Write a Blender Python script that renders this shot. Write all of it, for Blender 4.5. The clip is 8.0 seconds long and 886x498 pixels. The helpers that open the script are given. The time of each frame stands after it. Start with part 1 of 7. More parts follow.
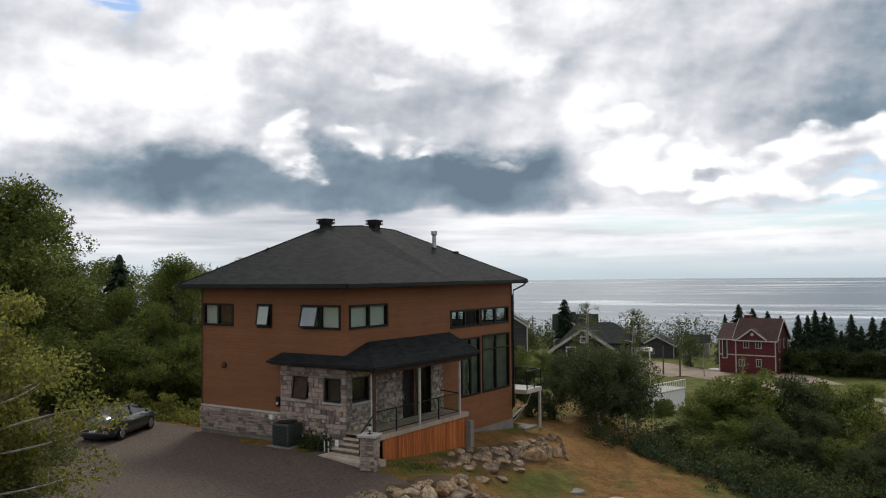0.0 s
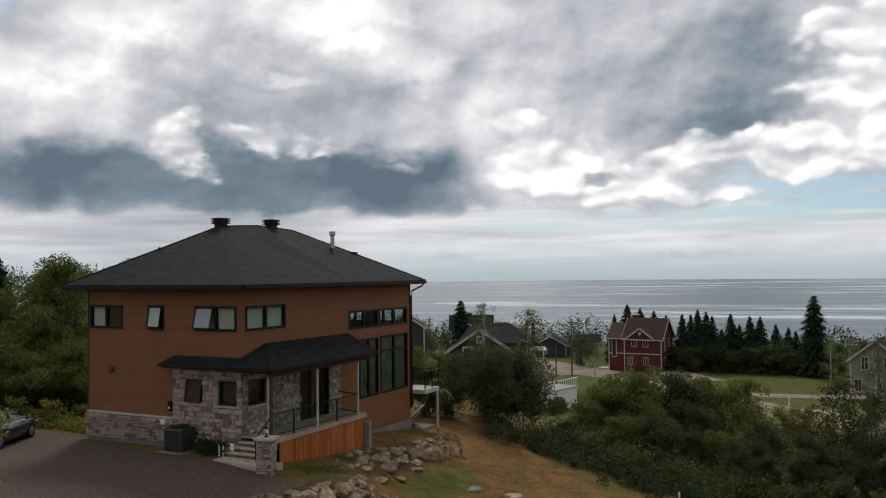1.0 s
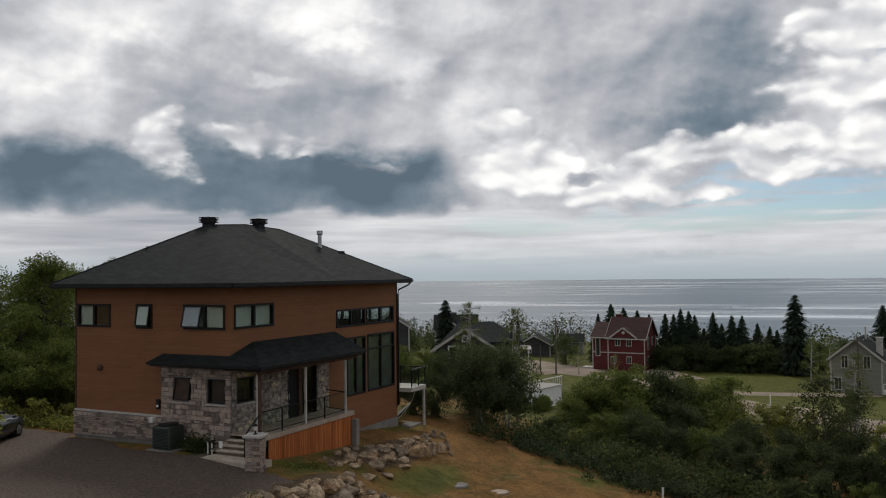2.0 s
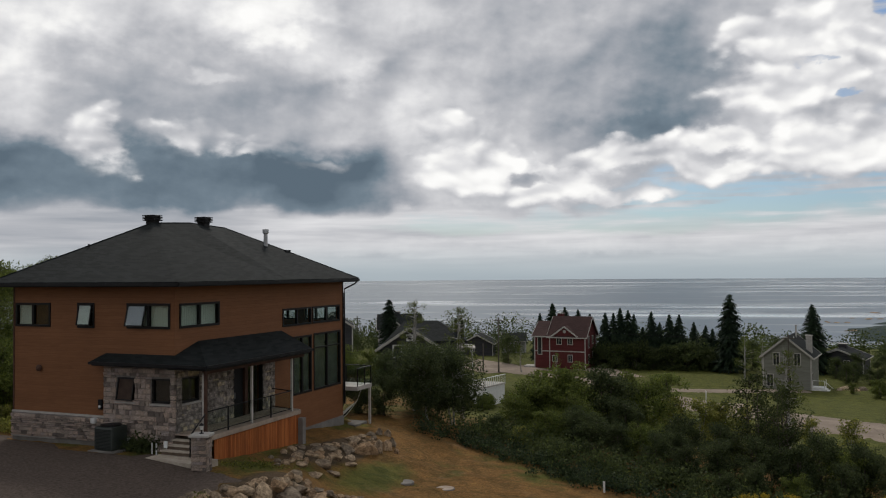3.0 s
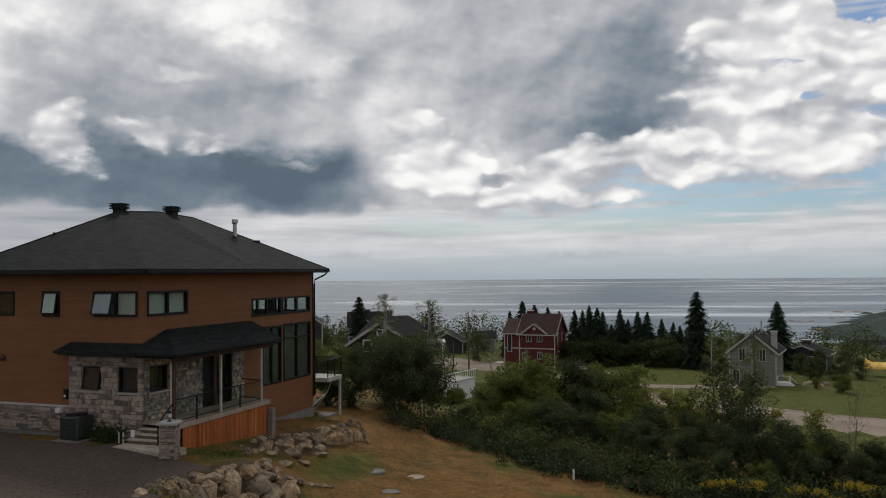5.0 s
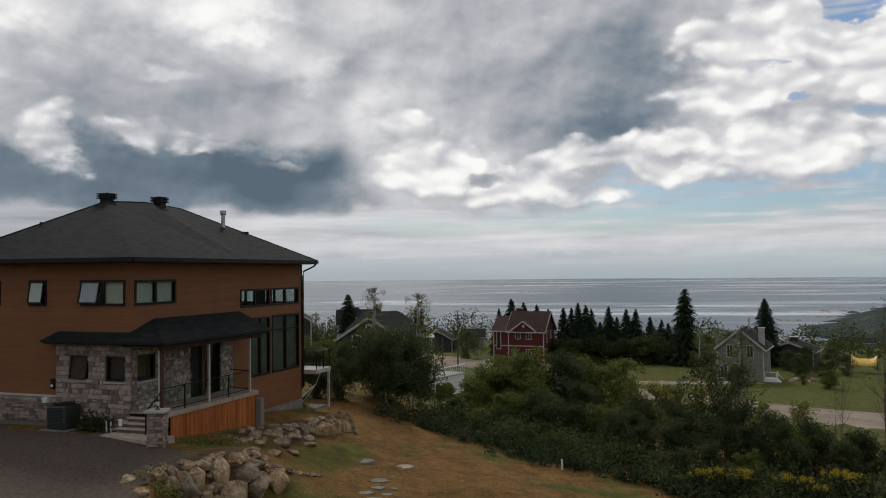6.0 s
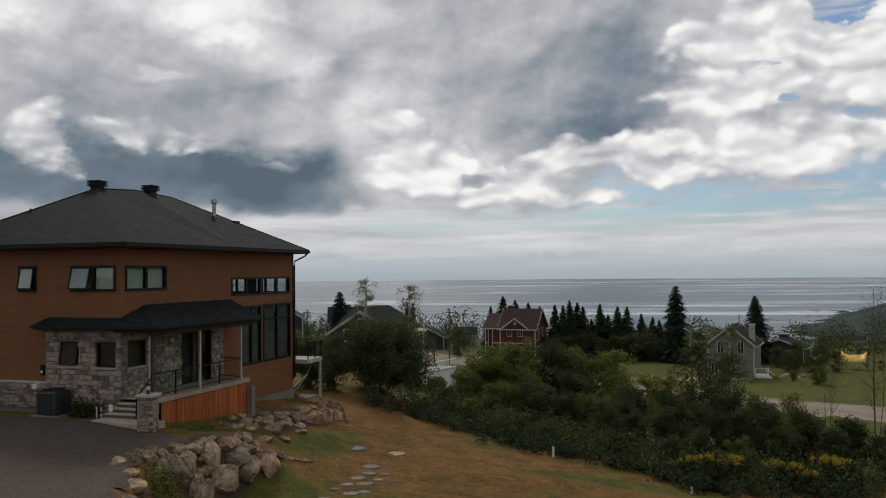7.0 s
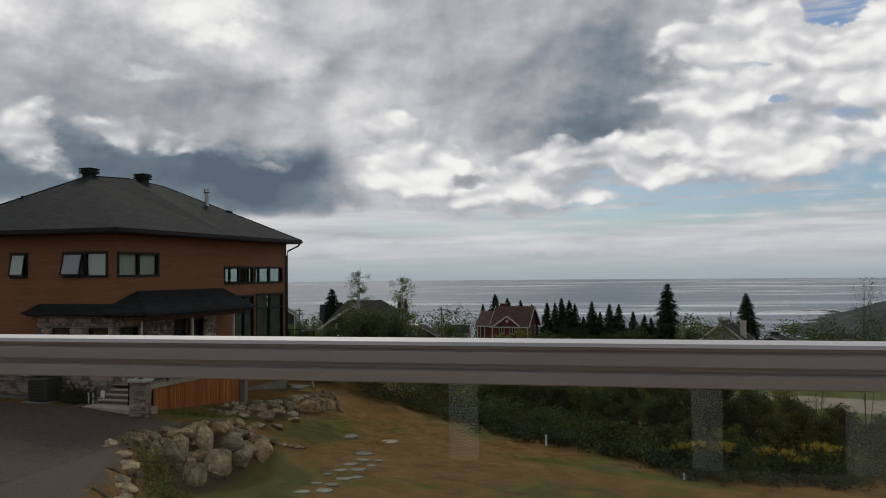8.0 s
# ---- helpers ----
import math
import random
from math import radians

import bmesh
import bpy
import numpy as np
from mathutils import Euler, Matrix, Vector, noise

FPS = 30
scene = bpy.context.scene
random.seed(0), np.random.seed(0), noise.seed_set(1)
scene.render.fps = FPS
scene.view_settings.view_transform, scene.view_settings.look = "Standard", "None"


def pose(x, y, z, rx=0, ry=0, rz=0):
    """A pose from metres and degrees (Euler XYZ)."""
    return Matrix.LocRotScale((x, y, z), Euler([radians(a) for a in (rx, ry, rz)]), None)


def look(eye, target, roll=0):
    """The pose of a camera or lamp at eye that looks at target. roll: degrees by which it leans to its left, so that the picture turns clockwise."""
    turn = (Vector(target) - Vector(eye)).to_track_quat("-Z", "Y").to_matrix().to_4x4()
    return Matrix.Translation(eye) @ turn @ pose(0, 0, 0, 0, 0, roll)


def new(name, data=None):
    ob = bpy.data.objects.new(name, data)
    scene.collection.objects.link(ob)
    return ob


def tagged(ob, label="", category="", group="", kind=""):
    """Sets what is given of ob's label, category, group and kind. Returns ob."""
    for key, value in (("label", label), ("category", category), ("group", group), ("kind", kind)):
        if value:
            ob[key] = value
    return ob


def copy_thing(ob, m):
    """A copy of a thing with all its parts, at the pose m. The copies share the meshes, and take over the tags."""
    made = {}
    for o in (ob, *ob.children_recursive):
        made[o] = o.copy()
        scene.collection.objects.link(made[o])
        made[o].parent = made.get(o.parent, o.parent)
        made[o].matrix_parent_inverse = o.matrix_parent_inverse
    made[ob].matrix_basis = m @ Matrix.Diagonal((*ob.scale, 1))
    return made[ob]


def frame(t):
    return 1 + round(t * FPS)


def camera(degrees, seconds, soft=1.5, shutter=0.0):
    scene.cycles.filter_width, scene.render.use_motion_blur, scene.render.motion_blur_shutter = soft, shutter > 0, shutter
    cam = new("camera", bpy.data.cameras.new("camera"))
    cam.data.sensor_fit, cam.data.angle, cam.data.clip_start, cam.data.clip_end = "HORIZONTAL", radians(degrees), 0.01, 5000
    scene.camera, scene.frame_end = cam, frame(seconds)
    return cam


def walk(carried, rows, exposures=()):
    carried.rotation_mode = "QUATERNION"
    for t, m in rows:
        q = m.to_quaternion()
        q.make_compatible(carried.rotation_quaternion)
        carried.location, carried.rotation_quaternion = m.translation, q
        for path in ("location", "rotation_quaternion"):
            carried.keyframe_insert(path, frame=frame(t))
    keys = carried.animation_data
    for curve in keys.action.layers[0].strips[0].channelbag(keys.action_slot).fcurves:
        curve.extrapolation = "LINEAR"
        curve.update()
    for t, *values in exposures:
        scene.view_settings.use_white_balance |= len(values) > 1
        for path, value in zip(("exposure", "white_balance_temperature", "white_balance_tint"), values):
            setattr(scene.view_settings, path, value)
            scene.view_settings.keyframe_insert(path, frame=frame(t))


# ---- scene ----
cam = camera(55.7, 8.0, 1.1)
# seconds, place, heading, pitch and lean
PATH_ROWS = [
    (0, 23.78, -27.99, 2.40, 33.65, 1.63, -0.59), (0.1, 23.77, -28.00, 2.39, 32.67, 1.63, -0.58),
    (0.2, 23.76, -28.01, 2.39, 31.19, 1.64, -0.57), (0.3, 23.75, -28.02, 2.38, 29.61, 1.64, -0.57),
    (0.4, 23.74, -28.03, 2.38, 28.69, 1.64, -0.56), (0.5, 23.73, -28.03, 2.37, 27.86, 1.65, -0.55),
    (0.6, 23.73, -28.05, 2.37, 27.50, 1.65, -0.55), (0.8, 23.73, -28.08, 2.36, 27.02, 1.66, -0.56),
    (1, 23.73, -28.12, 2.35, 26.60, 1.67, -0.57), (1.2, 23.74, -28.20, 2.34, 26.33, 1.67, -0.57),
    (2.3, 23.79, -28.64, 2.29, 25.19, 1.62, -0.58), (2.4, 23.80, -28.68, 2.29, 24.74, 1.61, -0.58),
    (2.5, 23.80, -28.72, 2.28, 23.22, 1.61, -0.58), (2.7, 23.78, -28.82, 2.28, 22.35, 1.60, -0.55),
    (3, 23.74, -28.97, 2.27, 21.60, 1.59, -0.49), (3.5, 23.72, -29.07, 2.24, 20.91, 1.59, -0.44),
    (4, 23.73, -29.04, 2.15, 20.44, 1.62, -0.49), (4.5, 23.72, -29.01, 1.95, 19.97, 1.59, -0.44),
    (5, 23.71, -28.99, 1.73, 19.56, 1.58, -0.48), (6.5, 23.75, -29.02, 0.95, 18.52, 1.58, -0.52),
    (7, 23.75, -29.02, 0.61, 18.26, 1.60, -0.54), (7.5, 23.74, -29.03, 0.29, 18.00, 1.61, -0.58),
    (7.6, 23.73, -29.03, 0.232, 17.95, 1.61, -0.57), (7.7, 23.73, -29.03, 0.162, 17.89, 1.62, -0.55),
    (7.8, 23.72, -29.04, 0.116, 17.83, 1.62, -0.54), (7.9, 23.71, -29.04, 0.055, 17.78, 1.63, -0.52),
    (8, 23.70, -29.04, 0.01, 17.72, 1.63, -0.51),
]


def view(x, y, z, heading, pitch, lean):
    return pose(x, y, z, 0, 0, heading) @ pose(0, 0, 0, 90 + pitch) @ pose(0, 0, 0, 0, 0, lean)


walk(cam, [(row[0], view(*row[1:])) for row in PATH_ROWS], [(0, 0.56), (0.5, 0.36), (1, 0.2), (2.3, 0.05), (5, -0.03), (7, -0.07), (8, -0.14)])

# ---------------------------------------------------------------- sky and sun


class Nodes:
    """Short-hand for wiring a node tree."""

    def __init__(self, tree):
        self.tree = tree

    def add(self, kind, **sets):
        node = self.tree.nodes.new(kind)
        for key, value in sets.items():
            if key == "operation":
                node.operation = value
            elif key == "data_type":
                node.data_type = value
            elif key == "blend_type":
                node.blend_type = value
            elif key == "clamp":
                node.use_clamp = value
        return node

    def put(self, socket, value):
        if isinstance(value, bpy.types.NodeSocket):
            self.tree.links.new(value, socket)
        else:
            socket.default_value = value

    def math(self, op, a, b=0.0, c=0.0, clamp=False):
        n = self.add("ShaderNodeMath", operation=op, clamp=clamp)
        self.put(n.inputs[0], a), self.put(n.inputs[1], b), self.put(n.inputs[2], c)
        return n.outputs[0]

    def noise(self, vector, scale, detail=5.0, rough=0.55, distort=0.0):
        n = self.add("ShaderNodeTexNoise")
        self.put(n.inputs["Vector"], vector)
        n.inputs["Scale"].default_value, n.inputs["Detail"].default_value = scale, detail
        n.inputs["Roughness"].default_value, n.inputs["Distortion"].default_value = rough, distort
        return n.outputs["Fac"]

    def mix(self, fac, a, b, blend="MIX"):
        n = self.add("ShaderNodeMix", data_type="RGBA", blend_type=blend)
        self.put(n.inputs[0], fac), self.put(n.inputs[6], a), self.put(n.inputs[7], b)
        return n.outputs[2]

    def ramp(self, fac, stops):
        n = self.add("ShaderNodeValToRGB")
        e = n.color_ramp.elements
        while len(e) < len(stops):
            e.new(0.5)
        for item, (at, colour) in zip(e, stops):
            item.position, item.color = at, (*colour, 1)
        self.put(n.inputs[0], fac)
        return n.outputs[0]

    def combine(self, x, y, z):
        n = self.add("ShaderNodeCombineXYZ")
        self.put(n.inputs[0], x), self.put(n.inputs[1], y), self.put(n.inputs[2], z)
        return n.outputs[0]

    def map(self, value, a, b, c=0.0, d=1.0):
        n = self.add("ShaderNodeMapRange")
        n.interpolation_type = "SMOOTHSTEP"
        for k, v in zip(range(5), (value, a, b, c, d)):
            self.put(n.inputs[k], v)
        return n.outputs[0]


SUN_HEADING, SUN_HEIGHT = 30.0, 43.0   # degrees left of +y, degrees up
world = bpy.data.worlds.new("sky")
scene.world = world
world.use_nodes = True
world.node_tree.nodes.clear()
w = Nodes(world.node_tree)
sky = w.add("ShaderNodeTexSky")
sky.sky_type, sky.sun_disc = "NISHITA", False
sky.sun_elevation, sky.sun_rotation = radians(SUN_HEIGHT), radians(-SUN_HEADING)
way = w.add("ShaderNodeTexCoord").outputs["Generated"]
split = w.add("ShaderNodeSeparateXYZ")
w.put(split.inputs[0], way)
wx, wy, wz = split.outputs
DEG = 180 / math.pi
head0 = w.math("MULTIPLY", w.math("ARCTAN2", w.math("MULTIPLY", wx, -1.0), wy), DEG)
high0 = w.math("MULTIPLY", w.math("ARCSINE", wz), DEG)


def cloud_noise(scale, detail, rough, up=0.0, aside=0.0, distort=0.0, squash=1.5):
    """Cloud noise over heading and height in the sky; features lie flat."""
    tall = w.math("MULTIPLY", w.math("ADD", high0, up), 0.1 * squash)
    return w.noise(w.combine(w.math("MULTIPLY", w.math("ADD", head0, aside), 0.1), tall, 0.0), scale, detail, rough, distort)


def plus(*terms):
    """Sum of sockets and numbers; a pair is a product."""
    total = None
    for t in terms:
        t = w.math("MULTIPLY", *t) if isinstance(t, tuple) else t
        total = t if total is None else w.math("ADD", total, t)
    return total


def puffs(scale, up=0.0, aside=0.0):
    """Rounded cauliflower heads, 1 at a head's middle."""
    n = w.add("ShaderNodeTexVoronoi")
    n.feature = "SMOOTH_F1"
    x_ = plus((w.math("ADD", head0, aside), 0.1), (w.math("SUBTRACT", bend, 0.5), 0.35))
    y_ = plus((w.math("ADD", high0, up), 0.17), (w.math("SUBTRACT", bend2, 0.5), 0.35))
    w.put(n.inputs["Vector"], w.combine(x_, y_, 0.0))
    n.inputs["Scale"].default_value, n.inputs["Detail"].default_value, n.inputs["Roughness"].default_value = scale, 1.2, 0.5
    n.inputs["Smoothness"].default_value = 0.75
    return w.math("SUBTRACT", 1.0, n.outputs["Distance"])


bend, bend2 = cloud_noise(1.7, 5.0, 0.5, 3.0), cloud_noise(1.7, 5.0, 0.5, -9.0, 21.0)
broad = cloud_noise(0.7, 3.0, 0.5, 4.0, 31.0)
billow, billow_above = cloud_noise(1.5, 5.0, 0.48, squash=1.25), cloud_noise(1.5, 5.0, 0.48, 0.9, 0.6, squash=1.25)
tuft, tuft_above = cloud_noise(4.4, 5.0, 0.5, 2.0, 9.0), cloud_noise(4.4, 5.0, 0.5, 2.35, 9.25)
puff, puff_above = puffs(4.2), puffs(4.2, 0.55, 0.35)
head = plus(head0, (w.math("SUBTRACT", bend, 0.5), 7.0), (w.math("SUBTRACT", tuft, 0.5), 2.4))
high = plus(high0, (w.math("SUBTRACT", bend2, 0.5), w.map(high0, 1.0, 8.0, 0.8, 4.2)), (w.math("SUBTRACT", tuft, 0.5), w.map(high0, 1.0, 7.0, 0.5, 1.8)))


def bank(at_head, at_high, wide, tall, a=1.5, b=0.2):
    """A cloud bank in the sky, 1 at its middle; a and b close together give it a crisp edge."""
    dx = w.math("DIVIDE", w.math("SUBTRACT", head, at_head), wide)
    dy = w.math("DIVIDE", w.math("SUBTRACT", high, at_high), tall)
    return w.map(w.math("SQRT", plus((dx, dx), (dy, dy))), a, b)


relief = plus((w.math("SUBTRACT", billow, billow_above), 1.0), (w.math("SUBTRACT", tuft, tuft_above), 0.28))
# layer cloud: shaded banks and thin bright places
layer = plus(0.585, (w.math("SUBTRACT", broad, 0.5), 0.22), (w.math("SUBTRACT", billow, 0.5), 0.36), (relief, 0.70))
for at_head, at_high, wide, tall, gain in (
        (41.0, 6.1, 15.0, 2.6, -0.46), (28.0, 6.2, 5.8, 2.4, -0.28), (57.0, 6.6, 8.0, 2.3, -0.20), (38.5, 11.3, 9.5, 3.0, -0.12), (8.5, 13.2, 8.5, 5.6, -0.13), (5.8, 12.0, 4.2, 4.0, -0.15),
        (10.0, 9.0, 4.8, 1.5, -0.13), (14.5, 14.6, 2.6, 2.2, 0.07), (21.5, 8.6, 4.2, 4.0, 0.22), (28.0, 1.6, 14.0, 1.6, 0.10)):
    layer = plus(layer, (bank(at_head, at_high, wide, tall, 1.35, 0.5), gain))
for at_head, at_high, wide, tall, gain in (
        (34.5, 17.2, 6.0, 2.2, 0.36), (28.6, 14.2, 3.0, 1.8, 0.28), (47.0, 16.4, 6.0, 2.2, 0.20), (54.0, 12.8, 7.5, 3.2, 0.26), (62.0, 9.0, 5.0, 4.0, 0.16), (47.5, 10.0, 4.5, 2.2, 0.14), (37.0, 12.8, 2.0, 0.5, 0.18), (24.0, 17.0, 3.0, 3.0, 0.12)):
    layer = plus(layer, (bank(at_head, at_high, wide, tall, 1.3, 0.25), gain))
# heaped cloud in front of it, with crisp bright heads
heap = 0.0
for at_head, at_high, wide, tall, gain in (
        (43.8, 9.4, 2.0, 2.1, 0.72), (37.6, 8.9, 3.2, 1.0, 0.50), (33.6, 8.2, 2.6, 0.7, 0.42), (30.4, 7.4, 1.4, 0.5, 0.3), (19.4, 7.0, 3.6, 1.8, 1.15), (14.2, 5.9, 4.0, 1.3, 1.1), (9.6, 5.1, 4.6, 0.5, 0.7),
        (21.0, 9.6, 2.6, 2.4, 0.7), (9.0, 7.7, 3.8, 1.2, 0.75), (3.6, 7.5, 4.6, 1.7, 0.95), (-3.0, 7.6, 4.8, 1.8, 1.0), (-1.6, 11.0, 4.4, 2.6, 0.9), (-2.4, 15.0, 4.6, 2.6, 0.8), (-10.0, 12.0, 5.0, 5.5, 0.9), (2.6, 14.4, 1.6, 1.2, 0.5)):
    heap = w.math("MAXIMUM", heap, w.math("MULTIPLY", bank(at_head, at_high, wide * 1.25, tall * 1.3, 1.3, 0.3), gain))
swell = plus(heap, (plus((w.math("SUBTRACT", puff, 0.55), 0.5), (w.math("SUBTRACT", billow, 0.5), 0.6)), w.map(heap, 0.0, 0.3)))
cover = w.map(swell, 0.04, 0.46)
lit = plus((w.math("SUBTRACT", puff, puff_above), 0.55), (w.math("SUBTRACT", billow, billow_above), 0.8), (w.math("SUBTRACT", puff, 0.6), 0.3), (w.math("SUBTRACT", tuft, tuft_above), 0.2))
heaped = plus(w.map(swell, 0.05, 0.95, 0.68, 0.94), (lit, 0.5), (bank(15.4, 6.5, 1.7, 0.5, 1.2, 0.5), -0.34), (bank(2.6, 7.6, 1.6, 0.4), -0.2), (bank(-6.0, 9.6, 3.0, 0.6), -0.12))
# thin streaks low over the sea
streak = w.noise(w.combine(w.math("MULTIPLY", head0, 0.045), w.math("MULTIPLY", high0, 0.55), 0.0), 2.4, 6.0, 0.52, 0.15)
low = w.map(high, 4.5, 3.7)
layer = plus(layer, (low, w.math("SUBTRACT", plus(0.69, (w.map(head0, 30.0, 39.0), -0.19), (w.map(head0, 44.0, 53.0), 0.14), (w.math("SUBTRACT", streak, 0.5), 0.6)), layer)))
SHADES = [(0.0, (0.105, 0.145, 0.185)), (0.20, (0.165, 0.215, 0.262)), (0.42, (0.335, 0.358, 0.398)), (0.60, (0.495, 0.503, 0.532)),
          (0.80, (0.72, 0.72, 0.735)), (0.92, (0.90, 0.895, 0.885)), (1.0, (0.98, 0.975, 0.96))]
# blue between the clouds
gap = 0.0
for at_head, at_high, wide, tall, gain in ((1.5, 4.6, 10.5, 1.7, 1.0), (-11.0, 5.6, 10.0, 2.0, 1.0), (20.0, 3.1, 6.0, 0.6, 0.55), (9.0, 3.2, 8.0, 0.9, 0.6), (-4.6, 10.8, 0.9, 0.45, 0.7), (-7.8, 9.4, 1.8, 0.7, 0.65),
                                           (-2.3, 13.0, 1.2, 0.4, 0.6), (-8.0, 16.2, 3.0, 1.0, 1.0), (-11.0, 19.0, 5.0, 1.5, 1.0), (55.6, 17.2, 2.2, 0.9, 1.0)):
    gap = w.math("MAXIMUM", gap, w.math("MULTIPLY", bank(at_head, at_high, wide, tall, 1.25, 0.55), gain))
blue = w.mix(1.0, sky.outputs[0], (0.050, 0.063, 0.078, 1), "MULTIPLY")
behind = w.mix(w.math("MULTIPLY", gap, w.map(streak, 0.66, 0.46, 0.1, 0.95)), w.ramp(layer, SHADES), blue)
holes = w.math("MULTIPLY", w.map(high0, 8.4, 9.4), w.map(plus(gap, (w.math("SUBTRACT", tuft, 0.5), 1.6)), 0.35, 0.9))
cover = w.math("MULTIPLY", cover, w.math("SUBTRACT", 1.0, holes))
over = w.mix(cover, behind, w.ramp(heaped, SHADES))
# a line of small far heaps, and the haze over the water
far_heap = w.math("MULTIPLY", w.map(plus(w.math("ABSOLUTE", w.math("SUBTRACT", high, 1.7)), (w.math("SUBTRACT", tuft, 0.5), -2.0)), 0.75, 0.2), w.map(head0, 38.0, 26.0))
over = w.mix(w.math("MULTIPLY", far_heap, 0.5), over, w.ramp(plus(0.78, (relief, 0.6)), SHADES))
haze = w.map(high0, 2.4, -0.2, 0.0, 0.92)
over = w.mix(haze, over, w.mix(w.map(high0, 0.7, -0.6), (0.425, 0.485, 0.518, 1), (0.36, 0.42, 0.46, 1)))
backdrop_sky = w.add("ShaderNodeBackground")
w.put(backdrop_sky.inputs[0], over)
backdrop_sky.inputs[1].default_value = 1.0
w.tree.links.new(backdrop_sky.outputs[0], w.add("ShaderNodeOutputWorld").inputs[0])

sun = new("sun", bpy.data.lights.new("sun", "SUN"))
sun.data.energy, sun.data.angle, sun.data.color = 1.5, radians(14), (1.0, 0.95, 0.87)
a, b = radians(SUN_HEADING), radians(SUN_HEIGHT)
sun.matrix_world = look((0, 0, 60), (math.sin(a) * math.cos(b), -math.cos(a) * math.cos(b), 60 - math.sin(b)))

# ---------------------------------------------------------------- materials


def surface(name, dark, light, rough=0.8, scale=2.0, fine=25.0, bump=0.3, depth=0.01, metal=0.0, stretch=(1, 1, 1),
            vary=0.0, island=0.0, see=0.0, coat=0.0, shiny=0.0, tints=()):
    """A two-scale procedural surface: broad stains, fine grain and relief; see: light that passes through (leaves)."""
    m = bpy.data.materials.new(name)
    m.use_nodes = True
    m.node_tree.nodes.clear()
    n = Nodes(m.node_tree)
    where = n.add("ShaderNodeMapping")
    n.put(where.inputs["Vector"], n.add("ShaderNodeTexCoord").outputs["Object"])
    where.inputs["Scale"].default_value = stretch
    broad = n.noise(where.outputs[0], scale, 5.0, 0.6)
    grain = n.noise(where.outputs[0], fine, 4.0, 0.6)
    tone = n.math("ADD", n.math("MULTIPLY", broad, 0.65), n.math("MULTIPLY", grain, 0.35))
    tone = n.map(tone, 0.32, 0.68)
    colour = n.mix(tone, (*dark, 1), (*light, 1))
    if vary:
        r = n.add("ShaderNodeObjectInfo").outputs["Random"]
        colour = n.mix(1.0, colour, n.ramp(r, [(0, (1 - vary,) * 3), (1, (1 + vary * 0.6,) * 3)]), "MULTIPLY")
    if tints:
        colour = n.mix(1.0, colour, n.ramp(n.add("ShaderNodeObjectInfo").outputs["Random"], tints), "MULTIPLY")
    if island:
        r = n.add("ShaderNodeNewGeometry").outputs["Random Per Island"]
        colour = n.mix(1.0, colour, n.ramp(r, [(0, (1 - island, 1 - island, 1 - island)), (0.7, (1, 1, 1)),
                                               (1, (1 + island * 0.9, 1 + island * 0.75, 1))]), "MULTIPLY")
    out = n.add("ShaderNodeOutputMaterial")
    p = n.add("ShaderNodeBsdfPrincipled")
    n.put(p.inputs["Base Color"], colour)
    n.put(p.inputs["Roughness"], n.map(grain, 0.2, 0.8, rough - 0.06, min(1, rough + 0.08)))
    p.inputs["Metallic"].default_value, p.inputs["Coat Weight"].default_value = metal, coat
    p.inputs["Specular IOR Level"].default_value = shiny if shiny else (0.12 if rough > 0.55 else 0.5)
    if bump:
        r = n.add("ShaderNodeBump")
        r.inputs["Strength"].default_value, r.inputs["Distance"].default_value = bump, depth
        n.put(r.inputs["Height"], tone)
        n.put(p.inputs["Normal"], r.outputs[0])
    if see:
        t, mixed = n.add("ShaderNodeBsdfTranslucent"), n.add("ShaderNodeMixShader")
        n.put(t.inputs[0], colour)
        mixed.inputs[0].default_value = see
        m.node_tree.links.new(p.outputs[0], mixed.inputs[1])
        m.node_tree.links.new(t.outputs[0], mixed.inputs[2])
        m.node_tree.links.new(mixed.outputs[0], out.inputs[0])
    else:
        m.node_tree.links.new(p.outputs[0], out.inputs[0])
    return m


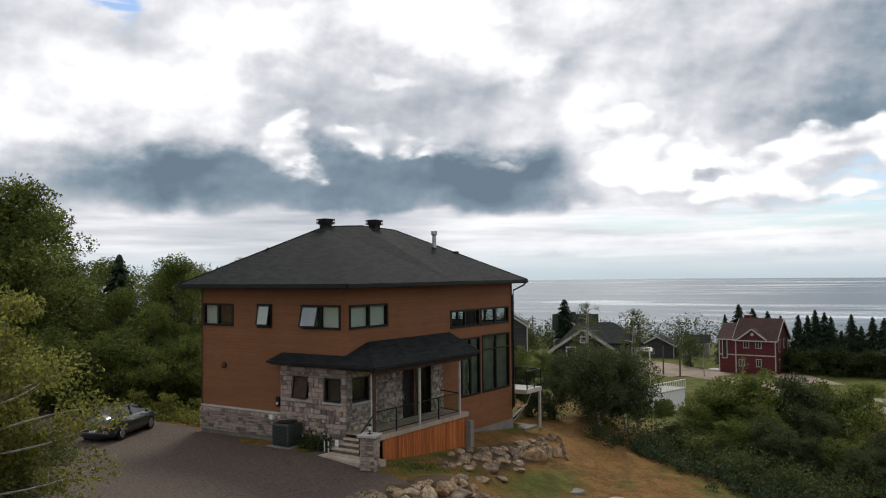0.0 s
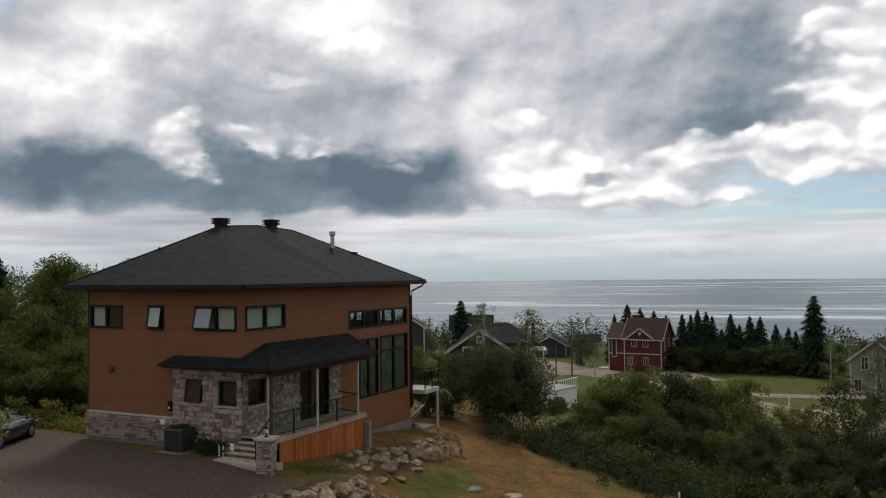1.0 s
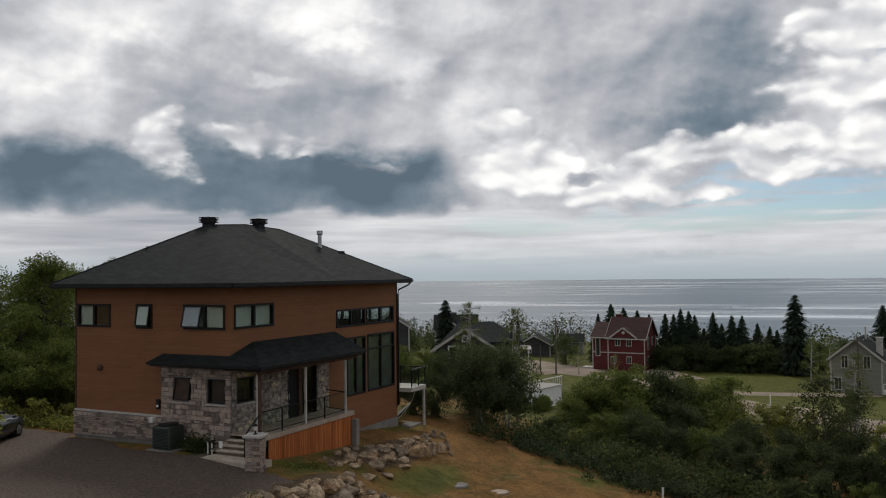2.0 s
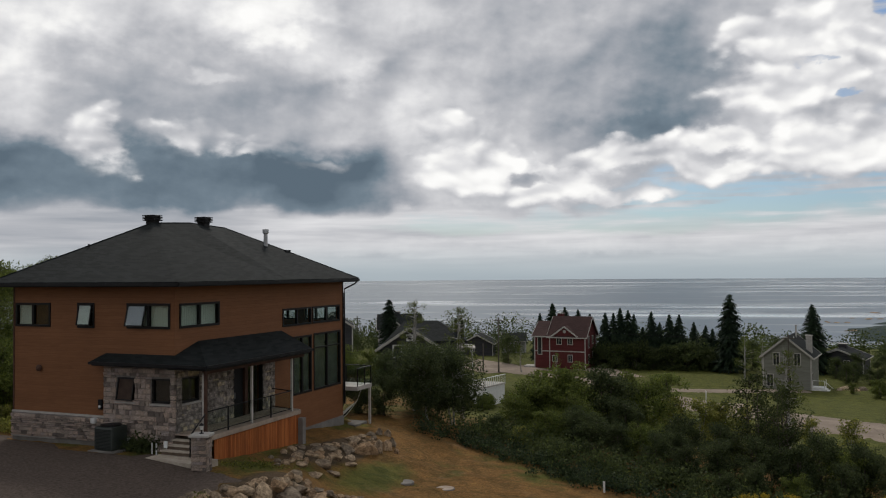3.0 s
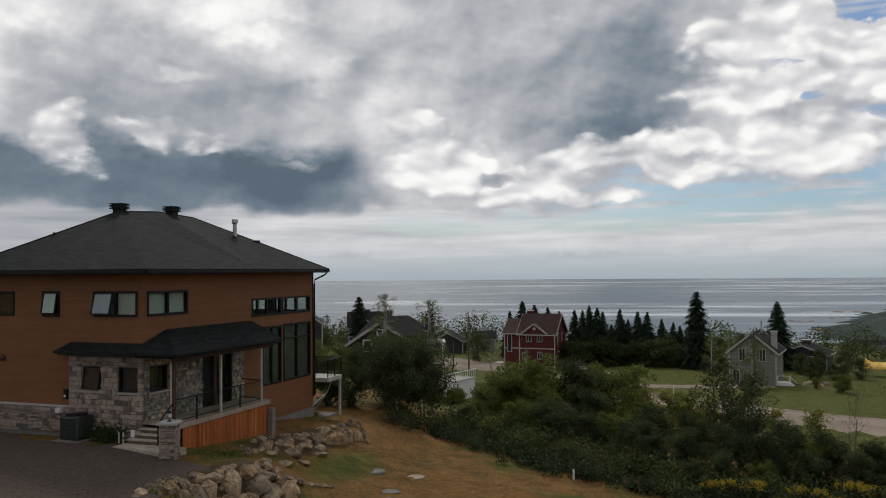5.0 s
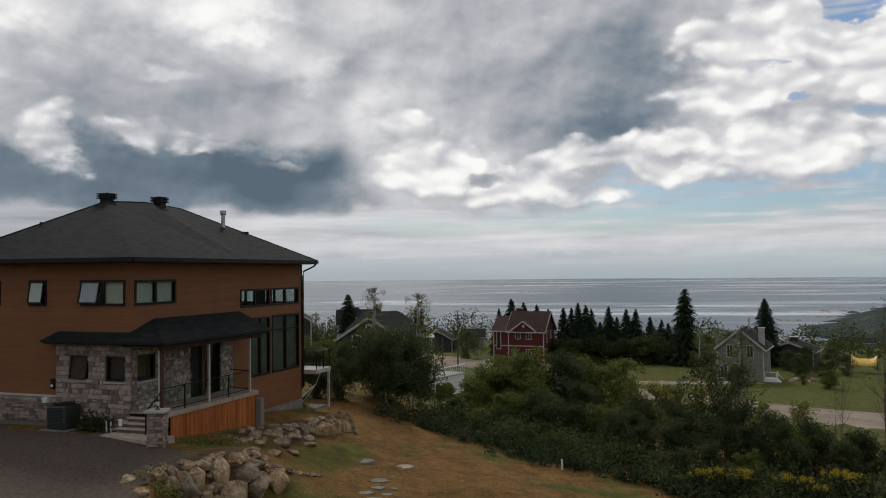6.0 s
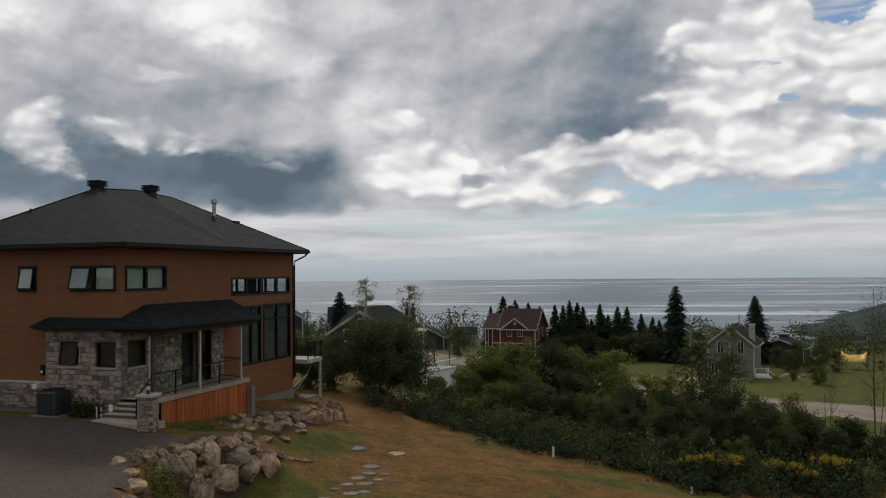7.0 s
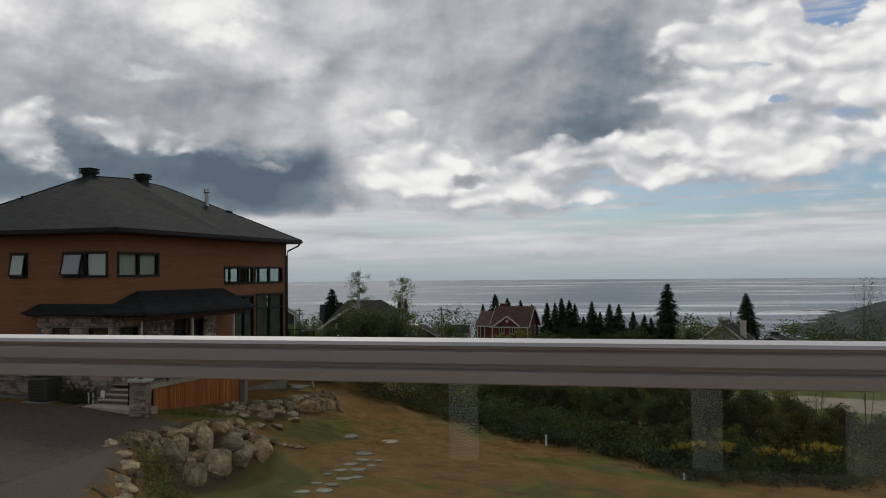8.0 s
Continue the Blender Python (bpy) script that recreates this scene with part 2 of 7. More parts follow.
def siding_material():
    """Brown horizontal wood cladding with board joints and grain along the boards."""
    m = bpy.data.materials.new("wood_cladding")
    m.use_nodes = True
    m.node_tree.nodes.clear()
    n = Nodes(m.node_tree)
    s = n.add("ShaderNodeSeparateXYZ")
    where = n.add("ShaderNodeTexCoord").outputs["Object"]
    n.put(s.inputs[0], where)
    along = n.math("ADD", s.outputs[0], s.outputs[1])
    row = n.math("DIVIDE", s.outputs[2], 0.16)
    course = n.math("FLOOR", row)
    part_of = n.math("SUBTRACT", row, course)
    grain = n.noise(n.combine(n.math("MULTIPLY", along, 0.9), course, n.math("MULTIPLY", s.outputs[2], 14.0)), 1.6, 6.0, 0.65)
    patch = n.noise(where, 0.35, 4.0, 0.6)
    per = n.add("ShaderNodeTexWhiteNoise")
    n.put(per.inputs["Vector"], n.combine(n.math("FLOOR", n.math("ADD", n.math("DIVIDE", along, 3.6), n.math("MULTIPLY", course, 0.37))), course, 0.0))
    tone = n.math("ADD", n.math("MULTIPLY", grain, 0.55), n.math("MULTIPLY", per.outputs[0], 0.10))
    tone = n.math("ADD", tone, n.math("MULTIPLY", patch, 0.36))
    colour = n.ramp(tone, [(0.2, (0.132, 0.058, 0.027)), (0.5, (0.195, 0.088, 0.041)), (0.85, (0.275, 0.130, 0.062))])
    joint = n.math("MULTIPLY", n.map(part_of, 0.0, 0.08), n.map(part_of, 1.0, 0.94))
    colour = n.mix(n.math("SUBTRACT", 1.0, joint), colour, (0.150, 0.066, 0.031, 1))
    p = n.add("ShaderNodeBsdfPrincipled")
    n.put(p.inputs["Base Color"], colour)
    p.inputs["Roughness"].default_value, p.inputs["Specular IOR Level"].default_value = 0.62, 0.15
    r = n.add("ShaderNodeBump")
    r.inputs["Strength"].default_value, r.inputs["Distance"].default_value = 0.35, 0.012
    n.put(r.inputs["Height"], n.math("ADD", joint, n.math("MULTIPLY", grain, 0.15)))
    n.put(p.inputs["Normal"], r.outputs[0])
    m.node_tree.links.new(p.outputs[0], n.add("ShaderNodeOutputMaterial").inputs[0])
    return m


def shingle_material(name, low, top):
    """Asphalt shingles in courses up the slope."""
    m = bpy.data.materials.new(name)
    m.use_nodes = True
    m.node_tree.nodes.clear()
    n = Nodes(m.node_tree)
    s = n.add("ShaderNodeSeparateXYZ")
    where = n.add("ShaderNodeTexCoord").outputs["Object"]
    n.put(s.inputs[0], where)
    row = n.math("DIVIDE", s.outputs[2], 0.065)
    course = n.math("FLOOR", row)
    tab = n.math("FLOOR", n.math("ADD", n.math("MULTIPLY", n.math("ADD", s.outputs[0], s.outputs[1]), 2.6), n.math("MULTIPLY", course, 0.37)))
    per = n.add("ShaderNodeTexWhiteNoise")
    n.put(per.inputs["Vector"], n.combine(tab, course, 0.0))
    patch = n.noise(where, 0.5, 5.0, 0.6)
    grit = n.noise(where, 60.0, 3.0, 0.6)
    tone = n.math("ADD", n.math("ADD", n.math("MULTIPLY", per.outputs[0], 0.35), n.math("MULTIPLY", patch, 0.45)), n.math("MULTIPLY", grit, 0.2))
    p = n.add("ShaderNodeBsdfPrincipled")
    n.put(p.inputs["Base Color"], n.ramp(tone, [(0.25, low), (0.75, top)]))
    p.inputs["Roughness"].default_value, p.inputs["Specular IOR Level"].default_value = 0.9, 0.15
    r = n.add("ShaderNodeBump")
    r.inputs["Strength"].default_value, r.inputs["Distance"].default_value = 0.5, 0.015
    n.put(r.inputs["Height"], n.math("ADD", n.math("SUBTRACT", row, course), n.math("MULTIPLY", per.outputs[0], 0.4)))
    n.put(p.inputs["Normal"], r.outputs[0])
    m.node_tree.links.new(p.outputs[0], n.add("ShaderNodeOutputMaterial").inputs[0])
    return m


def glass_material(name, tint=(1, 1, 1), rough=0.0, gain=2.2):
    m = bpy.data.materials.new(name)
    m.use_nodes = True
    m.node_tree.nodes.clear()
    n = Nodes(m.node_tree)
    clear, shine, mixed, f = (n.add("ShaderNodeBsdfTransparent"), n.add("ShaderNodeBsdfGlossy"), n.add("ShaderNodeMixShader"), n.add("ShaderNodeLayerWeight"))
    clear.inputs[0].default_value = (*tint, 1)
    shine.inputs["Roughness"].default_value = rough
    edge = n.math("POWER", f.outputs["Facing"], 4.0)
    m.node_tree.links.new(n.math("ADD", 0.03 * gain, n.math("MULTIPLY", edge, 0.5), clamp=True), mixed.inputs[0])
    m.node_tree.links.new(clear.outputs[0], mixed.inputs[1])
    m.node_tree.links.new(shine.outputs[0], mixed.inputs[2])
    m.node_tree.links.new(mixed.outputs[0], n.add("ShaderNodeOutputMaterial").inputs[0])
    return m


def grass_material():
    """Dry lawn: straw, brown soil and green patches, with sandy wear."""
    m = bpy.data.materials.new("dry_grass")
    m.use_nodes = True
    m.node_tree.nodes.clear()
    n = Nodes(m.node_tree)
    where = n.add("ShaderNodeTexCoord").outputs["Object"]
    s = n.add("ShaderNodeSeparateXYZ")
    n.put(s.inputs[0], where)
    wide = n.noise(where, 0.16, 5.0, 0.6, 0.4)
    mid = n.noise(where, 1.1, 6.0, 0.65)
    blades = n.noise(where, 14.0, 6.0, 0.75)
    tufts = n.noise(where, 5.0, 5.0, 0.7)
    straw = n.mix(n.map(tufts, 0.15, 0.85), (0.108, 0.056, 0.018, 1), (0.225, 0.128, 0.044, 1))
    straw = n.mix(n.math("MULTIPLY", n.map(mid, 0.45, 0.7), 0.5), straw, (0.13, 0.068, 0.022, 1))
    green = n.mix(mid, (0.048, 0.058, 0.013, 1), (0.112, 0.118, 0.028, 1))
    far = n.map(s.outputs[1], 24.0, 40.0)
    lush = n.math("MAXIMUM", n.map(n.math("ADD", wide, n.math("MULTIPLY", mid, 0.35)), 0.66, 0.86), n.math("MULTIPLY", far, 0.97))
    for px_, py_, rx_, ry_ in ((8.0, -2.4, 1.9, 4.6), (3.4, 0.6, 1.6, 1.2), (6.0, 6.6, 1.3, 3.6), (12.0, -7.0, 2.4, 4.0), (20.0, 9.4, 6.0, 0.9)):
        dx = n.math("DIVIDE", n.math("SUBTRACT", s.outputs[0], px_), rx_)
        dy = n.math("DIVIDE", n.math("SUBTRACT", s.outputs[1], py_), ry_)
        r2 = n.math("ADD", n.math("MULTIPLY", dx, dx), n.math("MULTIPLY", dy, dy))
        lush = n.math("MAXIMUM", lush, n.map(n.math("ADD", r2, n.math("MULTIPLY", n.math("SUBTRACT", mid, 0.5), 2.2)), 1.5, 0.2, 0.0, 0.9))
    sandy = n.map(n.noise(where, 0.45, 5.0, 0.65), 0.56, 0.72)
    straw = n.mix(sandy, straw, n.mix(mid, (0.145, 0.082, 0.036, 1), (0.245, 0.155, 0.075, 1)))
    colour = n.mix(lush, straw, green)
    for px_, py_, rx_, ry_ in ((5.7, -2.2, 1.2, 3.4), (3.3, 7.8, 1.2, 5.0)):
        dx = n.math("DIVIDE", n.math("SUBTRACT", s.outputs[0], px_), rx_)
        dy = n.math("DIVIDE", n.math("SUBTRACT", s.outputs[1], py_), ry_)
        r2 = n.math("ADD", n.math("MULTIPLY", dx, dx), n.math("MULTIPLY", dy, dy))
        soil = n.map(n.math("ADD", r2, n.math("MULTIPLY", n.math("SUBTRACT", mid, 0.5), 1.2)), 1.2, 0.6)
        colour = n.mix(soil, colour, (0.082, 0.058, 0.036, 1))
    clumps = n.noise(where, 0.75, 6.0, 0.7, 0.6)
    colour = n.mix(1.0, colour, n.ramp(clumps, [(0.36, (0.60, 0.66, 0.62)), (0.5, (0.95, 0.95, 0.95)), (0.66, (1.25, 1.2, 1.15))]), "MULTIPLY")
    colour = n.mix(1.0, colour, n.ramp(blades, [(0.34, (0.5, 0.5, 0.5)), (0.66, (1.5, 1.5, 1.5))]), "MULTIPLY")
    p = n.add("ShaderNodeBsdfPrincipled")
    n.put(p.inputs["Base Color"], colour)
    p.inputs["Roughness"].default_value, p.inputs["Specular IOR Level"].default_value = 0.95, 0.08
    r = n.add("ShaderNodeBump")
    r.inputs["Strength"].default_value, r.inputs["Distance"].default_value = 0.8, 0.06
    n.put(r.inputs["Height"], n.math("ADD", blades, n.math("MULTIPLY", mid, 1.2)))
    n.put(p.inputs["Normal"], r.outputs[0])
    m.node_tree.links.new(p.outputs[0], n.add("ShaderNodeOutputMaterial").inputs[0])
    return m


def water_material():
    """Open water: wind ripples, and long calm slicks whose mirrored sky is partly painted pale."""
    m = bpy.data.materials.new("sea_water")
    m.use_nodes = True
    m.node_tree.nodes.clear()
    n = Nodes(m.node_tree)
    where = n.add("ShaderNodeMapping")
    n.put(where.inputs["Vector"], n.add("ShaderNodeTexCoord").outputs["Object"])
    where.inputs["Rotation"].default_value = (0, 0, radians(-8))
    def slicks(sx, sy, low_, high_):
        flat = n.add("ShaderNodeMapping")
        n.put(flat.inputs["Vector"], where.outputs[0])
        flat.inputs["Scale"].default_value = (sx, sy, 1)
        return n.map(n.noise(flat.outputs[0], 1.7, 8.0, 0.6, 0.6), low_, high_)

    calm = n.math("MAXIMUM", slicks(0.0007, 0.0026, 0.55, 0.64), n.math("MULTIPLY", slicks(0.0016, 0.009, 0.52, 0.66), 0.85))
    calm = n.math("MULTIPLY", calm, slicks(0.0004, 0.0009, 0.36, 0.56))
    ripple = n.noise(where.outputs[0], 0.25, 4.0, 0.6)
    p = n.add("ShaderNodeBsdfPrincipled")
    # slicks also get a paler base colour in place of reflected sky
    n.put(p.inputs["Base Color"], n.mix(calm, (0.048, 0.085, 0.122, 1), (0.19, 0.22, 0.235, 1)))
    n.put(p.inputs["Roughness"], n.math("SUBTRACT", 0.36, n.math("MULTIPLY", calm, 0.27)))
    n.put(p.inputs["Specular IOR Level"], n.math("ADD", 0.2, n.math("MULTIPLY", calm, 0.65)))
    r = n.add("ShaderNodeBump")
    r.inputs["Distance"].default_value = 0.5
    n.put(r.inputs["Strength"], n.math("SUBTRACT", 0.1, n.math("MULTIPLY", calm, 0.08)))
    n.put(r.inputs["Height"], ripple)
    n.put(p.inputs["Normal"], r.outputs[0])
    m.node_tree.links.new(p.outputs[0], n.add("ShaderNodeOutputMaterial").inputs[0])
    return m


CLADDING, ROOF, GLASS, GRASS, WATER = siding_material(), shingle_material("charcoal_shingles", (0.006, 0.008, 0.008), (0.020, 0.0235, 0.0235)), glass_material("window_glass", (0.82, 0.86, 0.84)), grass_material(), water_material()
ROOF_RED = shingle_material("red_shingles", (0.040, 0.023, 0.021), (0.072, 0.040, 0.036))
CLEAR = glass_material("railing_glass", (0.90, 0.94, 0.92), 0.0, 1.2)
STONE = surface("veneer_stone", (0.18, 0.148, 0.128), (0.74, 0.63, 0.555), 0.85, 5.5, 26, 0.9, 0.03, vary=0.35, tints=((0.0, (0.58, 0.57, 0.58)), (0.3, (0.98, 0.94, 0.91)), (0.55, (1.12, 1.08, 1.03)), (0.75, (1.02, 0.92, 0.84)), (1.0, (0.78, 0.78, 0.82))))
MORTAR = surface("mortar", (0.14, 0.125, 0.115), (0.26, 0.235, 0.215), 0.95, 4, 40)
BOULDER = surface("boulder_rock", (0.105, 0.084, 0.064), (0.50, 0.42, 0.325), 0.9, 1.7, 9, 0.9, 0.06, tints=((0.0, (0.60, 0.57, 0.54)), (0.3, (0.90, 0.84, 0.76)), (0.55, (1.15, 1.02, 0.86)), (0.75, (1.05, 0.82, 0.60)), (1.0, (1.6, 1.5, 1.32))))
CONCRETE = surface("concrete", (0.14, 0.13, 0.118), (0.235, 0.22, 0.20), 0.9, 1.5, 30)
STEP = surface("pale_step", (0.32, 0.27, 0.215), (0.48, 0.42, 0.345), 0.85, 3, 30)
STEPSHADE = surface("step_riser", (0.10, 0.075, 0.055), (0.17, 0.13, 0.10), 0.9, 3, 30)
GRAVEL = surface("driveway_gravel", (0.054, 0.041, 0.033), (0.122, 0.094, 0.077), 0.95, 9.0, 34, 0.7, 0.02)
SAND = surface("sandy_road", (0.165, 0.13, 0.10), (0.29, 0.235, 0.185), 0.95, 0.25, 6, 0.5, 0.03)
BLACK = surface("black_metal", (0.006, 0.006, 0.007), (0.014, 0.014, 0.015), 0.5, 4, 60, 0.1, 0.002, shiny=0.2)
DARKFRAME = surface("dark_frame", (0.006, 0.006, 0.006), (0.014, 0.013, 0.012), 0.5, 4, 60, 0.1, 0.002, shiny=0.2)
WHITE = surface("white_paint", (0.60, 0.60, 0.58), (0.78, 0.78, 0.76), 0.6, 3, 40, 0.1, 0.003)
TRIM = surface("pale_trim", (0.34, 0.32, 0.29), (0.48, 0.455, 0.42), 0.7, 3, 40, 0.1, 0.003)
# curtains made extra pale, partly in place of sky reflected by the panes
CURTAIN = surface("curtain_cloth", (0.66, 0.70, 0.64), (0.80, 0.83, 0.77), 0.9, 3, 30, 0.2, 0.005)
BLIND = surface("grey_blind", (0.115, 0.128, 0.112), (0.185, 0.20, 0.18), 0.9, 2, 30, 0.1, 0.003)
# lilac of the sky mirrored in an open sash, put into a colour
SKYLILAC = surface("lilac_sky_reflection", (0.42, 0.42, 0.50), (0.54, 0.54, 0.62), 0.9, 3, 30, 0.1, 0.003)
SCREEN = surface("insect_screen", (0.045, 0.030, 0.024), (0.075, 0.052, 0.040), 0.8, 3, 60, 0.1, 0.003)
ROOMWALL = surface("room_plaster", (0.25, 0.24, 0.22), (0.36, 0.35, 0.32), 0.9, 2, 30, 0.1, 0.003)
CEDAR = surface("cedar_board", (0.26, 0.075, 0.022), (0.46, 0.155, 0.048), 0.7, 2.2, 18, 0.4, 0.006, stretch=(1, 1, 0.12), vary=0.35)
DECKWOOD = surface("deck_wood", (0.26, 0.20, 0.155), (0.40, 0.325, 0.26), 0.8, 2, 24, 0.4, 0.006)
BROWNPOST = surface("brown_post", (0.055, 0.03, 0.022), (0.095, 0.055, 0.04), 0.7, 3, 30, 0.2, 0.004)
BARK = surface("bark", (0.055, 0.045, 0.036), (0.14, 0.12, 0.10), 0.95, 4, 26, 0.9, 0.02, stretch=(1, 1, 0.3))
PALEBARK = surface("birch_bark", (0.20, 0.19, 0.175), (0.44, 0.42, 0.39), 0.9, 4, 26, 0.6, 0.012)
LEAF = surface("green_leaf", (0.090, 0.124, 0.029), (0.180, 0.215, 0.058), 0.6, 0.5, 3, 0, island=0.5, see=0.42, vary=0.25)
LEAFPALE = surface("yellowing_leaf", (0.145, 0.170, 0.040), (0.29, 0.285, 0.080), 0.6, 0.5, 3, 0, island=0.55, see=0.44, vary=0.2)
LEAFDARK = surface("dark_leaf", (0.045, 0.064, 0.024), (0.098, 0.122, 0.046), 0.6, 0.5, 3, 0, island=0.5, see=0.40, vary=0.25)
LEAFDEEP = surface("deep_green_leaf", (0.047, 0.066, 0.030), (0.105, 0.130, 0.055), 0.65, 0.5, 3, 0, island=0.45, see=0.32, vary=0.2)
NEEDLE = surface("spruce_needle", (0.016, 0.030, 0.019), (0.040, 0.062, 0.034), 0.7, 0.6, 4, 0, island=0.4, see=0.12, vary=0.25)
WEED = surface("weed_leaf", (0.032, 0.052, 0.024), (0.075, 0.105, 0.052), 0.6, 0.6, 4, 0, island=0.5, see=0.3, vary=0.2)
GOLD = surface("goldenrod_bloom", (0.30, 0.22, 0.02), (0.48, 0.38, 0.05), 0.7, 2, 9, 0, island=0.3, see=0.2)
REDWOOD = surface("red_boards", (0.078, 0.020, 0.020), (0.122, 0.031, 0.030), 0.65, 0.8, 12, 0.2, 0.006, stretch=(0.3, 0.3, 4))
GREYWOOD = surface("grey_green_boards", (0.15, 0.15, 0.125), (0.225, 0.225, 0.19), 0.7, 0.8, 12, 0.2, 0.006, stretch=(0.3, 0.3, 4))
DARKWOOD = surface("dark_boards", (0.035, 0.035, 0.038), (0.065, 0.064, 0.068), 0.75, 0.8, 12, 0.2, 0.006, stretch=(0.3, 0.3, 4))
MAUVE = surface("mauve_boards", (0.26, 0.25, 0.27), (0.36, 0.35, 0.37), 0.75, 0.8, 12, 0.2, 0.006, stretch=(0.3, 0.3, 4))
PANE = surface("dark_pane", (0.02, 0.022, 0.024), (0.04, 0.044, 0.047), 0.12, 0.6, 6, 0)
ALU = surface("brushed_aluminium", (0.34, 0.33, 0.335), (0.44, 0.43, 0.435), 0.42, 2, 60, 0.1, 0.001, metal=0.25, stretch=(0.05, 1, 1))
POLEWOOD = surface("pole_wood", (0.07, 0.06, 0.05), (0.13, 0.115, 0.10), 0.9, 3, 20, 0.4, 0.01)
HILLWOOD = surface("far_forest", (0.030, 0.046, 0.044), (0.066, 0.088, 0.074), 0.95, 0.03, 0.4, 0.9, 3.0)
CARPAINT = surface("dark_blue_paint", (0.006, 0.008, 0.016), (0.010, 0.013, 0.024), 0.3, 1, 30, 0, coat=1.0)
RUBBER = surface("tyre_rubber", (0.012, 0.012, 0.012), (0.025, 0.025, 0.025), 0.85, 6, 40, 0.2, 0.004)
RIM = surface("wheel_alloy", (0.30, 0.30, 0.31), (0.45, 0.45, 0.46), 0.35, 5, 40, 0, metal=0.8)
TAIL = surface("tail_lamp_red", (0.30, 0.012, 0.014), (0.42, 0.03, 0.03), 0.2, 5, 40, 0)
LAMPGLASS = surface("lamp_glass", (0.55, 0.55, 0.52), (0.7, 0.7, 0.66), 0.15, 5, 40, 0)
GREENMETAL = surface("dark_green_metal", (0.018, 0.024, 0.020), (0.034, 0.042, 0.036), 0.5, 3, 40, 0.1, 0.003)
PLASTIC = surface("white_plastic", (0.55, 0.55, 0.54), (0.70, 0.70, 0.69), 0.45, 5, 40, 0.1, 0.002)
YELLOWTIN = surface("yellow_canvas", (0.55, 0.33, 0.04), (0.72, 0.47, 0.08), 0.5, 0.5, 6, 0.1, 0.01)
GALV = surface("galvanised_steel", (0.30, 0.31, 0.32), (0.46, 0.47, 0.48), 0.4, 4, 30, 0.1, 0.003, metal=0.6)
SLATE = surface("stepping_slate", (0.15, 0.142, 0.12), (0.29, 0.278, 0.24), 0.85, 3, 24, 0.5, 0.02, vary=0.3)

# ---------------------------------------------------------------- mesh helpers


def smooth(a, b, x):
    t = np.clip((x - a) / (b - a), 0, 1)
    return t * t * (3 - 2 * t)


def link_mesh(name, bm, material, parent=None, label="", shade=False):
    mesh = bpy.data.meshes.new(name)
    bm.normal_update()
    bm.to_mesh(mesh)
    bm.free()
    for m in material if isinstance(material, (list, tuple)) else (material,):
        mesh.materials.append(m)
    if shade:
        mesh.shade_smooth()
    ob = new(name, mesh)
    if parent:
        ob.parent = parent
    if label:
        ob["label"] = label
    return ob


def part(name, bm, material, parent, label="", shade=False):
    return link_mesh(name, bm, material, parent, label, shade)


def share(name, mesh, parent=None, m=None):
    ob = new(name, mesh)
    if parent:
        ob.parent = parent
    if m is not None:
        ob.matrix_basis = m
    return ob


def thing(name, label, category, m=None, group="", kind=""):
    ob = new(name)
    ob.empty_display_size = 0.2
    if m is not None:
        ob.matrix_basis = m
    return tagged(ob, label, category, group, kind)


def box(x0, x1, y0, y1, z0, z1, bevel=0.0, bm=None):
    own = bm is None
    bm = bmesh.new() if own else bm
    made = bmesh.ops.create_cube(bm, size=1.0, matrix=Matrix.LocRotScale(((x0 + x1) / 2, (y0 + y1) / 2, (z0 + z1) / 2), None, (abs(x1 - x0), abs(y1 - y0), abs(z1 - z0))))
    if bevel:
        edges = list({e for v in made["verts"] for e in v.link_edges})
        bmesh.ops.bevel(bm, geom=edges, offset=bevel, segments=2, affect="EDGES", profile=0.6)
    return bm


def tube(points, radii, sides=8, bm=None, cap=True):
    """A round bar through the points, with a radius at each."""
    bm = bm or bmesh.new()
    points = [Vector(p) for p in points]
    rings = []
    for i, p in enumerate(points):
        d = (points[min(i + 1, len(points) - 1)] - points[max(i - 1, 0)]).normalized()
        u = d.cross(Vector((0.31, 0.17, 0.93)) if abs(d.z) < 0.9 else Vector((1, 0, 0))).normalized()
        v = d.cross(u)
        r = radii[i] if isinstance(radii, (list, tuple)) else radii
        rings.append([bm.verts.new(p + (u * math.cos(k * math.tau / sides) + v * math.sin(k * math.tau / sides)) * r) for k in range(sides)])
    for a, b in zip(rings, rings[1:]):
        for k in range(sides):
            bm.faces.new((a[k], a[(k + 1) % sides], b[(k + 1) % sides], b[k]))
    if cap:
        bm.faces.new(rings[0][::-1]), bm.faces.new(rings[-1])
    return bm


def bar(a, b, wide, tall, bm=None):
    """A square bar from a to b; wide is level, tall is upright."""
    bm = bm or bmesh.new()
    a, b = Vector(a), Vector(b)
    d = (b - a).normalized()
    side = d.cross(Vector((0, 0, 1))) if abs(d.z) < 0.99 else Vector((1, 0, 0))
    side = side.normalized() * wide / 2
    up = side.cross(d).normalized() * tall / 2
    v = [bm.verts.new(p + s * side + u * up) for p in (a, b) for s, u in ((-1, -1), (1, -1), (1, 1), (-1, 1))]
    for f in ((0, 1, 2, 3), (7, 6, 5, 4), (0, 4, 5, 1), (1, 5, 6, 2), (2, 6, 7, 3), (3, 7, 4, 0)):
        bm.faces.new([v[k] for k in f])
    bmesh.ops.recalc_face_normals(bm, faces=bm.faces)
    return bm


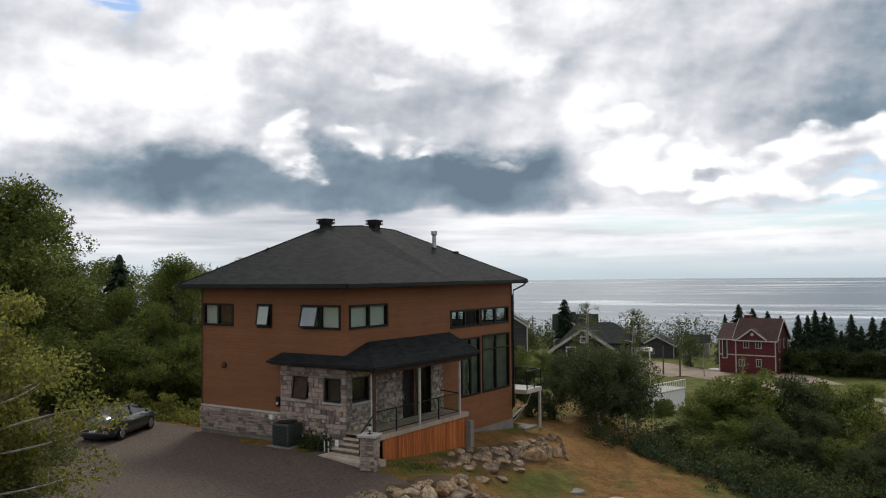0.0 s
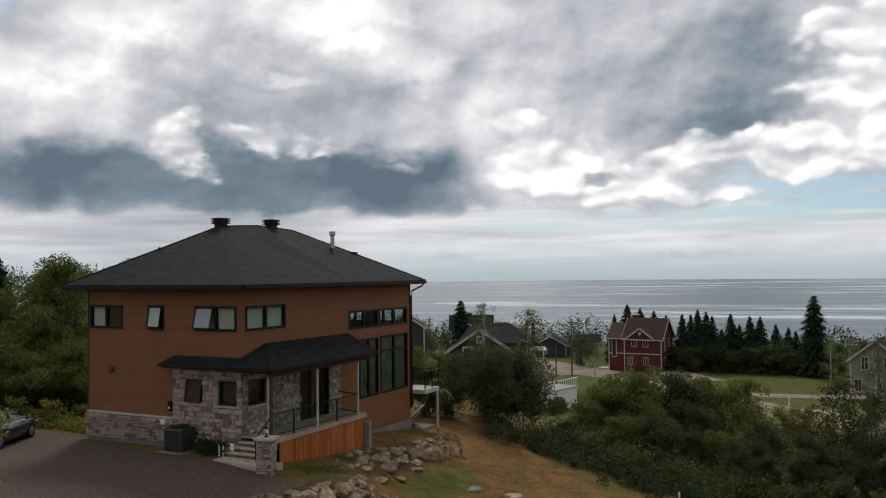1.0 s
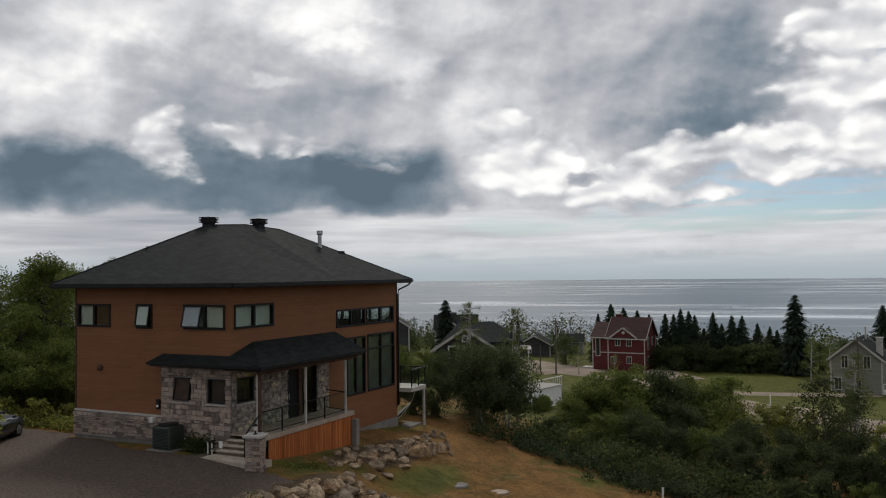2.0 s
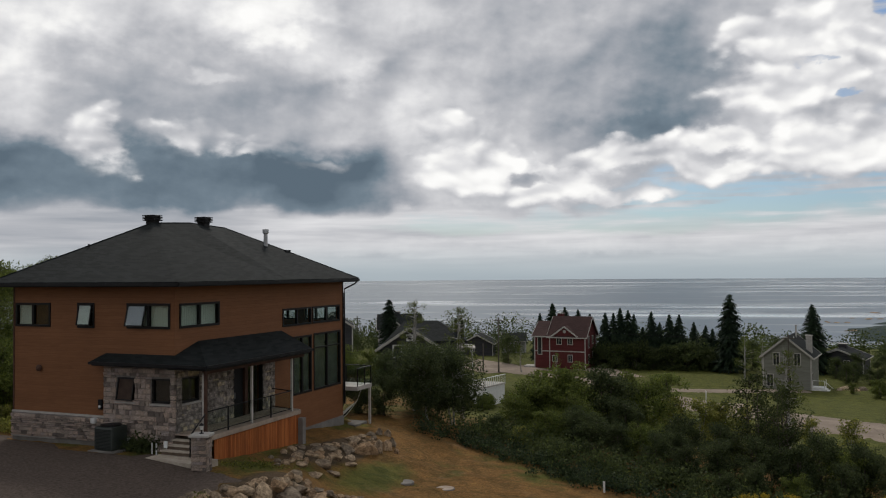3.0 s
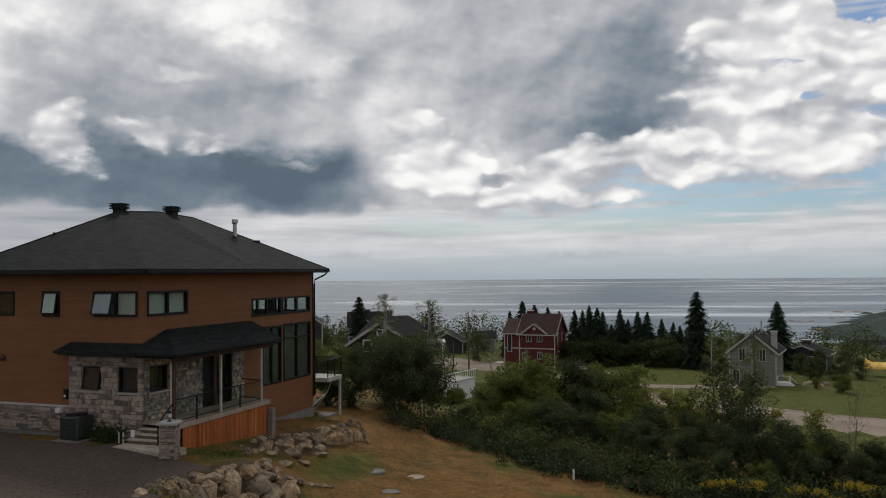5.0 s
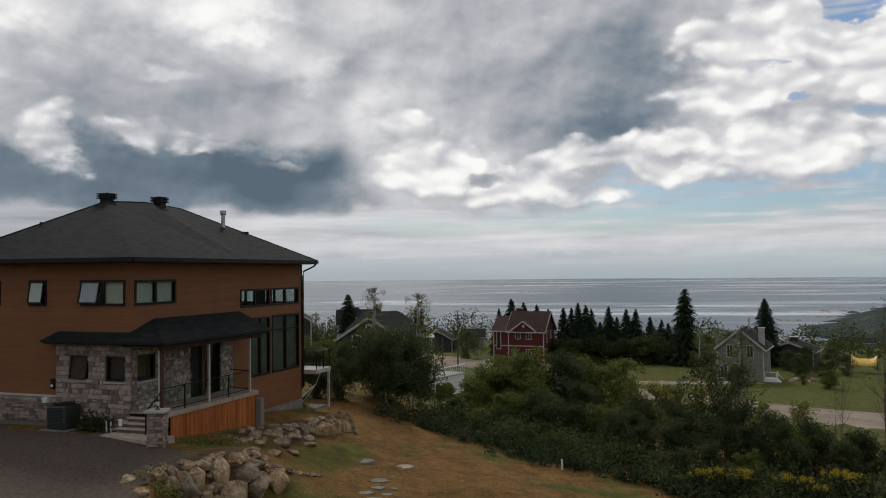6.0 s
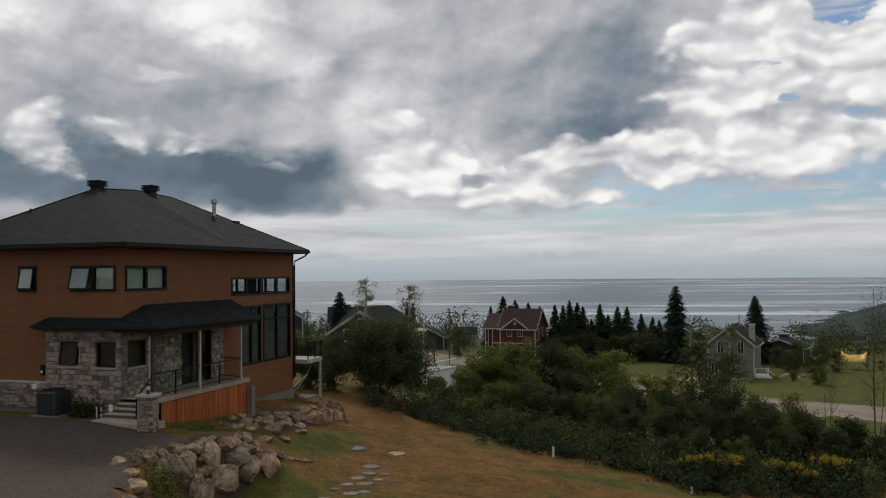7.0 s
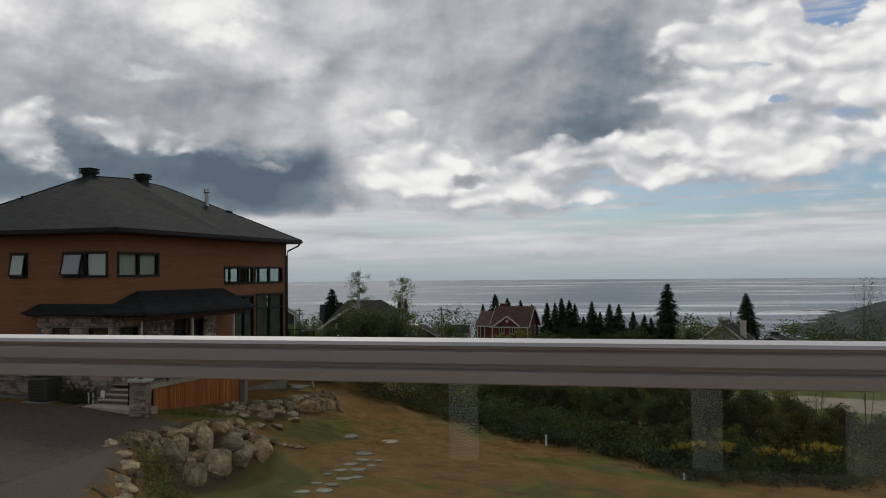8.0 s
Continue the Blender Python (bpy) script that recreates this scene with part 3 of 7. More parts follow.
def slab(corners, thick, bm=None):
    """A plate under the given corners, thick metres straight down."""
    bm = bm or bmesh.new()
    top = [bm.verts.new(c) for c in corners]
    low = [bm.verts.new((c[0], c[1], c[2] - thick)) for c in corners]
    bm.faces.new(top), bm.faces.new(low[::-1])
    for k in range(len(top)):
        j = (k + 1) % len(top)
        bm.faces.new((top[k], low[k], low[j], top[j]))
    bmesh.ops.recalc_face_normals(bm, faces=bm.faces)
    return bm


def wall_mesh(axis, at, thick, u0, u1, z0, z1, holes, bm=None):
    """A wall along x (axis 'x', at y) or along y, with square holes (u0, u1, z0, z1) right through it. thick grows inwards."""
    bm = bm or bmesh.new()
    us = sorted({u0, u1, *[h[0] for h in holes], *[h[1] for h in holes]})
    zs = sorted({z0, z1, *[h[2] for h in holes], *[h[3] for h in holes]})
    grid, faces = {}, {}

    def vert(u, z, d):
        key = (round(u, 4), round(z, 4), d)
        if key not in grid:
            w_ = at + (thick if d else 0)
            grid[key] = bm.verts.new((u, w_, z) if axis == "x" else (w_, u, z))
        return grid[key]

    solid = {}
    for i, (a, b) in enumerate(zip(us, us[1:])):
        for j, (c, d) in enumerate(zip(zs, zs[1:])):
            mu, mz = (a + b) / 2, (c + d) / 2
            solid[i, j] = not any(h[0] < mu < h[1] and h[2] < mz < h[3] for h in holes)
    for (i, j), full in solid.items():
        if not full:
            continue
        a, b, c, d = us[i], us[i + 1], zs[j], zs[j + 1]
        for s in (0, 1):
            bm.faces.new((vert(a, c, s), vert(b, c, s), vert(b, d, s), vert(a, d, s)))
        for (p, q), (r, t), n in (((a, c), (a, d), (i - 1, j)), ((b, c), (b, d), (i + 1, j)), ((a, c), (b, c), (i, j - 1)), ((a, d), (b, d), (i, j + 1))):
            if not solid.get(n, False):
                bm.faces.new((vert(p, q, 0), vert(r, t, 0), vert(r, t, 1), vert(p, q, 1)))
    bmesh.ops.recalc_face_normals(bm, faces=bm.faces)
    return bm


# ---------------------------------------------------------------- ground, road and water


def ground_z(x, y):
    """Height of the ground: the house's terrace, the lawn below it, and the hillside that falls to the shore."""
    edge = np.interp(y, [-40, -13, -9, -6, -4, -2, 0, 1.5, 3, 5, 8, 11, 14, 18, 24, 40], [22, 10.5, 8.0, 6.2, 5.7, 6.0, 6.9, 6.5, 5.2, 4.3, 3.7, 3.6, 3.2, 3.6, 2.5, -4])
    upper = np.interp(y, [-50, -1, 3, 10, 15, 20, 40, 80, 105, 165, 240, 420, 600, 1500], [-5.1, -5.2, -5.5, -6.02, -6.55, -6.8, -8.2, -13, -16.5, -18.2, -22, -36, -52, -60])
    tilt = np.interp(y, [-4, -1, 3], [0.075, 0.068, 0.13])
    upper = upper - tilt * np.clip(x + 0.6, 0, 5) * (1 - smooth(14, 30, y)) * smooth(-16, -6, y)
    lower = np.interp(y, [-60, -5, 8, 14, 22, 30, 60, 105, 165, 240, 420, 600, 1500], [-7.4, -7.5, -7.7, -7.9, -8.0, -9, -12.3, -17, -18.2, -22, -36, -52, -60])
    lower = lower - 0.09 * (np.clip(x, 4, 26) - 6) * (1 - smooth(25, 60, y))
    lower = lower + 0.6 * (1 - smooth(0.4, 4.2, x - edge)) * smooth(1.0, 3.6, y) * (1 - smooth(15, 20, y))
    lower = lower + 4.9 * np.exp(-((x + 52) / 9) ** 2 - ((y - 108) / 13) ** 2)
    upper = upper + 4.9 * np.exp(-((x + 52) / 9) ** 2 - ((y - 108) / 13) ** 2)
    soft = np.interp(y, [-0.6, 1.0, 2.4, 4.0], [0.9, 2.2, 2.0, 0.9])
    return lower + (upper - lower) * smooth(-1, 1, (edge - x) / soft)


def gz(x, y):
    return float(ground_z(np.float64(x), np.float64(y)))


def sheet(name, xs, ys, height, material, rough=0.0):
    X, Y = np.meshgrid(xs, ys)
    Z = height(X, Y)
    if rough:
        rng = np.random.default_rng(5)
        Z = Z + rng.normal(0, rough, Z.shape)
    verts = np.stack([X, Y, Z], -1).reshape(-1, 3)
    n, m = len(ys), len(xs)
    k = (np.arange(n - 1)[:, None] * m + np.arange(m - 1)).ravel()
    mesh = bpy.data.meshes.new(name)
    mesh.from_pydata(verts.tolist(), [], np.stack([k, k + 1, k + m + 1, k + m], 1).tolist())
    mesh.materials.append(material)
    mesh.shade_smooth()
    return new(name, mesh)


def steps(*pieces):
    return np.unique(np.round(np.concatenate([np.arange(a, b, s) for a, b, s in pieces]), 3))


ground = sheet("ground", steps((-2500, -200, 100), (-200, -40, 8), (-40, -16, 2), (-16, 34, 0.4), (34, 80, 2), (80, 240, 8), (240, 2600, 100)),
               steps((-2500, -200, 100), (-200, -40, 8), (-40, -16, 2), (-16, 32, 0.4), (32, 90, 2), (90, 260, 6), (260, 720, 20)), ground_z, GRASS, 0.02)
tagged(ground, "dry brown lawn and grassy hillside sloping down to the shore", "ground", kind="structure")

sea_bm = bmesh.new()
SEA = -46.0
vs = [sea_bm.verts.new(p) for p in ((-4900, 200, SEA), (4900, 200, SEA), (4900, 4950, SEA), (-4900, 4950, SEA))]
sea_bm.faces.new(vs)
sea = tagged(link_mesh("water", sea_bm, WATER), "wide grey-blue sea under cloud, calm slicks painted pale as mirrored sky", "sea", kind="structure")


def strip(name, line, wide, material, up=0.05, step=1.5):
    """A road or drive laid on the ground along a line of (x, y)."""
    pts = [Vector((*p, 0)) for p in line]
    dense = []
    for a, b in zip(pts, pts[1:]):
        n = max(1, int((b - a).length / step))
        dense += [a.lerp(b, k / n) for k in range(n)]
    dense.append(pts[-1])
    for _ in range(6):
        dense = [dense[0]] + [(a + b * 2 + c) / 4 for a, b, c in zip(dense, dense[1:], dense[2:])] + [dense[-1]]
    bm = bmesh.new()
    rows = []
    rnd = random.Random(len(line))
    for i, p in enumerate(dense):
        d = (dense[min(i + 1, len(dense) - 1)] - dense[max(i - 1, 0)]).normalized()
        side = Vector((-d.y, d.x, 0))
        row = []
        for k in range(7):
            o = (k / 6 - 0.5) * wide * (1 + (rnd.uniform(-0.05, 0.05) if k in (0, 6) else 0))
            q = p + side * o
            row.append(bm.verts.new((q.x, q.y, gz(q.x, q.y) + (up if 0 < k < 6 else -0.05))))
        rows.append(row)
    for a, b in zip(rows, rows[1:]):
        for k in range(6):
            bm.faces.new((a[k], a[k + 1], b[k + 1], b[k]))
    bmesh.ops.recalc_face_normals(bm, faces=bm.faces)
    return link_mesh(name, bm, material, shade=True)


def drive_sheet():
    """The gravel drive: it runs along the house and ends at the rocks."""
    bm = bmesh.new()
    nu, nv = 90, 110
    rows = []
    for i in range(nu + 1):
        u = i / nu
        top = float(np.interp(-22 + 26 * u, [-22, -10.2, -9.4, -6.2, -5.4, -1.2, -0.6, 1.6, 2.4, 4], [1.0, 0.7, -0.25, -0.3, -1.25, -1.3, -0.6, -1.0, -1.5, -1.9]))
        row = []
        for j in range(nv + 1):
            y = -36 + (j / nv) ** 0.8 * (top + 36) + (0.12 * math.sin(u * 60) + 0.08 * math.sin(u * 151) if j == nv else 0)
            right = float(np.interp(y, [-40, -13, -9, -6, -4, -2.5, -1], [21, 9.8, 7.4, 5.5, 5.0, 4.7, 4.3])) + 0.2 * math.sin(y * 2.3) + 0.12 * math.sin(y * 5.1)
            x = -22 + u * (right + 22)
            row.append(bm.verts.new((x, y, gz(x, y) + (0.055 if i < nu and j < nv else -0.04))))
        rows.append(row)
    for a_, b_ in zip(rows, rows[1:]):
        for k in range(nv):
            bm.faces.new((a_[k], b_[k], b_[k + 1], a_[k + 1]))
    bmesh.ops.recalc_face_normals(bm, faces=bm.faces)
    return link_mesh("driveway", bm, GRAVEL, shade=True)


tagged(drive_sheet(), "dark grey-brown gravel driveway beside the house", "driveway", kind="structure")
tagged(strip("road", [(130, 10), (90, 33), (58, 44), (37, 49.5), (29, 54), (21, 66), (14, 84)], 14.0, SAND), "broad pale sandy road across the hillside", "road", kind="structure")
tagged(strip("track", [(16, 78), (8, 100), (-4, 114), (-16, 124), (-34, 134), (-70, 150), (-120, 160)], 7.0, SAND, 0.06), "pale sandy track below the houses", "track", kind="structure")
tagged(strip("yard", [(-20, 152), (-12, 142), (-2, 128)], 9.0, SAND, 0.07), "sandy forecourt near the red house", "yard", kind="structure")
tagged(strip("yard", [(-22, 128), (-31, 137), (-44, 148), (-60, 158)], 17.0, SAND, 0.09), "wide sandy yard between the houses", "yard", kind="structure")
tagged(strip("lane", [(28, 118), (16, 113), (6, 111), (-4, 112)], 5.0, SAND, 0.08), "sandy lane along the field", "lane", kind="structure")

# ---------------------------------------------------------------- the brown house

X0, Y1 = -9.2, 14.85      # far end of the driveway face, far end of the garden face
EAVE, BASE = 1.97, -5.3
house = thing("house", "two-storey brown wood-clad house with grey stone base and charcoal hip roof", "house")

win_left = [(-9.07, -6.99, -0.03, 1.0), (-5.35, -4.42, -0.05, 1.02), (-2.55, -0.27, -0.03, 1.01)]
low_left = [(-3.05, -2.05, -3.2, -2.17), (-1.18, -0.16, -3.22, -2.17)]
win_right = [(0.3, 3.03, -0.02, 1.0), (8.37, 11.22, -0.47, 0.42), (11.38, 14.44, -0.47, 0.42)]
low_right = [(0.32, 1.55, -3.25, -2.17)]
door_hole = [(4.05, 4.95, -4.55, -2.1), (5.15, 6.35, -4.55, -2.1)]
tall_right = [(9.35, 11.24, -4.15, -1.1), (11.5, 14.5, -4.15, -1.06)]
sea_side = [(-8.6, -5.8, -0.47, 0.42), (-5.2, -3.0, -0.47, 0.42), (-2.5, -0.35, -0.47, 0.42), (-4.6, -0.5, -4.15, -1.1)]
part("wall", wall_mesh("x", 0, 0.2, X0, 0, -3.95, EAVE, win_left + low_left), CLADDING, house)
part("wall", wall_mesh("y", 0, -0.2, 0.2, Y1, -6.05, EAVE, win_right + low_right + door_hole + tall_right), CLADDING, house)
part("wall", wall_mesh("x", Y1, -0.2, X0, -0.2, -5.35, EAVE, sea_side), CLADDING, house)
part("wall", wall_mesh("y", X0, 0.2, 0.2, Y1 - 0.2, -5.35, EAVE, []), CLADDING, house)
part("foundation", box(X0 - 0.03, 0.0, -0.03, 0.17, -5.9, -5.05), CONCRETE, house, "grey concrete foundation")
part("foundation", box(-0.17, 0.03, 7.3, Y1 + 0.02, -7.2, -6.05), CONCRETE, house, "grey concrete foundation")
for z in (-1.35, -4.6):
    part("floor_slab", box(X0 + 0.2, -0.2, 0.2, Y1 - 0.2, z - 0.2, z), DECKWOOD, house)
part("ceiling_board", box(X0 + 0.2, -0.2, 0.2, Y1 - 0.2, 1.5, 1.6), ROOMWALL, house)
part("partition", box(X0 + 0.2, -0.2, 7.6, 7.7, -1.35, 1.5), ROOMWALL, house)
part("partition", box(X0 + 0.2, -0.2, 8.6, 8.7, -4.6, -1.55), ROOMWALL, house)
for a, b in (((-0.03, 0.035), (Y1 - 0.05, Y1 + 0.03)), ((X0 - 0.03, X0 + 0.04), (-0.03, 0.03))):
    part("corner_trim", box(*a, *b, -3.9 if b[0] < 1 else -5.5, EAVE - 0.1), DARKFRAME if b[0] > 1 else BROWNPOST, house)
part("belt_trim", box(X0 - 0.03, -3.78, -0.075, 0.0, -3.99, -3.91), TRIM, house, "pale stone belt course")

# roof: hip with a small rise at the crown
OV = 0.92
zr = 4.80
N_, M_, Q_ = (OV, -OV, EAVE), (OV, 7.4, EAVE), (OV, Y1 + 0.3, EAVE)
L_, K_ = (X0 - OV + 0.25, -OV, EAVE), (X0 - OV + 0.25, Y1 + 0.3, EAVE)
S_, A_, E_ = (-4.6, 3.9, zr), (-4.45, 6.6, zr + 0.14), (-4.6, 9.75, zr + 0.03)


def roof_mesh():
    bm = bmesh.new()
    v = {k: bm.verts.new(p) for k, p in dict(N=N_, M=M_, Q=Q_, L=L_, K=K_, S=S_, A=A_, E=E_).items()}
    for f in ("LNS", "NMAS", "MQEA", "QKE", "KLSAE"):
        bm.faces.new([v[c] for c in f])
    bmesh.ops.triangulate(bm, faces=bm.faces)
    made = bmesh.ops.extrude_face_region(bm, geom=list(bm.faces))
    for g in made["geom"]:
        if isinstance(g, bmesh.types.BMVert):
            g.co.z -= 0.16
    bmesh.ops.recalc_face_normals(bm, faces=bm.faces)
    hip = {v["N"], v["S"]}
    for e in bm.edges:
        e.smooth = set(e.verts) == hip
    for f in bm.faces:
        f.smooth = True
    return bm


roof = part("roof", roof_mesh(), ROOF, house, "charcoal asphalt shingle hip roof")
part("soffit", box(L_[0] + 0.02, OV - 0.02, -OV + 0.02, Q_[1] - 0.02, EAVE - 0.21, EAVE - 0.165), DARKFRAME, house)
for a, b in ((L_, N_), (N_, Q_), (Q_, K_), (K_, L_)):
    part("gutter", bar((a[0], a[1], EAVE - 0.1), (b[0], b[1], EAVE - 0.1), 0.12, 0.13), BLACK, house, "black eaves gutter")
part("downpipe", tube([(OV - 0.06, Y1 + 0.2, EAVE - 0.16), (OV - 0.2, Y1 + 0.2, EAVE - 0.32), (0.1, Y1 + 0.08, EAVE - 0.62), (0.07, Y1 + 0.07, EAVE - 0.9), (0.07, Y1 + 0.07, -5.4)], 0.05), BLACK, house, "black downpipe")
for a, b in ((L_, S_), (Q_, E_), (S_, A_), (A_, E_)):
    part("ridge_cap", tube([(*a[:2], a[2] + 0.0), (*b[:2], b[2] + 0.0)], 0.035, 6), ROOF, roof)


def roof_vent(x, y, z):
    v = part("roof_vent", box(x - 0.22, x + 0.22, y - 0.22, y + 0.22, z - 0.25, z + 0.12), BLACK, roof, "black louvred roof ventilator")
    for k in range(4):
        part("louvre", box(x - 0.34, x + 0.34, y - 0.34, y + 0.34, z + 0.12 + 0.075 * k, z + 0.165 + 0.075 * k, 0.012), BLACK, v)
    part("core", box(x - 0.26, x + 0.26, y - 0.26, y + 0.26, z + 0.1, z + 0.4), BLACK, v)


roof_vent(-4.85, 4.25, zr + 0.02)
roof_vent(-4.55, 7.85, zr + 0.12)
pipe = part("flue_pipe", tube([(-2.7, 10.9, 3.2), (-2.7, 10.9, 4.55)], 0.11, 12), GALV, roof, "galvanised flue pipe")
part("flue_cap", tube([(-2.7, 10.9, 4.5), (-2.7, 10.9, 4.56), (-2.7, 10.9, 4.75)], [0.13, 0.17, 0.17], 12), GALV, pipe)
part("vent_stack", tube([(-6.6, 1.9, 2.9), (-6.6, 1.9, 3.75)], 0.05, 8), BLACK, roof)
part("roof_box", box(-2.4, -2.0, 11.9, 12.4, 3.2, 3.62, 0.03), BLACK, roof)


def window(name, axis, at, u0, u1, z0, z1, out, panes=2, fill="curtain", bars=(), parent=None):
    """A dark-framed window in a wall's hole: frame, sashes, panes, and what hangs behind it. out: -1 or 1, the outer side."""
    parent = parent or house

    def b(ua, ub, da, db, za, zb, bm=None):
        lo, hi = at + out * da, at + out * db
        return box(ua, ub, min(lo, hi), max(lo, hi), za, zb, bm=bm) if axis == "x" else box(min(lo, hi), max(lo, hi), ua, ub, za, zb, bm=bm)

    f = 0.075
    frame_bm = b(u0 - 0.03, u0 + f, -0.1, 0.035, z0 - 0.03, z1 + 0.03)
    b(u1 - f, u1 + 0.03, -0.1, 0.035, z0 - 0.03, z1 + 0.03, frame_bm)
    b(u0 + f, u1 - f, -0.1, 0.035, z1 - f, z1 + 0.03, frame_bm)
    b(u0 + f, u1 - f, -0.1, 0.045, z0 - 0.03, z0 + f, frame_bm)
    win = part(name, frame_bm, DARKFRAME, parent, "black-framed window")
    for k in range(1, panes):
        u = u0 + (u1 - u0) * k / panes
        part("mullion", b(u - 0.06, u + 0.06, -0.1, 0.025, z0 + f, z1 - f), DARKFRAME, win)
    for z in bars:
        part("glazing_bar", b(u0 + f, u1 - f, -0.09, 0.02, z - 0.04, z + 0.04), DARKFRAME, win)
    fills = fill if isinstance(fill, tuple) else (fill,) * panes
    for k, fill in enumerate(fills):
        a, c = u0 + (u1 - u0) * k / panes, u0 + (u1 - u0) * (k + 1) / panes
        part("pane", b(a + 0.03, c - 0.03, -0.06, -0.05, z0 + 0.04, z1 - 0.04), GLASS, win)
        if fill in ("curtain", "blind", "screen"):
            bm = bmesh.new()
            n = 28
            col = []
            for i in range(n + 1):
                u = a + 0.05 + (c - a - 0.1) * i / n
                d = -0.15 + (0.018 * math.sin(i * 1.9 + k * 2) if fill == "curtain" else 0)
                col.append([bm.verts.new((u, at + out * d, z) if axis == "x" else (at + out * d, u, z)) for z in (z0 + 0.03, z1 - 0.03)])
            for p, q in zip(col, col[1:]):
                bm.faces.new((p[0], q[0], q[1], p[1]))
            part({"curtain": "curtain", "blind": "blind", "screen": "screen"}[fill], bm, {"curtain": CURTAIN, "blind": BLIND, "screen": SCREEN}[fill], win, shade=True)
    return win


def open_sash(u0, u1, z0, z1, tilt, cloth):
    """A top-hung sash pushed open on the driveway face."""
    sash = bmesh.new()
    h = z1 - z0
    for a, b_, c, d in ((u0, u0 + 0.05, 0, h), (u1 - 0.05, u1, 0, h), (u0 + 0.05, u1 - 0.05, 0, 0.05), (u0 + 0.05, u1 - 0.05, h - 0.05, h)):
        box(a, b_, -0.02, 0.02, c - h, d - h, bm=sash)
    turn = pose(0, -0.05, z1, -tilt)
    ob = part("open_sash", sash, DARKFRAME, house, "black sash tilted open")
    ob.matrix_basis = turn
    if cloth is not SCREEN:
        part("sash_pane", box(u0 + 0.05, u1 - 0.05, -0.006, 0.006, 0.05 - h, -0.05), GLASS, ob)
    # backs the sash; the lilac one paints the sky's reflection
    part("inner_blind", box(u0 + 0.05, u1 - 0.05, 0.03, 0.035, 0.05 - h, -0.05), cloth, ob)
    return ob


window("window", "x", 0, *win_left[0], -1, 2, ("curtain", "screen"))
window("window", "x", 0, *win_left[1], -1, 1, "none")
window("window", "x", 0, *win_left[2], -1, 2, "curtain")
open_sash(-5.28, -4.5, 0.03, 0.97, 10, CURTAIN)
open_sash(-2.5, -1.5, 0.02, 0.96, 14, SKYLILAC)
open_sash(-3.0, -2.1, -3.17, -2.2, 10, SCREEN)
for h in low_left:
    window("window", "x", 0, *h, -1, 1, "screen")
window("window", "y", 0, *win_right[0], 1, 2, "curtain")
window("window", "y", 0, *win_right[1], 1, 2, "none")
window("window", "y", 0, *win_right[2], 1, 2, "none")
window("window", "y", 0, *low_right[0], 1, 1, "screen")
for h in tall_right:
    window("tall_window", "y", 0, *h, 1, 2, "blind", (-1.84,))
for h in sea_side:
    window("window", "x", Y1, *h, 1, 3, "none")

# stone veneer: mortar backing with openings, and stones laid in rough courses


def stone_mesh(seed):
    rnd = random.Random(seed)
    bm = box(-0.5, 0.5, -0.5, 0.5, -0.5, 0.5)
    for v in bm.verts:
        v.co += Vector((rnd.uniform(-0.07, 0.07), rnd.uniform(-0.5, 0.15) if v.co.y < 0 else 0, rnd.uniform(-0.1, 0.1)))
    bmesh.ops.bevel(bm, geom=[e for e in bm.edges if e.verts[0].co.y < 0 and e.verts[1].co.y < 0], offset=0.05, segments=1, affect="EDGES")
    mesh = bpy.data.meshes.new("stone")
    bm.to_mesh(mesh)
    bm.free()
    mesh.materials.append(STONE)
    return mesh


STONES = [stone_mesh(k) for k in range(7)]


def courses(u0, u1, z0, z1, holes, seed, high=0.2, long=0.46):
    """Places of stones on a wall: (u, z, width, height)."""
    rnd = random.Random(seed)
    z, out = z0, []
    while z < z1 - 0.05:
        h = min(rnd.choice((0.11, 0.16, 0.22, 0.26)) * high / 0.2, z1 - z)
        u = u0
        while u < u1 - 0.04:
            wd = rnd.uniform(0.3, 1.05) * long
            if u + wd > u1 - 0.15:
                wd = u1 - u
            spans = [(u, u + wd)]
            for a, b, c, d in holes:
                if c - 0.04 < z + h / 2 < d + 0.1:
                    cut = []
                    for p, q in spans:
                        if q <= a or p >= b:
                            cut.append((p, q))
                        else:
                            cut += [s for s in ((p, a), (b, q)) if s[1] - s[0] > 0.06]
                    spans = cut
            out += [((p + q) / 2, z + h / 2, q - p - 0.025, h - 0.025) for p, q in spans]
            u += wd
        z += h
    return out


veneer_left = part("stone_veneer", wall_mesh("x", -0.07, 0.07, -3.76, 0.07, -5.5, -1.3, low_left), MORTAR, house, "grey and buff stone veneer")
veneer_base = part("stone_veneer", wall_mesh("x", -0.06, 0.06, X0 - 0.03, -3.76, -5.06, -3.99, []), MORTAR, house, "grey and buff stone veneer")
veneer_right = part("stone_veneer", wall_mesh("y", 0.07, -0.07, 0.0, 7.45, -5.5, -1.3, low_right + door_hole + [(4.95, 5.15, -4.55, -2.1)]), MORTAR, house, "grey and buff stone veneer")
rnd = random.Random(3)
for owner, spots in ((veneer_left, courses(-3.76, 0.1, -5.4, -1.3, low_left, 1, 0.165, 0.42)), (veneer_base, courses(X0 - 0.03, -3.76, -5.04, -3.99, [], 2, 0.135, 0.38))):
    for u, z, a, b in spots:
        share("stone", rnd.choice(STONES), owner, Matrix.LocRotScale((u, -0.075, z), Euler((0, math.pi * rnd.randint(0, 1), 0)), (a, 0.09, b)))
joined = bmesh.new()
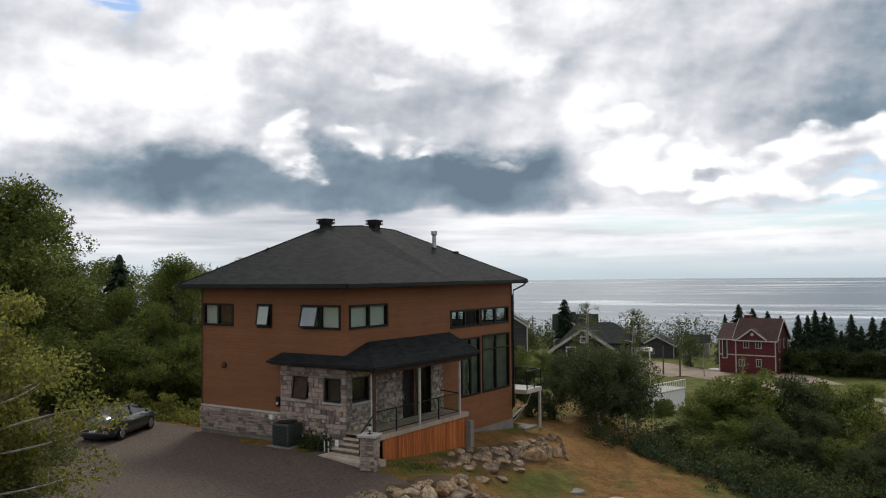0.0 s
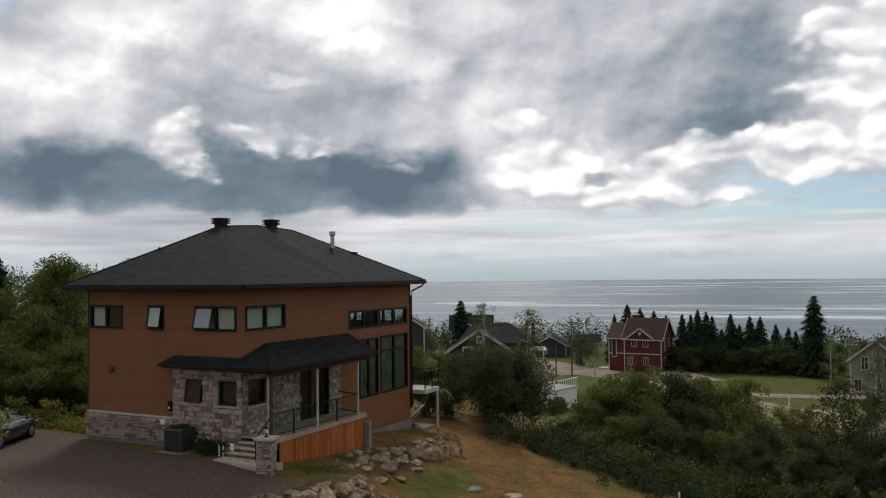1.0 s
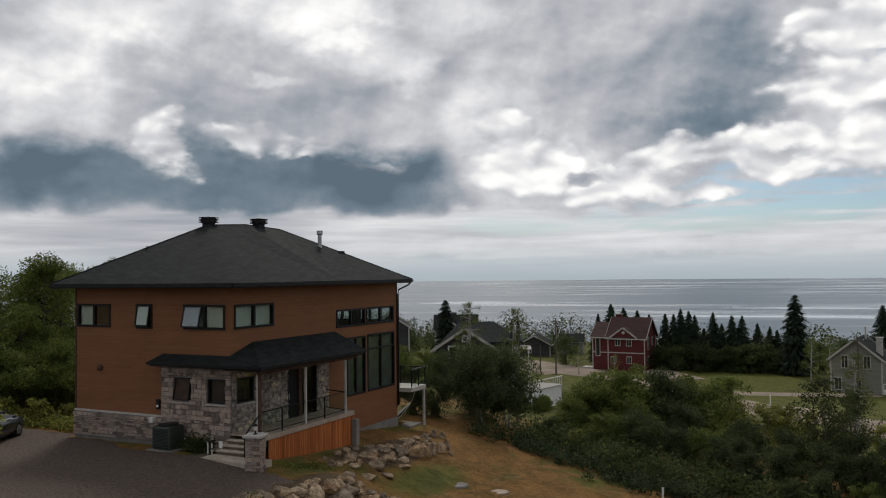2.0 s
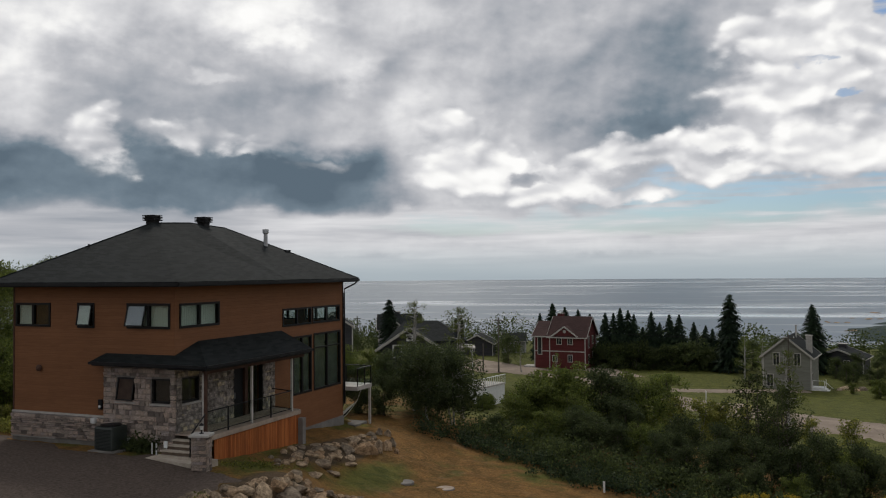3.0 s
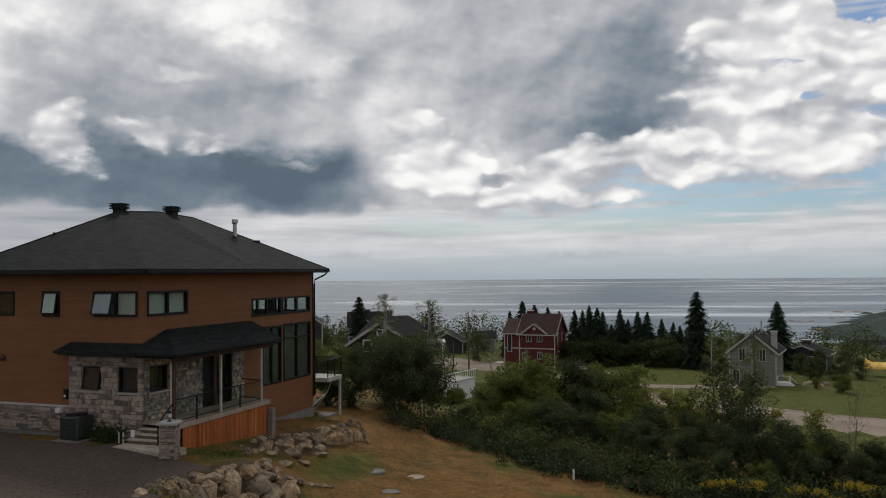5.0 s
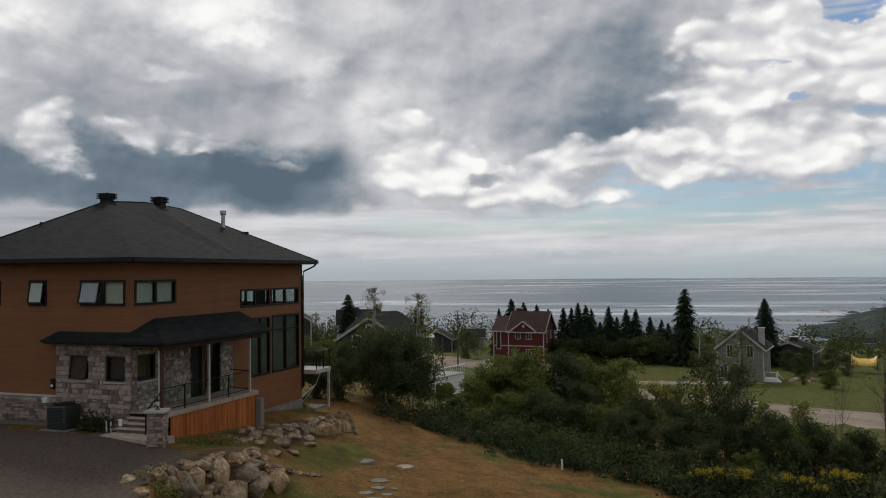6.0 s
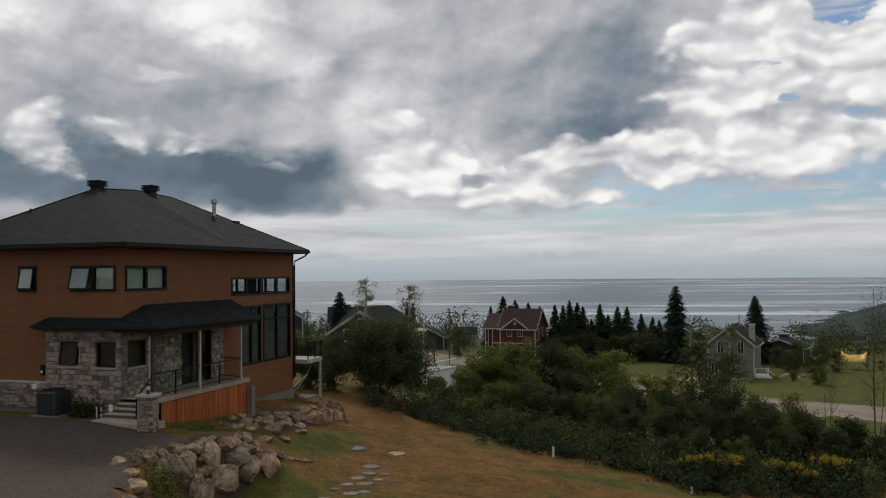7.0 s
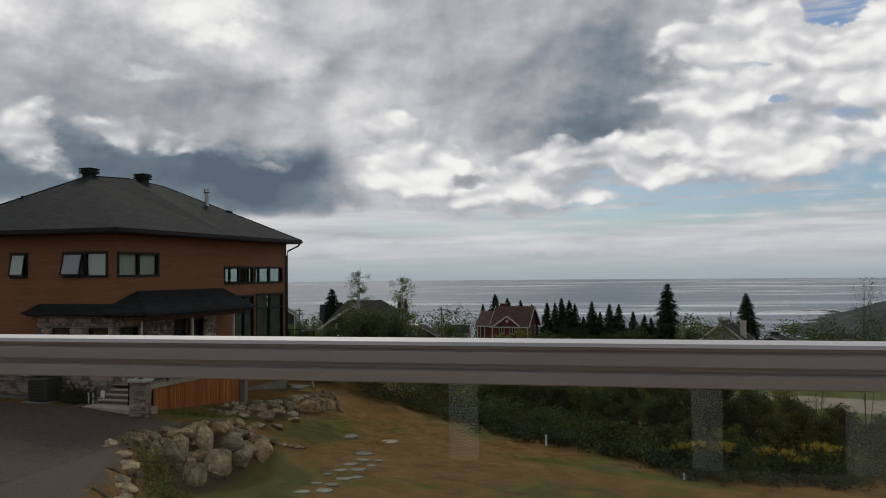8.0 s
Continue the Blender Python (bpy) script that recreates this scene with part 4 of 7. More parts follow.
for u, z, a, b in courses(0.02, 7.45, -4.55, -1.4, low_right + [(4.0, 6.4, -4.6, -2.05)], 4, 0.165, 0.42):
    k = len(joined.verts)
    joined.from_mesh(rnd.choice(STONES))
    joined.verts.ensure_lookup_table()
    for v in list(joined.verts)[k:]:
        v.co = Vector((0.075 - v.co.y * 0.09, u + v.co.x * a, z + v.co.z * b))
bmesh.ops.recalc_face_normals(joined, faces=joined.faces)
STONE_MANY = surface("veneer_stone_field", (0.12, 0.108, 0.098), (0.56, 0.495, 0.44), 0.85, 5.5, 26, 0.9, 0.03, island=0.45)
tagged(part("stone_field", joined, STONE_MANY, veneer_right), kind="stuff")
for a, b, c, d in low_left:
    part("window_sill", box(a - 0.06, b + 0.06, -0.16, -0.0, c - 0.09, c - 0.02, 0.01), TRIM, house, "pale stone sill")
for a, b, c, d in low_right:
    part("window_sill", box(0.0, 0.16, a - 0.06, b + 0.06, c - 0.09, c - 0.02, 0.01), TRIM, house, "pale stone sill")
part("veneer_sill", box(X0 - 0.03, -6.6, -0.1, -0.02, -5.09, -5.04), TRIM, house)

# entrance doors behind the porch
door = part("door", box(-0.08, -0.02, 4.1, 4.9, -4.53, -2.15, 0.01), BLACK, house, "black entrance door")
part("door_frame", box(-0.1, 0.09, 4.0, 4.06, -4.55, -2.05), DARKFRAME, door)
part("door_frame", box(-0.1, 0.09, 4.94, 5.16, -4.55, -2.05), BROWNPOST, door)
part("door_frame", box(-0.1, 0.09, 6.34, 6.42, -4.55, -2.05), DARKFRAME, door)
part("door_frame", box(-0.1, 0.09, 4.0, 6.42, -2.1, -2.02), DARKFRAME, door)
part("door_handle", tube([(0.03, 4.2, -3.6), (0.03, 4.2, -3.3)], 0.015), GALV, door)
part("door_step", box(-0.02, 0.2, 4.1, 6.3, -4.56, -4.5), TRIM, door)
part("side_light", box(-0.07, -0.05, 5.2, 6.3, -4.5, -2.15), GLASS, house)
part("wall_siding", box(0.075, 0.09, 7.5, 8.35, -4.5, -1.5), CLADDING, house)

# porch roof that wraps the corner
canopy = part("porch_roof", slab([(0.0, 1.55, -0.66), (2.08, -0.62, -1.48), (2.08, 7.8, -1.48), (0.0, 8.25, -0.66)], 0.14), ROOF, house, "charcoal shingled porch roof")
part("porch_hip", slab([(0.0, 8.25, -0.66), (2.08, 7.8, -1.48), (0.0, 9.0, -1.48)], 0.14), ROOF, canopy)
part("porch_hip", slab([(0.0, 0.0, -1.16), (2.07, -0.62, -1.475), (0.0, 1.55, -0.66)], 0.14), ROOF, canopy)
part("porch_hip", slab([(-3.75, 0.0, -1.16), (-4.05, -0.62, -1.475), (2.07, -0.62, -1.475), (0.0, 0.0, -1.16)], 0.12), ROOF, canopy)
part("porch_hip", slab([(-3.75, 0.0, -1.16), (-4.3, 0.0, -1.475), (-4.05, -0.62, -1.475)], 0.12), ROOF, canopy)
part("porch_gutter", bar((-4.1, -0.64, -1.54), (2.1, -0.64, -1.54), 0.1, 0.12), BLACK, canopy)
part("porch_gutter", bar((2.1, -0.64, -1.54), (2.1, 7.8, -1.54), 0.1, 0.12), BLACK, canopy)
part("porch_soffit", box(0.08, 2.04, -0.58, 7.7, -1.7, -1.64), DARKFRAME, canopy)
part("porch_soffit", box(-4.0, 0.08, -0.58, -0.08, -1.66, -1.6), DARKFRAME, canopy)
part("porch_beam", box(1.56, 1.74, -0.2, 7.6, -1.88, -1.7), BROWNPOST, canopy)

# porch deck, boards, posts and railing
porch = thing("porch", "raised wooden porch with cedar skirting and black railing", "porch", pose(0, 0, 0.1))
for k in range(12):
    part("deck_board", box(0.1 + k * 0.137, 0.1 + k * 0.137 + 0.13, -0.1, 7.15, -4.6, -4.56), DECKWOOD, porch)
part("rim_board", box(1.72, 1.78, -0.12, 7.2, -4.76, -4.56, 0.008), DECKWOOD, porch, "pale deck rim board")
part("rim_board", box(0.1, 1.72, 7.15, 7.21, -4.78, -4.54, 0.008), TRIM, porch, "pale deck rim board")
rnd = random.Random(8)
for k in range(48):
    y = 0.38 + k * 0.1405
    low = gz(1.72, y) - 0.12
    part("skirt_board", box(1.705 + rnd.uniform(-0.006, 0.006), 1.735, y, y + 0.128, low, -4.785), CEDAR, porch)
for k in range(11):
    part("skirt_board", box(0.15 + 0.142 * k, 0.15 + 0.142 * k + 0.13, 7.1, 7.13, gz(1, 7.1) - 0.12, -4.785), CEDAR, porch)
part("end_pier", box(1.72, 2.0, 7.0, 7.3, -6.25, -4.95, 0.01), CONCRETE, porch, "grey concrete pier")
part("roof_post", box(1.57, 1.71, -0.18, -0.04, -4.56, -1.7, 0.01), BROWNPOST, porch, "dark brown roof post")
part("post_cap_strip", box(1.55, 1.62, -0.2, -0.17, -4.4, -1.9), TRIM, porch)
part("roof_post", box(1.60, 1.70, 3.15, 3.25, -4.56, -1.7, 0.01), TRIM, porch, "pale grey roof post")
part("roof_post", box(1.60, 1.70, 6.52, 6.62, -4.56, -1.7, 0.01), TRIM, porch, "pale grey roof post")
part("handrail", bar((1.65, -0.05, -3.55), (1.65, 6.5, -3.55), 0.05, 0.045), BLACK, porch, "black metal handrail")
part("bottom_rail", bar((1.65, -0.05, -4.42), (1.65, 6.5, -4.42), 0.04, 0.035), BLACK, porch)
for y in (1.45, 4.75):
    part("rail_post", bar((1.65, y, -4.56), (1.65, y, -3.53), 0.05, 0.05), BLACK, porch)
part("rail_panel", box(1.645, 1.653, 0.0, 6.48, -4.38, -3.6), CLEAR, porch, "clear glass railing panel")
part("handrail", bar((1.65, 6.5, -3.55), (0.3, 6.95, -3.55), 0.05, 0.045), BLACK, porch)
part("bottom_rail", bar((1.65, 6.5, -4.42), (0.3, 6.95, -4.42), 0.04, 0.035), BLACK, porch)

stairs = thing("porch_stairs", "pale stepped stairs with black handrail up to the porch", "stairs")
for k in range(4):
    z, y = -4.62 - 0.17 * k, -0.12 - 0.28 * k
    part("tread", box(0.18 - 0.07 * k, 1.66, y - 0.31, y, z - 0.05, z, 0.008), STEP, stairs, "pale stone tread")
    part("riser", box(0.22 - 0.07 * k, 1.64, y - 0.27, y - 0.02, z - 0.17, z - 0.05), STEPSHADE, stairs, "brown riser")
part("step_base", box(0.25, 1.62, -1.22, -0.12, -5.9, -5.3), CONCRETE, stairs)
part("landing", slab([(-0.5, -1.55, -5.17), (2.3, -1.85, -5.17), (2.75, -0.75, -5.17), (0.0, -0.8, -5.17)], 0.3), STEP, stairs, "pale concrete landing")
part("stair_rail", tube([(1.68, -0.12, -3.5), (1.62, -1.0, -4.22), (1.62, -1.05, -4.3), (1.62, -1.05, -5.3)], 0.03, 8), BLACK, stairs, "black metal stair rail")
part("rail_brace", tube([(1.62, -1.05, -4.95), (1.62, -0.75, -4.72)], 0.016, 6), BLACK, stairs)

PX, PY = 2.72, -1.75
foot = gz(PX, PY)
pillar = thing("gate_pillar", "square grey stone pillar with pale cap by the steps", "pillar", pose(PX, PY, foot, 0, 0, 18))
part("pillar_core", box(-0.26, 0.26, -0.26, 0.26, -0.2, 1.36), MORTAR, pillar)
part("cap", box(-0.39, 0.39, -0.39, 0.39, 1.36, 1.46, 0.015), TRIM, pillar, "pale concrete cap")
rnd = random.Random(12)
for side in range(4):
    for u, z, a, b in courses(-0.30, 0.30, -0.1, 1.36, [], 30 + side, 0.15, 0.32):
        share("stone", rnd.choice(STONES), pillar, pose(0, 0, 0, 0, 0, 90 * side) @ Matrix.LocRotScale((u, -0.275, z), None, (a, 0.07, b)))
lamp = thing("pillar_lamp", "small black lantern on the stone pillar", "lamp", pose(PX, PY, foot + 1.46))
part("stem", tube([(0, 0, 0), (0, 0, 0.03), (0, 0, 0.035), (0, 0, 0.16)], [0.09, 0.09, 0.03, 0.03], 10), BLACK, lamp)
part("lantern_glass", tube([(0, 0, 0.16), (0, 0, 0.32)], [0.06, 0.09], 8), LAMPGLASS, lamp)
part("lantern_roof", tube([(0, 0, 0.32), (0, 0, 0.42)], [0.12, 0.02], 8), BLACK, lamp)

# heat pump, wall lamp, vents and small fixtures by the drive
heat_pump = thing("heat_pump", "dark green cylindrical heat pump beside the stone wall", "heat pump", pose(-2.75, -0.75, 0))
gr = gz(-2.75, -0.75)
part("casing", box(-0.5, 0.5, -0.46, 0.46, gr + 0.08, -4.14, 0.1), GREENMETAL, heat_pump, shade=False)
part("top_grille", tube([(0, 0, -4.14), (0, 0, -4.1), (0, 0, -4.08)], [0.44, 0.44, 0.3], 20), BLACK, heat_pump)
for k in range(14):
    part("fin", box(-0.4, 0.4, -0.472, -0.46, gr + 0.18 + 0.06 * k, gr + 0.20 + 0.06 * k), BLACK, heat_pump)
part("pad", box(-0.7, 0.7, -0.6, 0.6, gr - 0.06, gr + 0.08), CONCRETE, heat_pump)
for x, z in ((-4.25, -4.12), (-2.25, -4.85)):
    v = thing("wall_vent", "small white plastic vent hood on the stone wall", "vent", pose(x, -0.12, z))
    part("hood", box(-0.12, 0.12, -0.16, 0.06, -0.12, 0.12, 0.04), PLASTIC, v)
meter = thing("wall_box", "small dark utility box on the brown cladding", "utility box", pose(-4.0, 0, -3.42))
part("box_body", box(-0.1, 0.1, -0.1, -0.002, -0.22, 0.22, 0.02), BLACK, meter)
part("dial", tube([(0, -0.1, -0.08), (0, -0.12, -0.08)], 0.06, 12), PLASTIC, meter)
cap = thing("wall_lamp", "round dark wall lamp on the brown cladding", "lamp", pose(-7.6, 0, -1.93))
part("lamp_body", tube([(0, -0.002, 0), (0, -0.1, 0), (0, -0.16, 0.02)], [0.14, 0.15, 0.08], 12), BROWNPOST, cap)
rack = thing("sign_board", "pale sign board on two short posts by the steps", "sign", pose(-0.1, -0.7, gz(-0.1, -0.7)))
for x in (-0.5, -0.28):
    part("sign_post", box(x - 0.02, x + 0.02, -0.02, 0.02, 0, 0.5), PLASTIC, rack)
part("sign_panel", box(0.12, 0.3, -0.03, 0.0, 0.35, 0.62), WHITE, rack)
part("sign_post", box(0.2, 0.24, 0.0, 0.03, 0, 0.5), PLASTIC, rack)

# balcony on the seaward side
balcony = thing("balcony", "white raised balcony with black and glass railing", "balcony")
part("platform", box(-4.0, 0.92, 14.9, 16.78, -4.62, -4.38, 0.01), TRIM, balcony)
for x in (-3.8, 0.84):
    part("leg", box(x - 0.06, x + 0.06, 16.58, 16.7, -7.2, -4.6), TRIM, balcony)
part("handrail", bar((0.88, 14.95, -3.33), (0.88, 16.74, -3.33), 0.05, 0.05), BLACK, balcony)
part("handrail", bar((0.88, 16.74, -3.33), (-4.0, 16.74, -3.33), 0.05, 0.05), BLACK, balcony)
for x, y in ((0.88, 15.0), (0.88, 15.9), (0.88, 16.74), (-0.8, 16.74), (-2.4, 16.74), (-3.98, 16.74)):
    part("rail_post", bar((x, y, -4.4), (x, y, -3.3), 0.05, 0.05), BLACK, balcony)
part("rail_panel", box(0.876, 0.884, 15.02, 16.72, -4.3, -3.4), CLEAR, balcony)
part("rail_panel", box(-3.98, 0.86, 16.736, 16.744, -4.3, -3.4), CLEAR, balcony)
hammock = thing("hammock", "pale striped hammock slung under the balcony", "hammock")
for k in range(5):
    bm = bmesh.new()
    rows = []
    for i in range(15):
        t = i / 14
        c = Vector((-2.8 + 3.1 * t, 16.0, -5.4 - 1.3 * math.sin(math.pi * t)))
        half = 0.04 + 0.5 * math.sin(math.pi * t) ** 0.7
        rows.append([bm.verts.new(c + Vector((0, half * u, 0.42 * u * u * math.sin(math.pi * t)))) for u in (-1 + 0.4 * k, -0.8 + 0.4 * k, -0.6 + 0.4 * k)])
    for p, q in zip(rows, rows[1:]):
        for m in range(2):
            bm.faces.new((p[m], p[m + 1], q[m + 1], q[m]))
    cloth = part("stripe", bm, BLACK if k % 2 else CURTAIN, hammock, "black stripe of cloth" if k % 2 else "cream stripe of cloth", shade=True)
    cloth.modifiers.new("thick", "SOLIDIFY").thickness = 0.015
for a, b in (((-2.8, 16.0, -5.4), (-3.3, 16.0, -4.65)), ((0.3, 16.0, -5.4), (0.62, 16.0, -4.65))):
    part("rope", tube([a, b], 0.012, 6), PLASTIC, hammock)
patio = tagged(link_mesh("patio", box(-4.0, 0.7, 15.0, 16.6, -7.3, gz(0, 16) + 0.03), CONCRETE), "pale concrete patio slab under the balcony", "patio", kind="structure")

# ---------------------------------------------------------------- rocks, slabs and small things on the lawn


def rock_mesh(seed):
    rnd = random.Random(seed)
    bm = bmesh.new()
    bmesh.ops.create_icosphere(bm, subdivisions=3, radius=1.0)
    off = Vector((seed * 3.1, seed * 1.7, seed * 0.9))
    cuts = [(Vector((rnd.uniform(-1, 1), rnd.uniform(-1, 1), rnd.uniform(-0.6, 1))).normalized(), rnd.uniform(0.5, 0.8)) for _ in range(15)]
    for v in bm.verts:
        p = v.co.copy()
        p *= 1 + 0.3 * noise.noise(p * 0.9 + off)
        for d, far in cuts:
            over = p.dot(d) - far
            if over > 0:
                p -= d * over * 0.97
        p += v.co * (0.05 * noise.noise(p * 3.5 + off) + 0.02 * noise.noise(p * 9 + off))
        v.co = p
    mesh = bpy.data.meshes.new("boulder")
    bm.to_mesh(mesh)
    bm.free()
    mesh.materials.append(BOULDER)
    mesh.shade_smooth()
    mesh.set_sharp_from_angle(angle=radians(28))
    return mesh


ROCKS = [rock_mesh(k + 1) for k in range(8)]


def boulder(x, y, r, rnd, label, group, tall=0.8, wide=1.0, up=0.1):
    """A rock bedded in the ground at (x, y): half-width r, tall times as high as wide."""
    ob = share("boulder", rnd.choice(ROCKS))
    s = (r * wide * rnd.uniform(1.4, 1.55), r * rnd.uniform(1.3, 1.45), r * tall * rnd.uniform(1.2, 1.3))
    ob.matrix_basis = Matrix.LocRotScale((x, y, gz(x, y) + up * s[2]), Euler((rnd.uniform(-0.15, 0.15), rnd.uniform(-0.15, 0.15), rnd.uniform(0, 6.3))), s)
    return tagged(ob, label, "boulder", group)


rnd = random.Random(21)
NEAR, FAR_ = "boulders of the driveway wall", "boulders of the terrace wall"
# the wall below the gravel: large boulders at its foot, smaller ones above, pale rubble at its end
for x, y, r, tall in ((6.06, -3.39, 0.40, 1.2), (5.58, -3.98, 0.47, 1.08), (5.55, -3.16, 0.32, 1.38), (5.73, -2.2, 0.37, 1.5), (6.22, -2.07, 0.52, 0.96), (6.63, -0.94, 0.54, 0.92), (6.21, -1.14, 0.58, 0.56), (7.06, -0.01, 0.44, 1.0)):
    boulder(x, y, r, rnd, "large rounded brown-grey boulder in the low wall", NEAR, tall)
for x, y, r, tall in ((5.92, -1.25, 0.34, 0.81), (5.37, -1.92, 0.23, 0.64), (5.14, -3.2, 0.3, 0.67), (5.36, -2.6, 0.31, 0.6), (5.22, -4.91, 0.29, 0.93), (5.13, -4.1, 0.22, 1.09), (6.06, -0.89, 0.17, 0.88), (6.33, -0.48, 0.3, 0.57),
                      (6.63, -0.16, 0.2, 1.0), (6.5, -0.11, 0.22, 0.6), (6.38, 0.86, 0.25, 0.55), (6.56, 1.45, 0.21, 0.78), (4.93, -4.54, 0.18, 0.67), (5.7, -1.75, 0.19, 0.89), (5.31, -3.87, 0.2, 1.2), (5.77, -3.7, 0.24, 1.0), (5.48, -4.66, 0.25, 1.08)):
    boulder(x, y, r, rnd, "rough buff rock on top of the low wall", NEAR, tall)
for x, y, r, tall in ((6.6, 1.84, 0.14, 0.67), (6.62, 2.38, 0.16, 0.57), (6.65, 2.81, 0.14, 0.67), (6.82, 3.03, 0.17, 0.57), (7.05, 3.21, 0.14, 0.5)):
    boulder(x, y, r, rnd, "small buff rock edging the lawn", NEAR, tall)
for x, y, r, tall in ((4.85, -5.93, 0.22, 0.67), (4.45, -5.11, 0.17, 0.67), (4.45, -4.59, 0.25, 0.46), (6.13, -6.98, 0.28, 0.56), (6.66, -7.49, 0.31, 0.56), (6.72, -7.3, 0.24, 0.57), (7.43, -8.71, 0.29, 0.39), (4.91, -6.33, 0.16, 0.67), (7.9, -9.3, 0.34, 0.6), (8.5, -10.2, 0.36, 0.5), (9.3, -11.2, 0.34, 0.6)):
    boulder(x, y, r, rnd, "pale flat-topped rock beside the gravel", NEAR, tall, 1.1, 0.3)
wall_line = ((-5.2, 5.35), (-4.2, 5.5), (-3.0, 5.75), (-2.0, 5.95), (-1.0, 6.35), (0.0, 6.8), (1.0, 6.6))
for k in range(44):
    y = -5.1 + 6.0 * (k + rnd.uniform(0, 1)) / 44
    x = float(np.interp(y, [p[0] for p in wall_line], [p[1] for p in wall_line])) + rnd.uniform(-0.75, 0.35)
    boulder(x, y, rnd.uniform(0.13, 0.23), rnd, "small grey-brown rock wedged in the low wall", NEAR, rnd.uniform(0.7, 1.0))
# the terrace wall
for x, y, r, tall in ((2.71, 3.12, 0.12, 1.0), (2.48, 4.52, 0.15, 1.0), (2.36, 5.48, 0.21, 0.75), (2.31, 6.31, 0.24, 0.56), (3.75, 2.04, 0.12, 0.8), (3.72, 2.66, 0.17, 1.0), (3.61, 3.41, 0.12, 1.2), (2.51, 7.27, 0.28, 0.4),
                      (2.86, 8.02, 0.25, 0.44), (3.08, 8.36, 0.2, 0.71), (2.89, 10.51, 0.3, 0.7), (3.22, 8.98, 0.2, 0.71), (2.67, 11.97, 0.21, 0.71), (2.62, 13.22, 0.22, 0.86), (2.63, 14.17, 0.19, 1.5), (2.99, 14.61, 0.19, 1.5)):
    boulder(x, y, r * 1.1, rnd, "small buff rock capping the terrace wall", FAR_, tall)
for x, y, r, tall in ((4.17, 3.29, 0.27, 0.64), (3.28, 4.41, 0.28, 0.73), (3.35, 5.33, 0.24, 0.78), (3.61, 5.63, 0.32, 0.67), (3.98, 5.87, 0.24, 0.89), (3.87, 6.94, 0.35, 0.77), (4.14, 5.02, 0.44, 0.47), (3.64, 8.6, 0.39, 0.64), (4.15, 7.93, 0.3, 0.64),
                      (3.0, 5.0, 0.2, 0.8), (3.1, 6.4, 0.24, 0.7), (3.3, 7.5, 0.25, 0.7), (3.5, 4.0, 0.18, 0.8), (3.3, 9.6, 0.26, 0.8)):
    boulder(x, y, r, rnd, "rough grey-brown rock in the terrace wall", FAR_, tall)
for k in range(34):
    y = 2.6 + 10.4 * (k + rnd.uniform(0, 1)) / 34
    x = float(np.interp(y, [2.6, 4, 6, 8, 10, 13], [3.7, 3.5, 3.45, 3.6, 3.6, 3.6])) + rnd.uniform(-0.6, 0.6)
    boulder(x, y, rnd.uniform(0.12, 0.22), rnd, "small buff rock wedged in the terrace wall", FAR_, rnd.uniform(0.7, 1.0))
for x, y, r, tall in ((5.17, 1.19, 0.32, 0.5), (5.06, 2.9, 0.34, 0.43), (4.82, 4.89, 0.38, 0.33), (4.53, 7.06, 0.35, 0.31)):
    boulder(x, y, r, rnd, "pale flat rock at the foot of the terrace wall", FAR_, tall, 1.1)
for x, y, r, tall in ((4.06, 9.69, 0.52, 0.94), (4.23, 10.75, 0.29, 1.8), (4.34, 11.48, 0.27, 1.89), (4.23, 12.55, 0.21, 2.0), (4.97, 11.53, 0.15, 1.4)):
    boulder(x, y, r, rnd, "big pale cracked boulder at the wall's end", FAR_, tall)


def flagstone(x, y, r, seed):
    rnd_ = random.Random(seed)
    bm = bmesh.new()
    n = rnd_.randint(5, 7)
    pts = [(r * rnd_.uniform(0.75, 1.15) * math.cos(k * math.tau / n), 0.8 * r * rnd_.uniform(0.75, 1.15) * math.sin(k * math.tau / n), 0.05) for k in range(n)]
    slab(pts, 0.14, bm)
    bmesh.ops.bevel(bm, geom=[e for e in bm.edges if e.verts[0].co.z > 0 and e.verts[1].co.z > 0], offset=0.015, segments=1, affect="EDGES")
    ob = link_mesh("flagstone", bm, SLATE)
    ob.matrix_basis = pose(x, y, gz(x, y) - 0.005, rnd_.uniform(-2, 2), rnd_.uniform(-2, 2), 20 + rnd_.uniform(-25, 25))
    return tagged(ob, "flat pale grey stepping stone set in the lawn", "stepping stone", "stepping stones across the lawn")


for k, (x, y, r) in enumerate(((9.0, 4.9, 0.62), (9.4, 3.8, 0.46), (10.0, 4.1, 0.34), (9.3, 2.8, 0.46), (10.1, 3.1, 0.40), (9.4, 1.6, 0.40), (9.9, 2.2, 0.46),
                               (9.2, 0.8, 0.26), (10.0, 0.6, 0.56), (10.35, 1.1, 0.36), (10.0, -0.4, 0.46), (9.4, -0.6, 0.30), (10.1, -1.3, 0.5), (9.5, -1.9, 0.45))):
    flagstone(x, y + 0.35, r * 0.74, k)
for x, y, r, mat, lab in ((7.1, 7.8, 0.42, CONCRETE, "round pale concrete well lid flush with the lawn"), (9.0, 8.3, 0.40, DECKWOOD, "round brown well lid flush with the lawn")):
    lid = thing("well_lid", lab, "lid", pose(x, y, gz(x, y)))
    part("cover", tube([(0, 0, -0.1), (0, 0, 0.02), (0, 0, 0.035)], [r, r, r * 0.93], 24), mat, lid)
    part("rim", tube([(0, 0, -0.1), (0, 0, 0.01)], r + 0.05, 24), CONCRETE, lid)
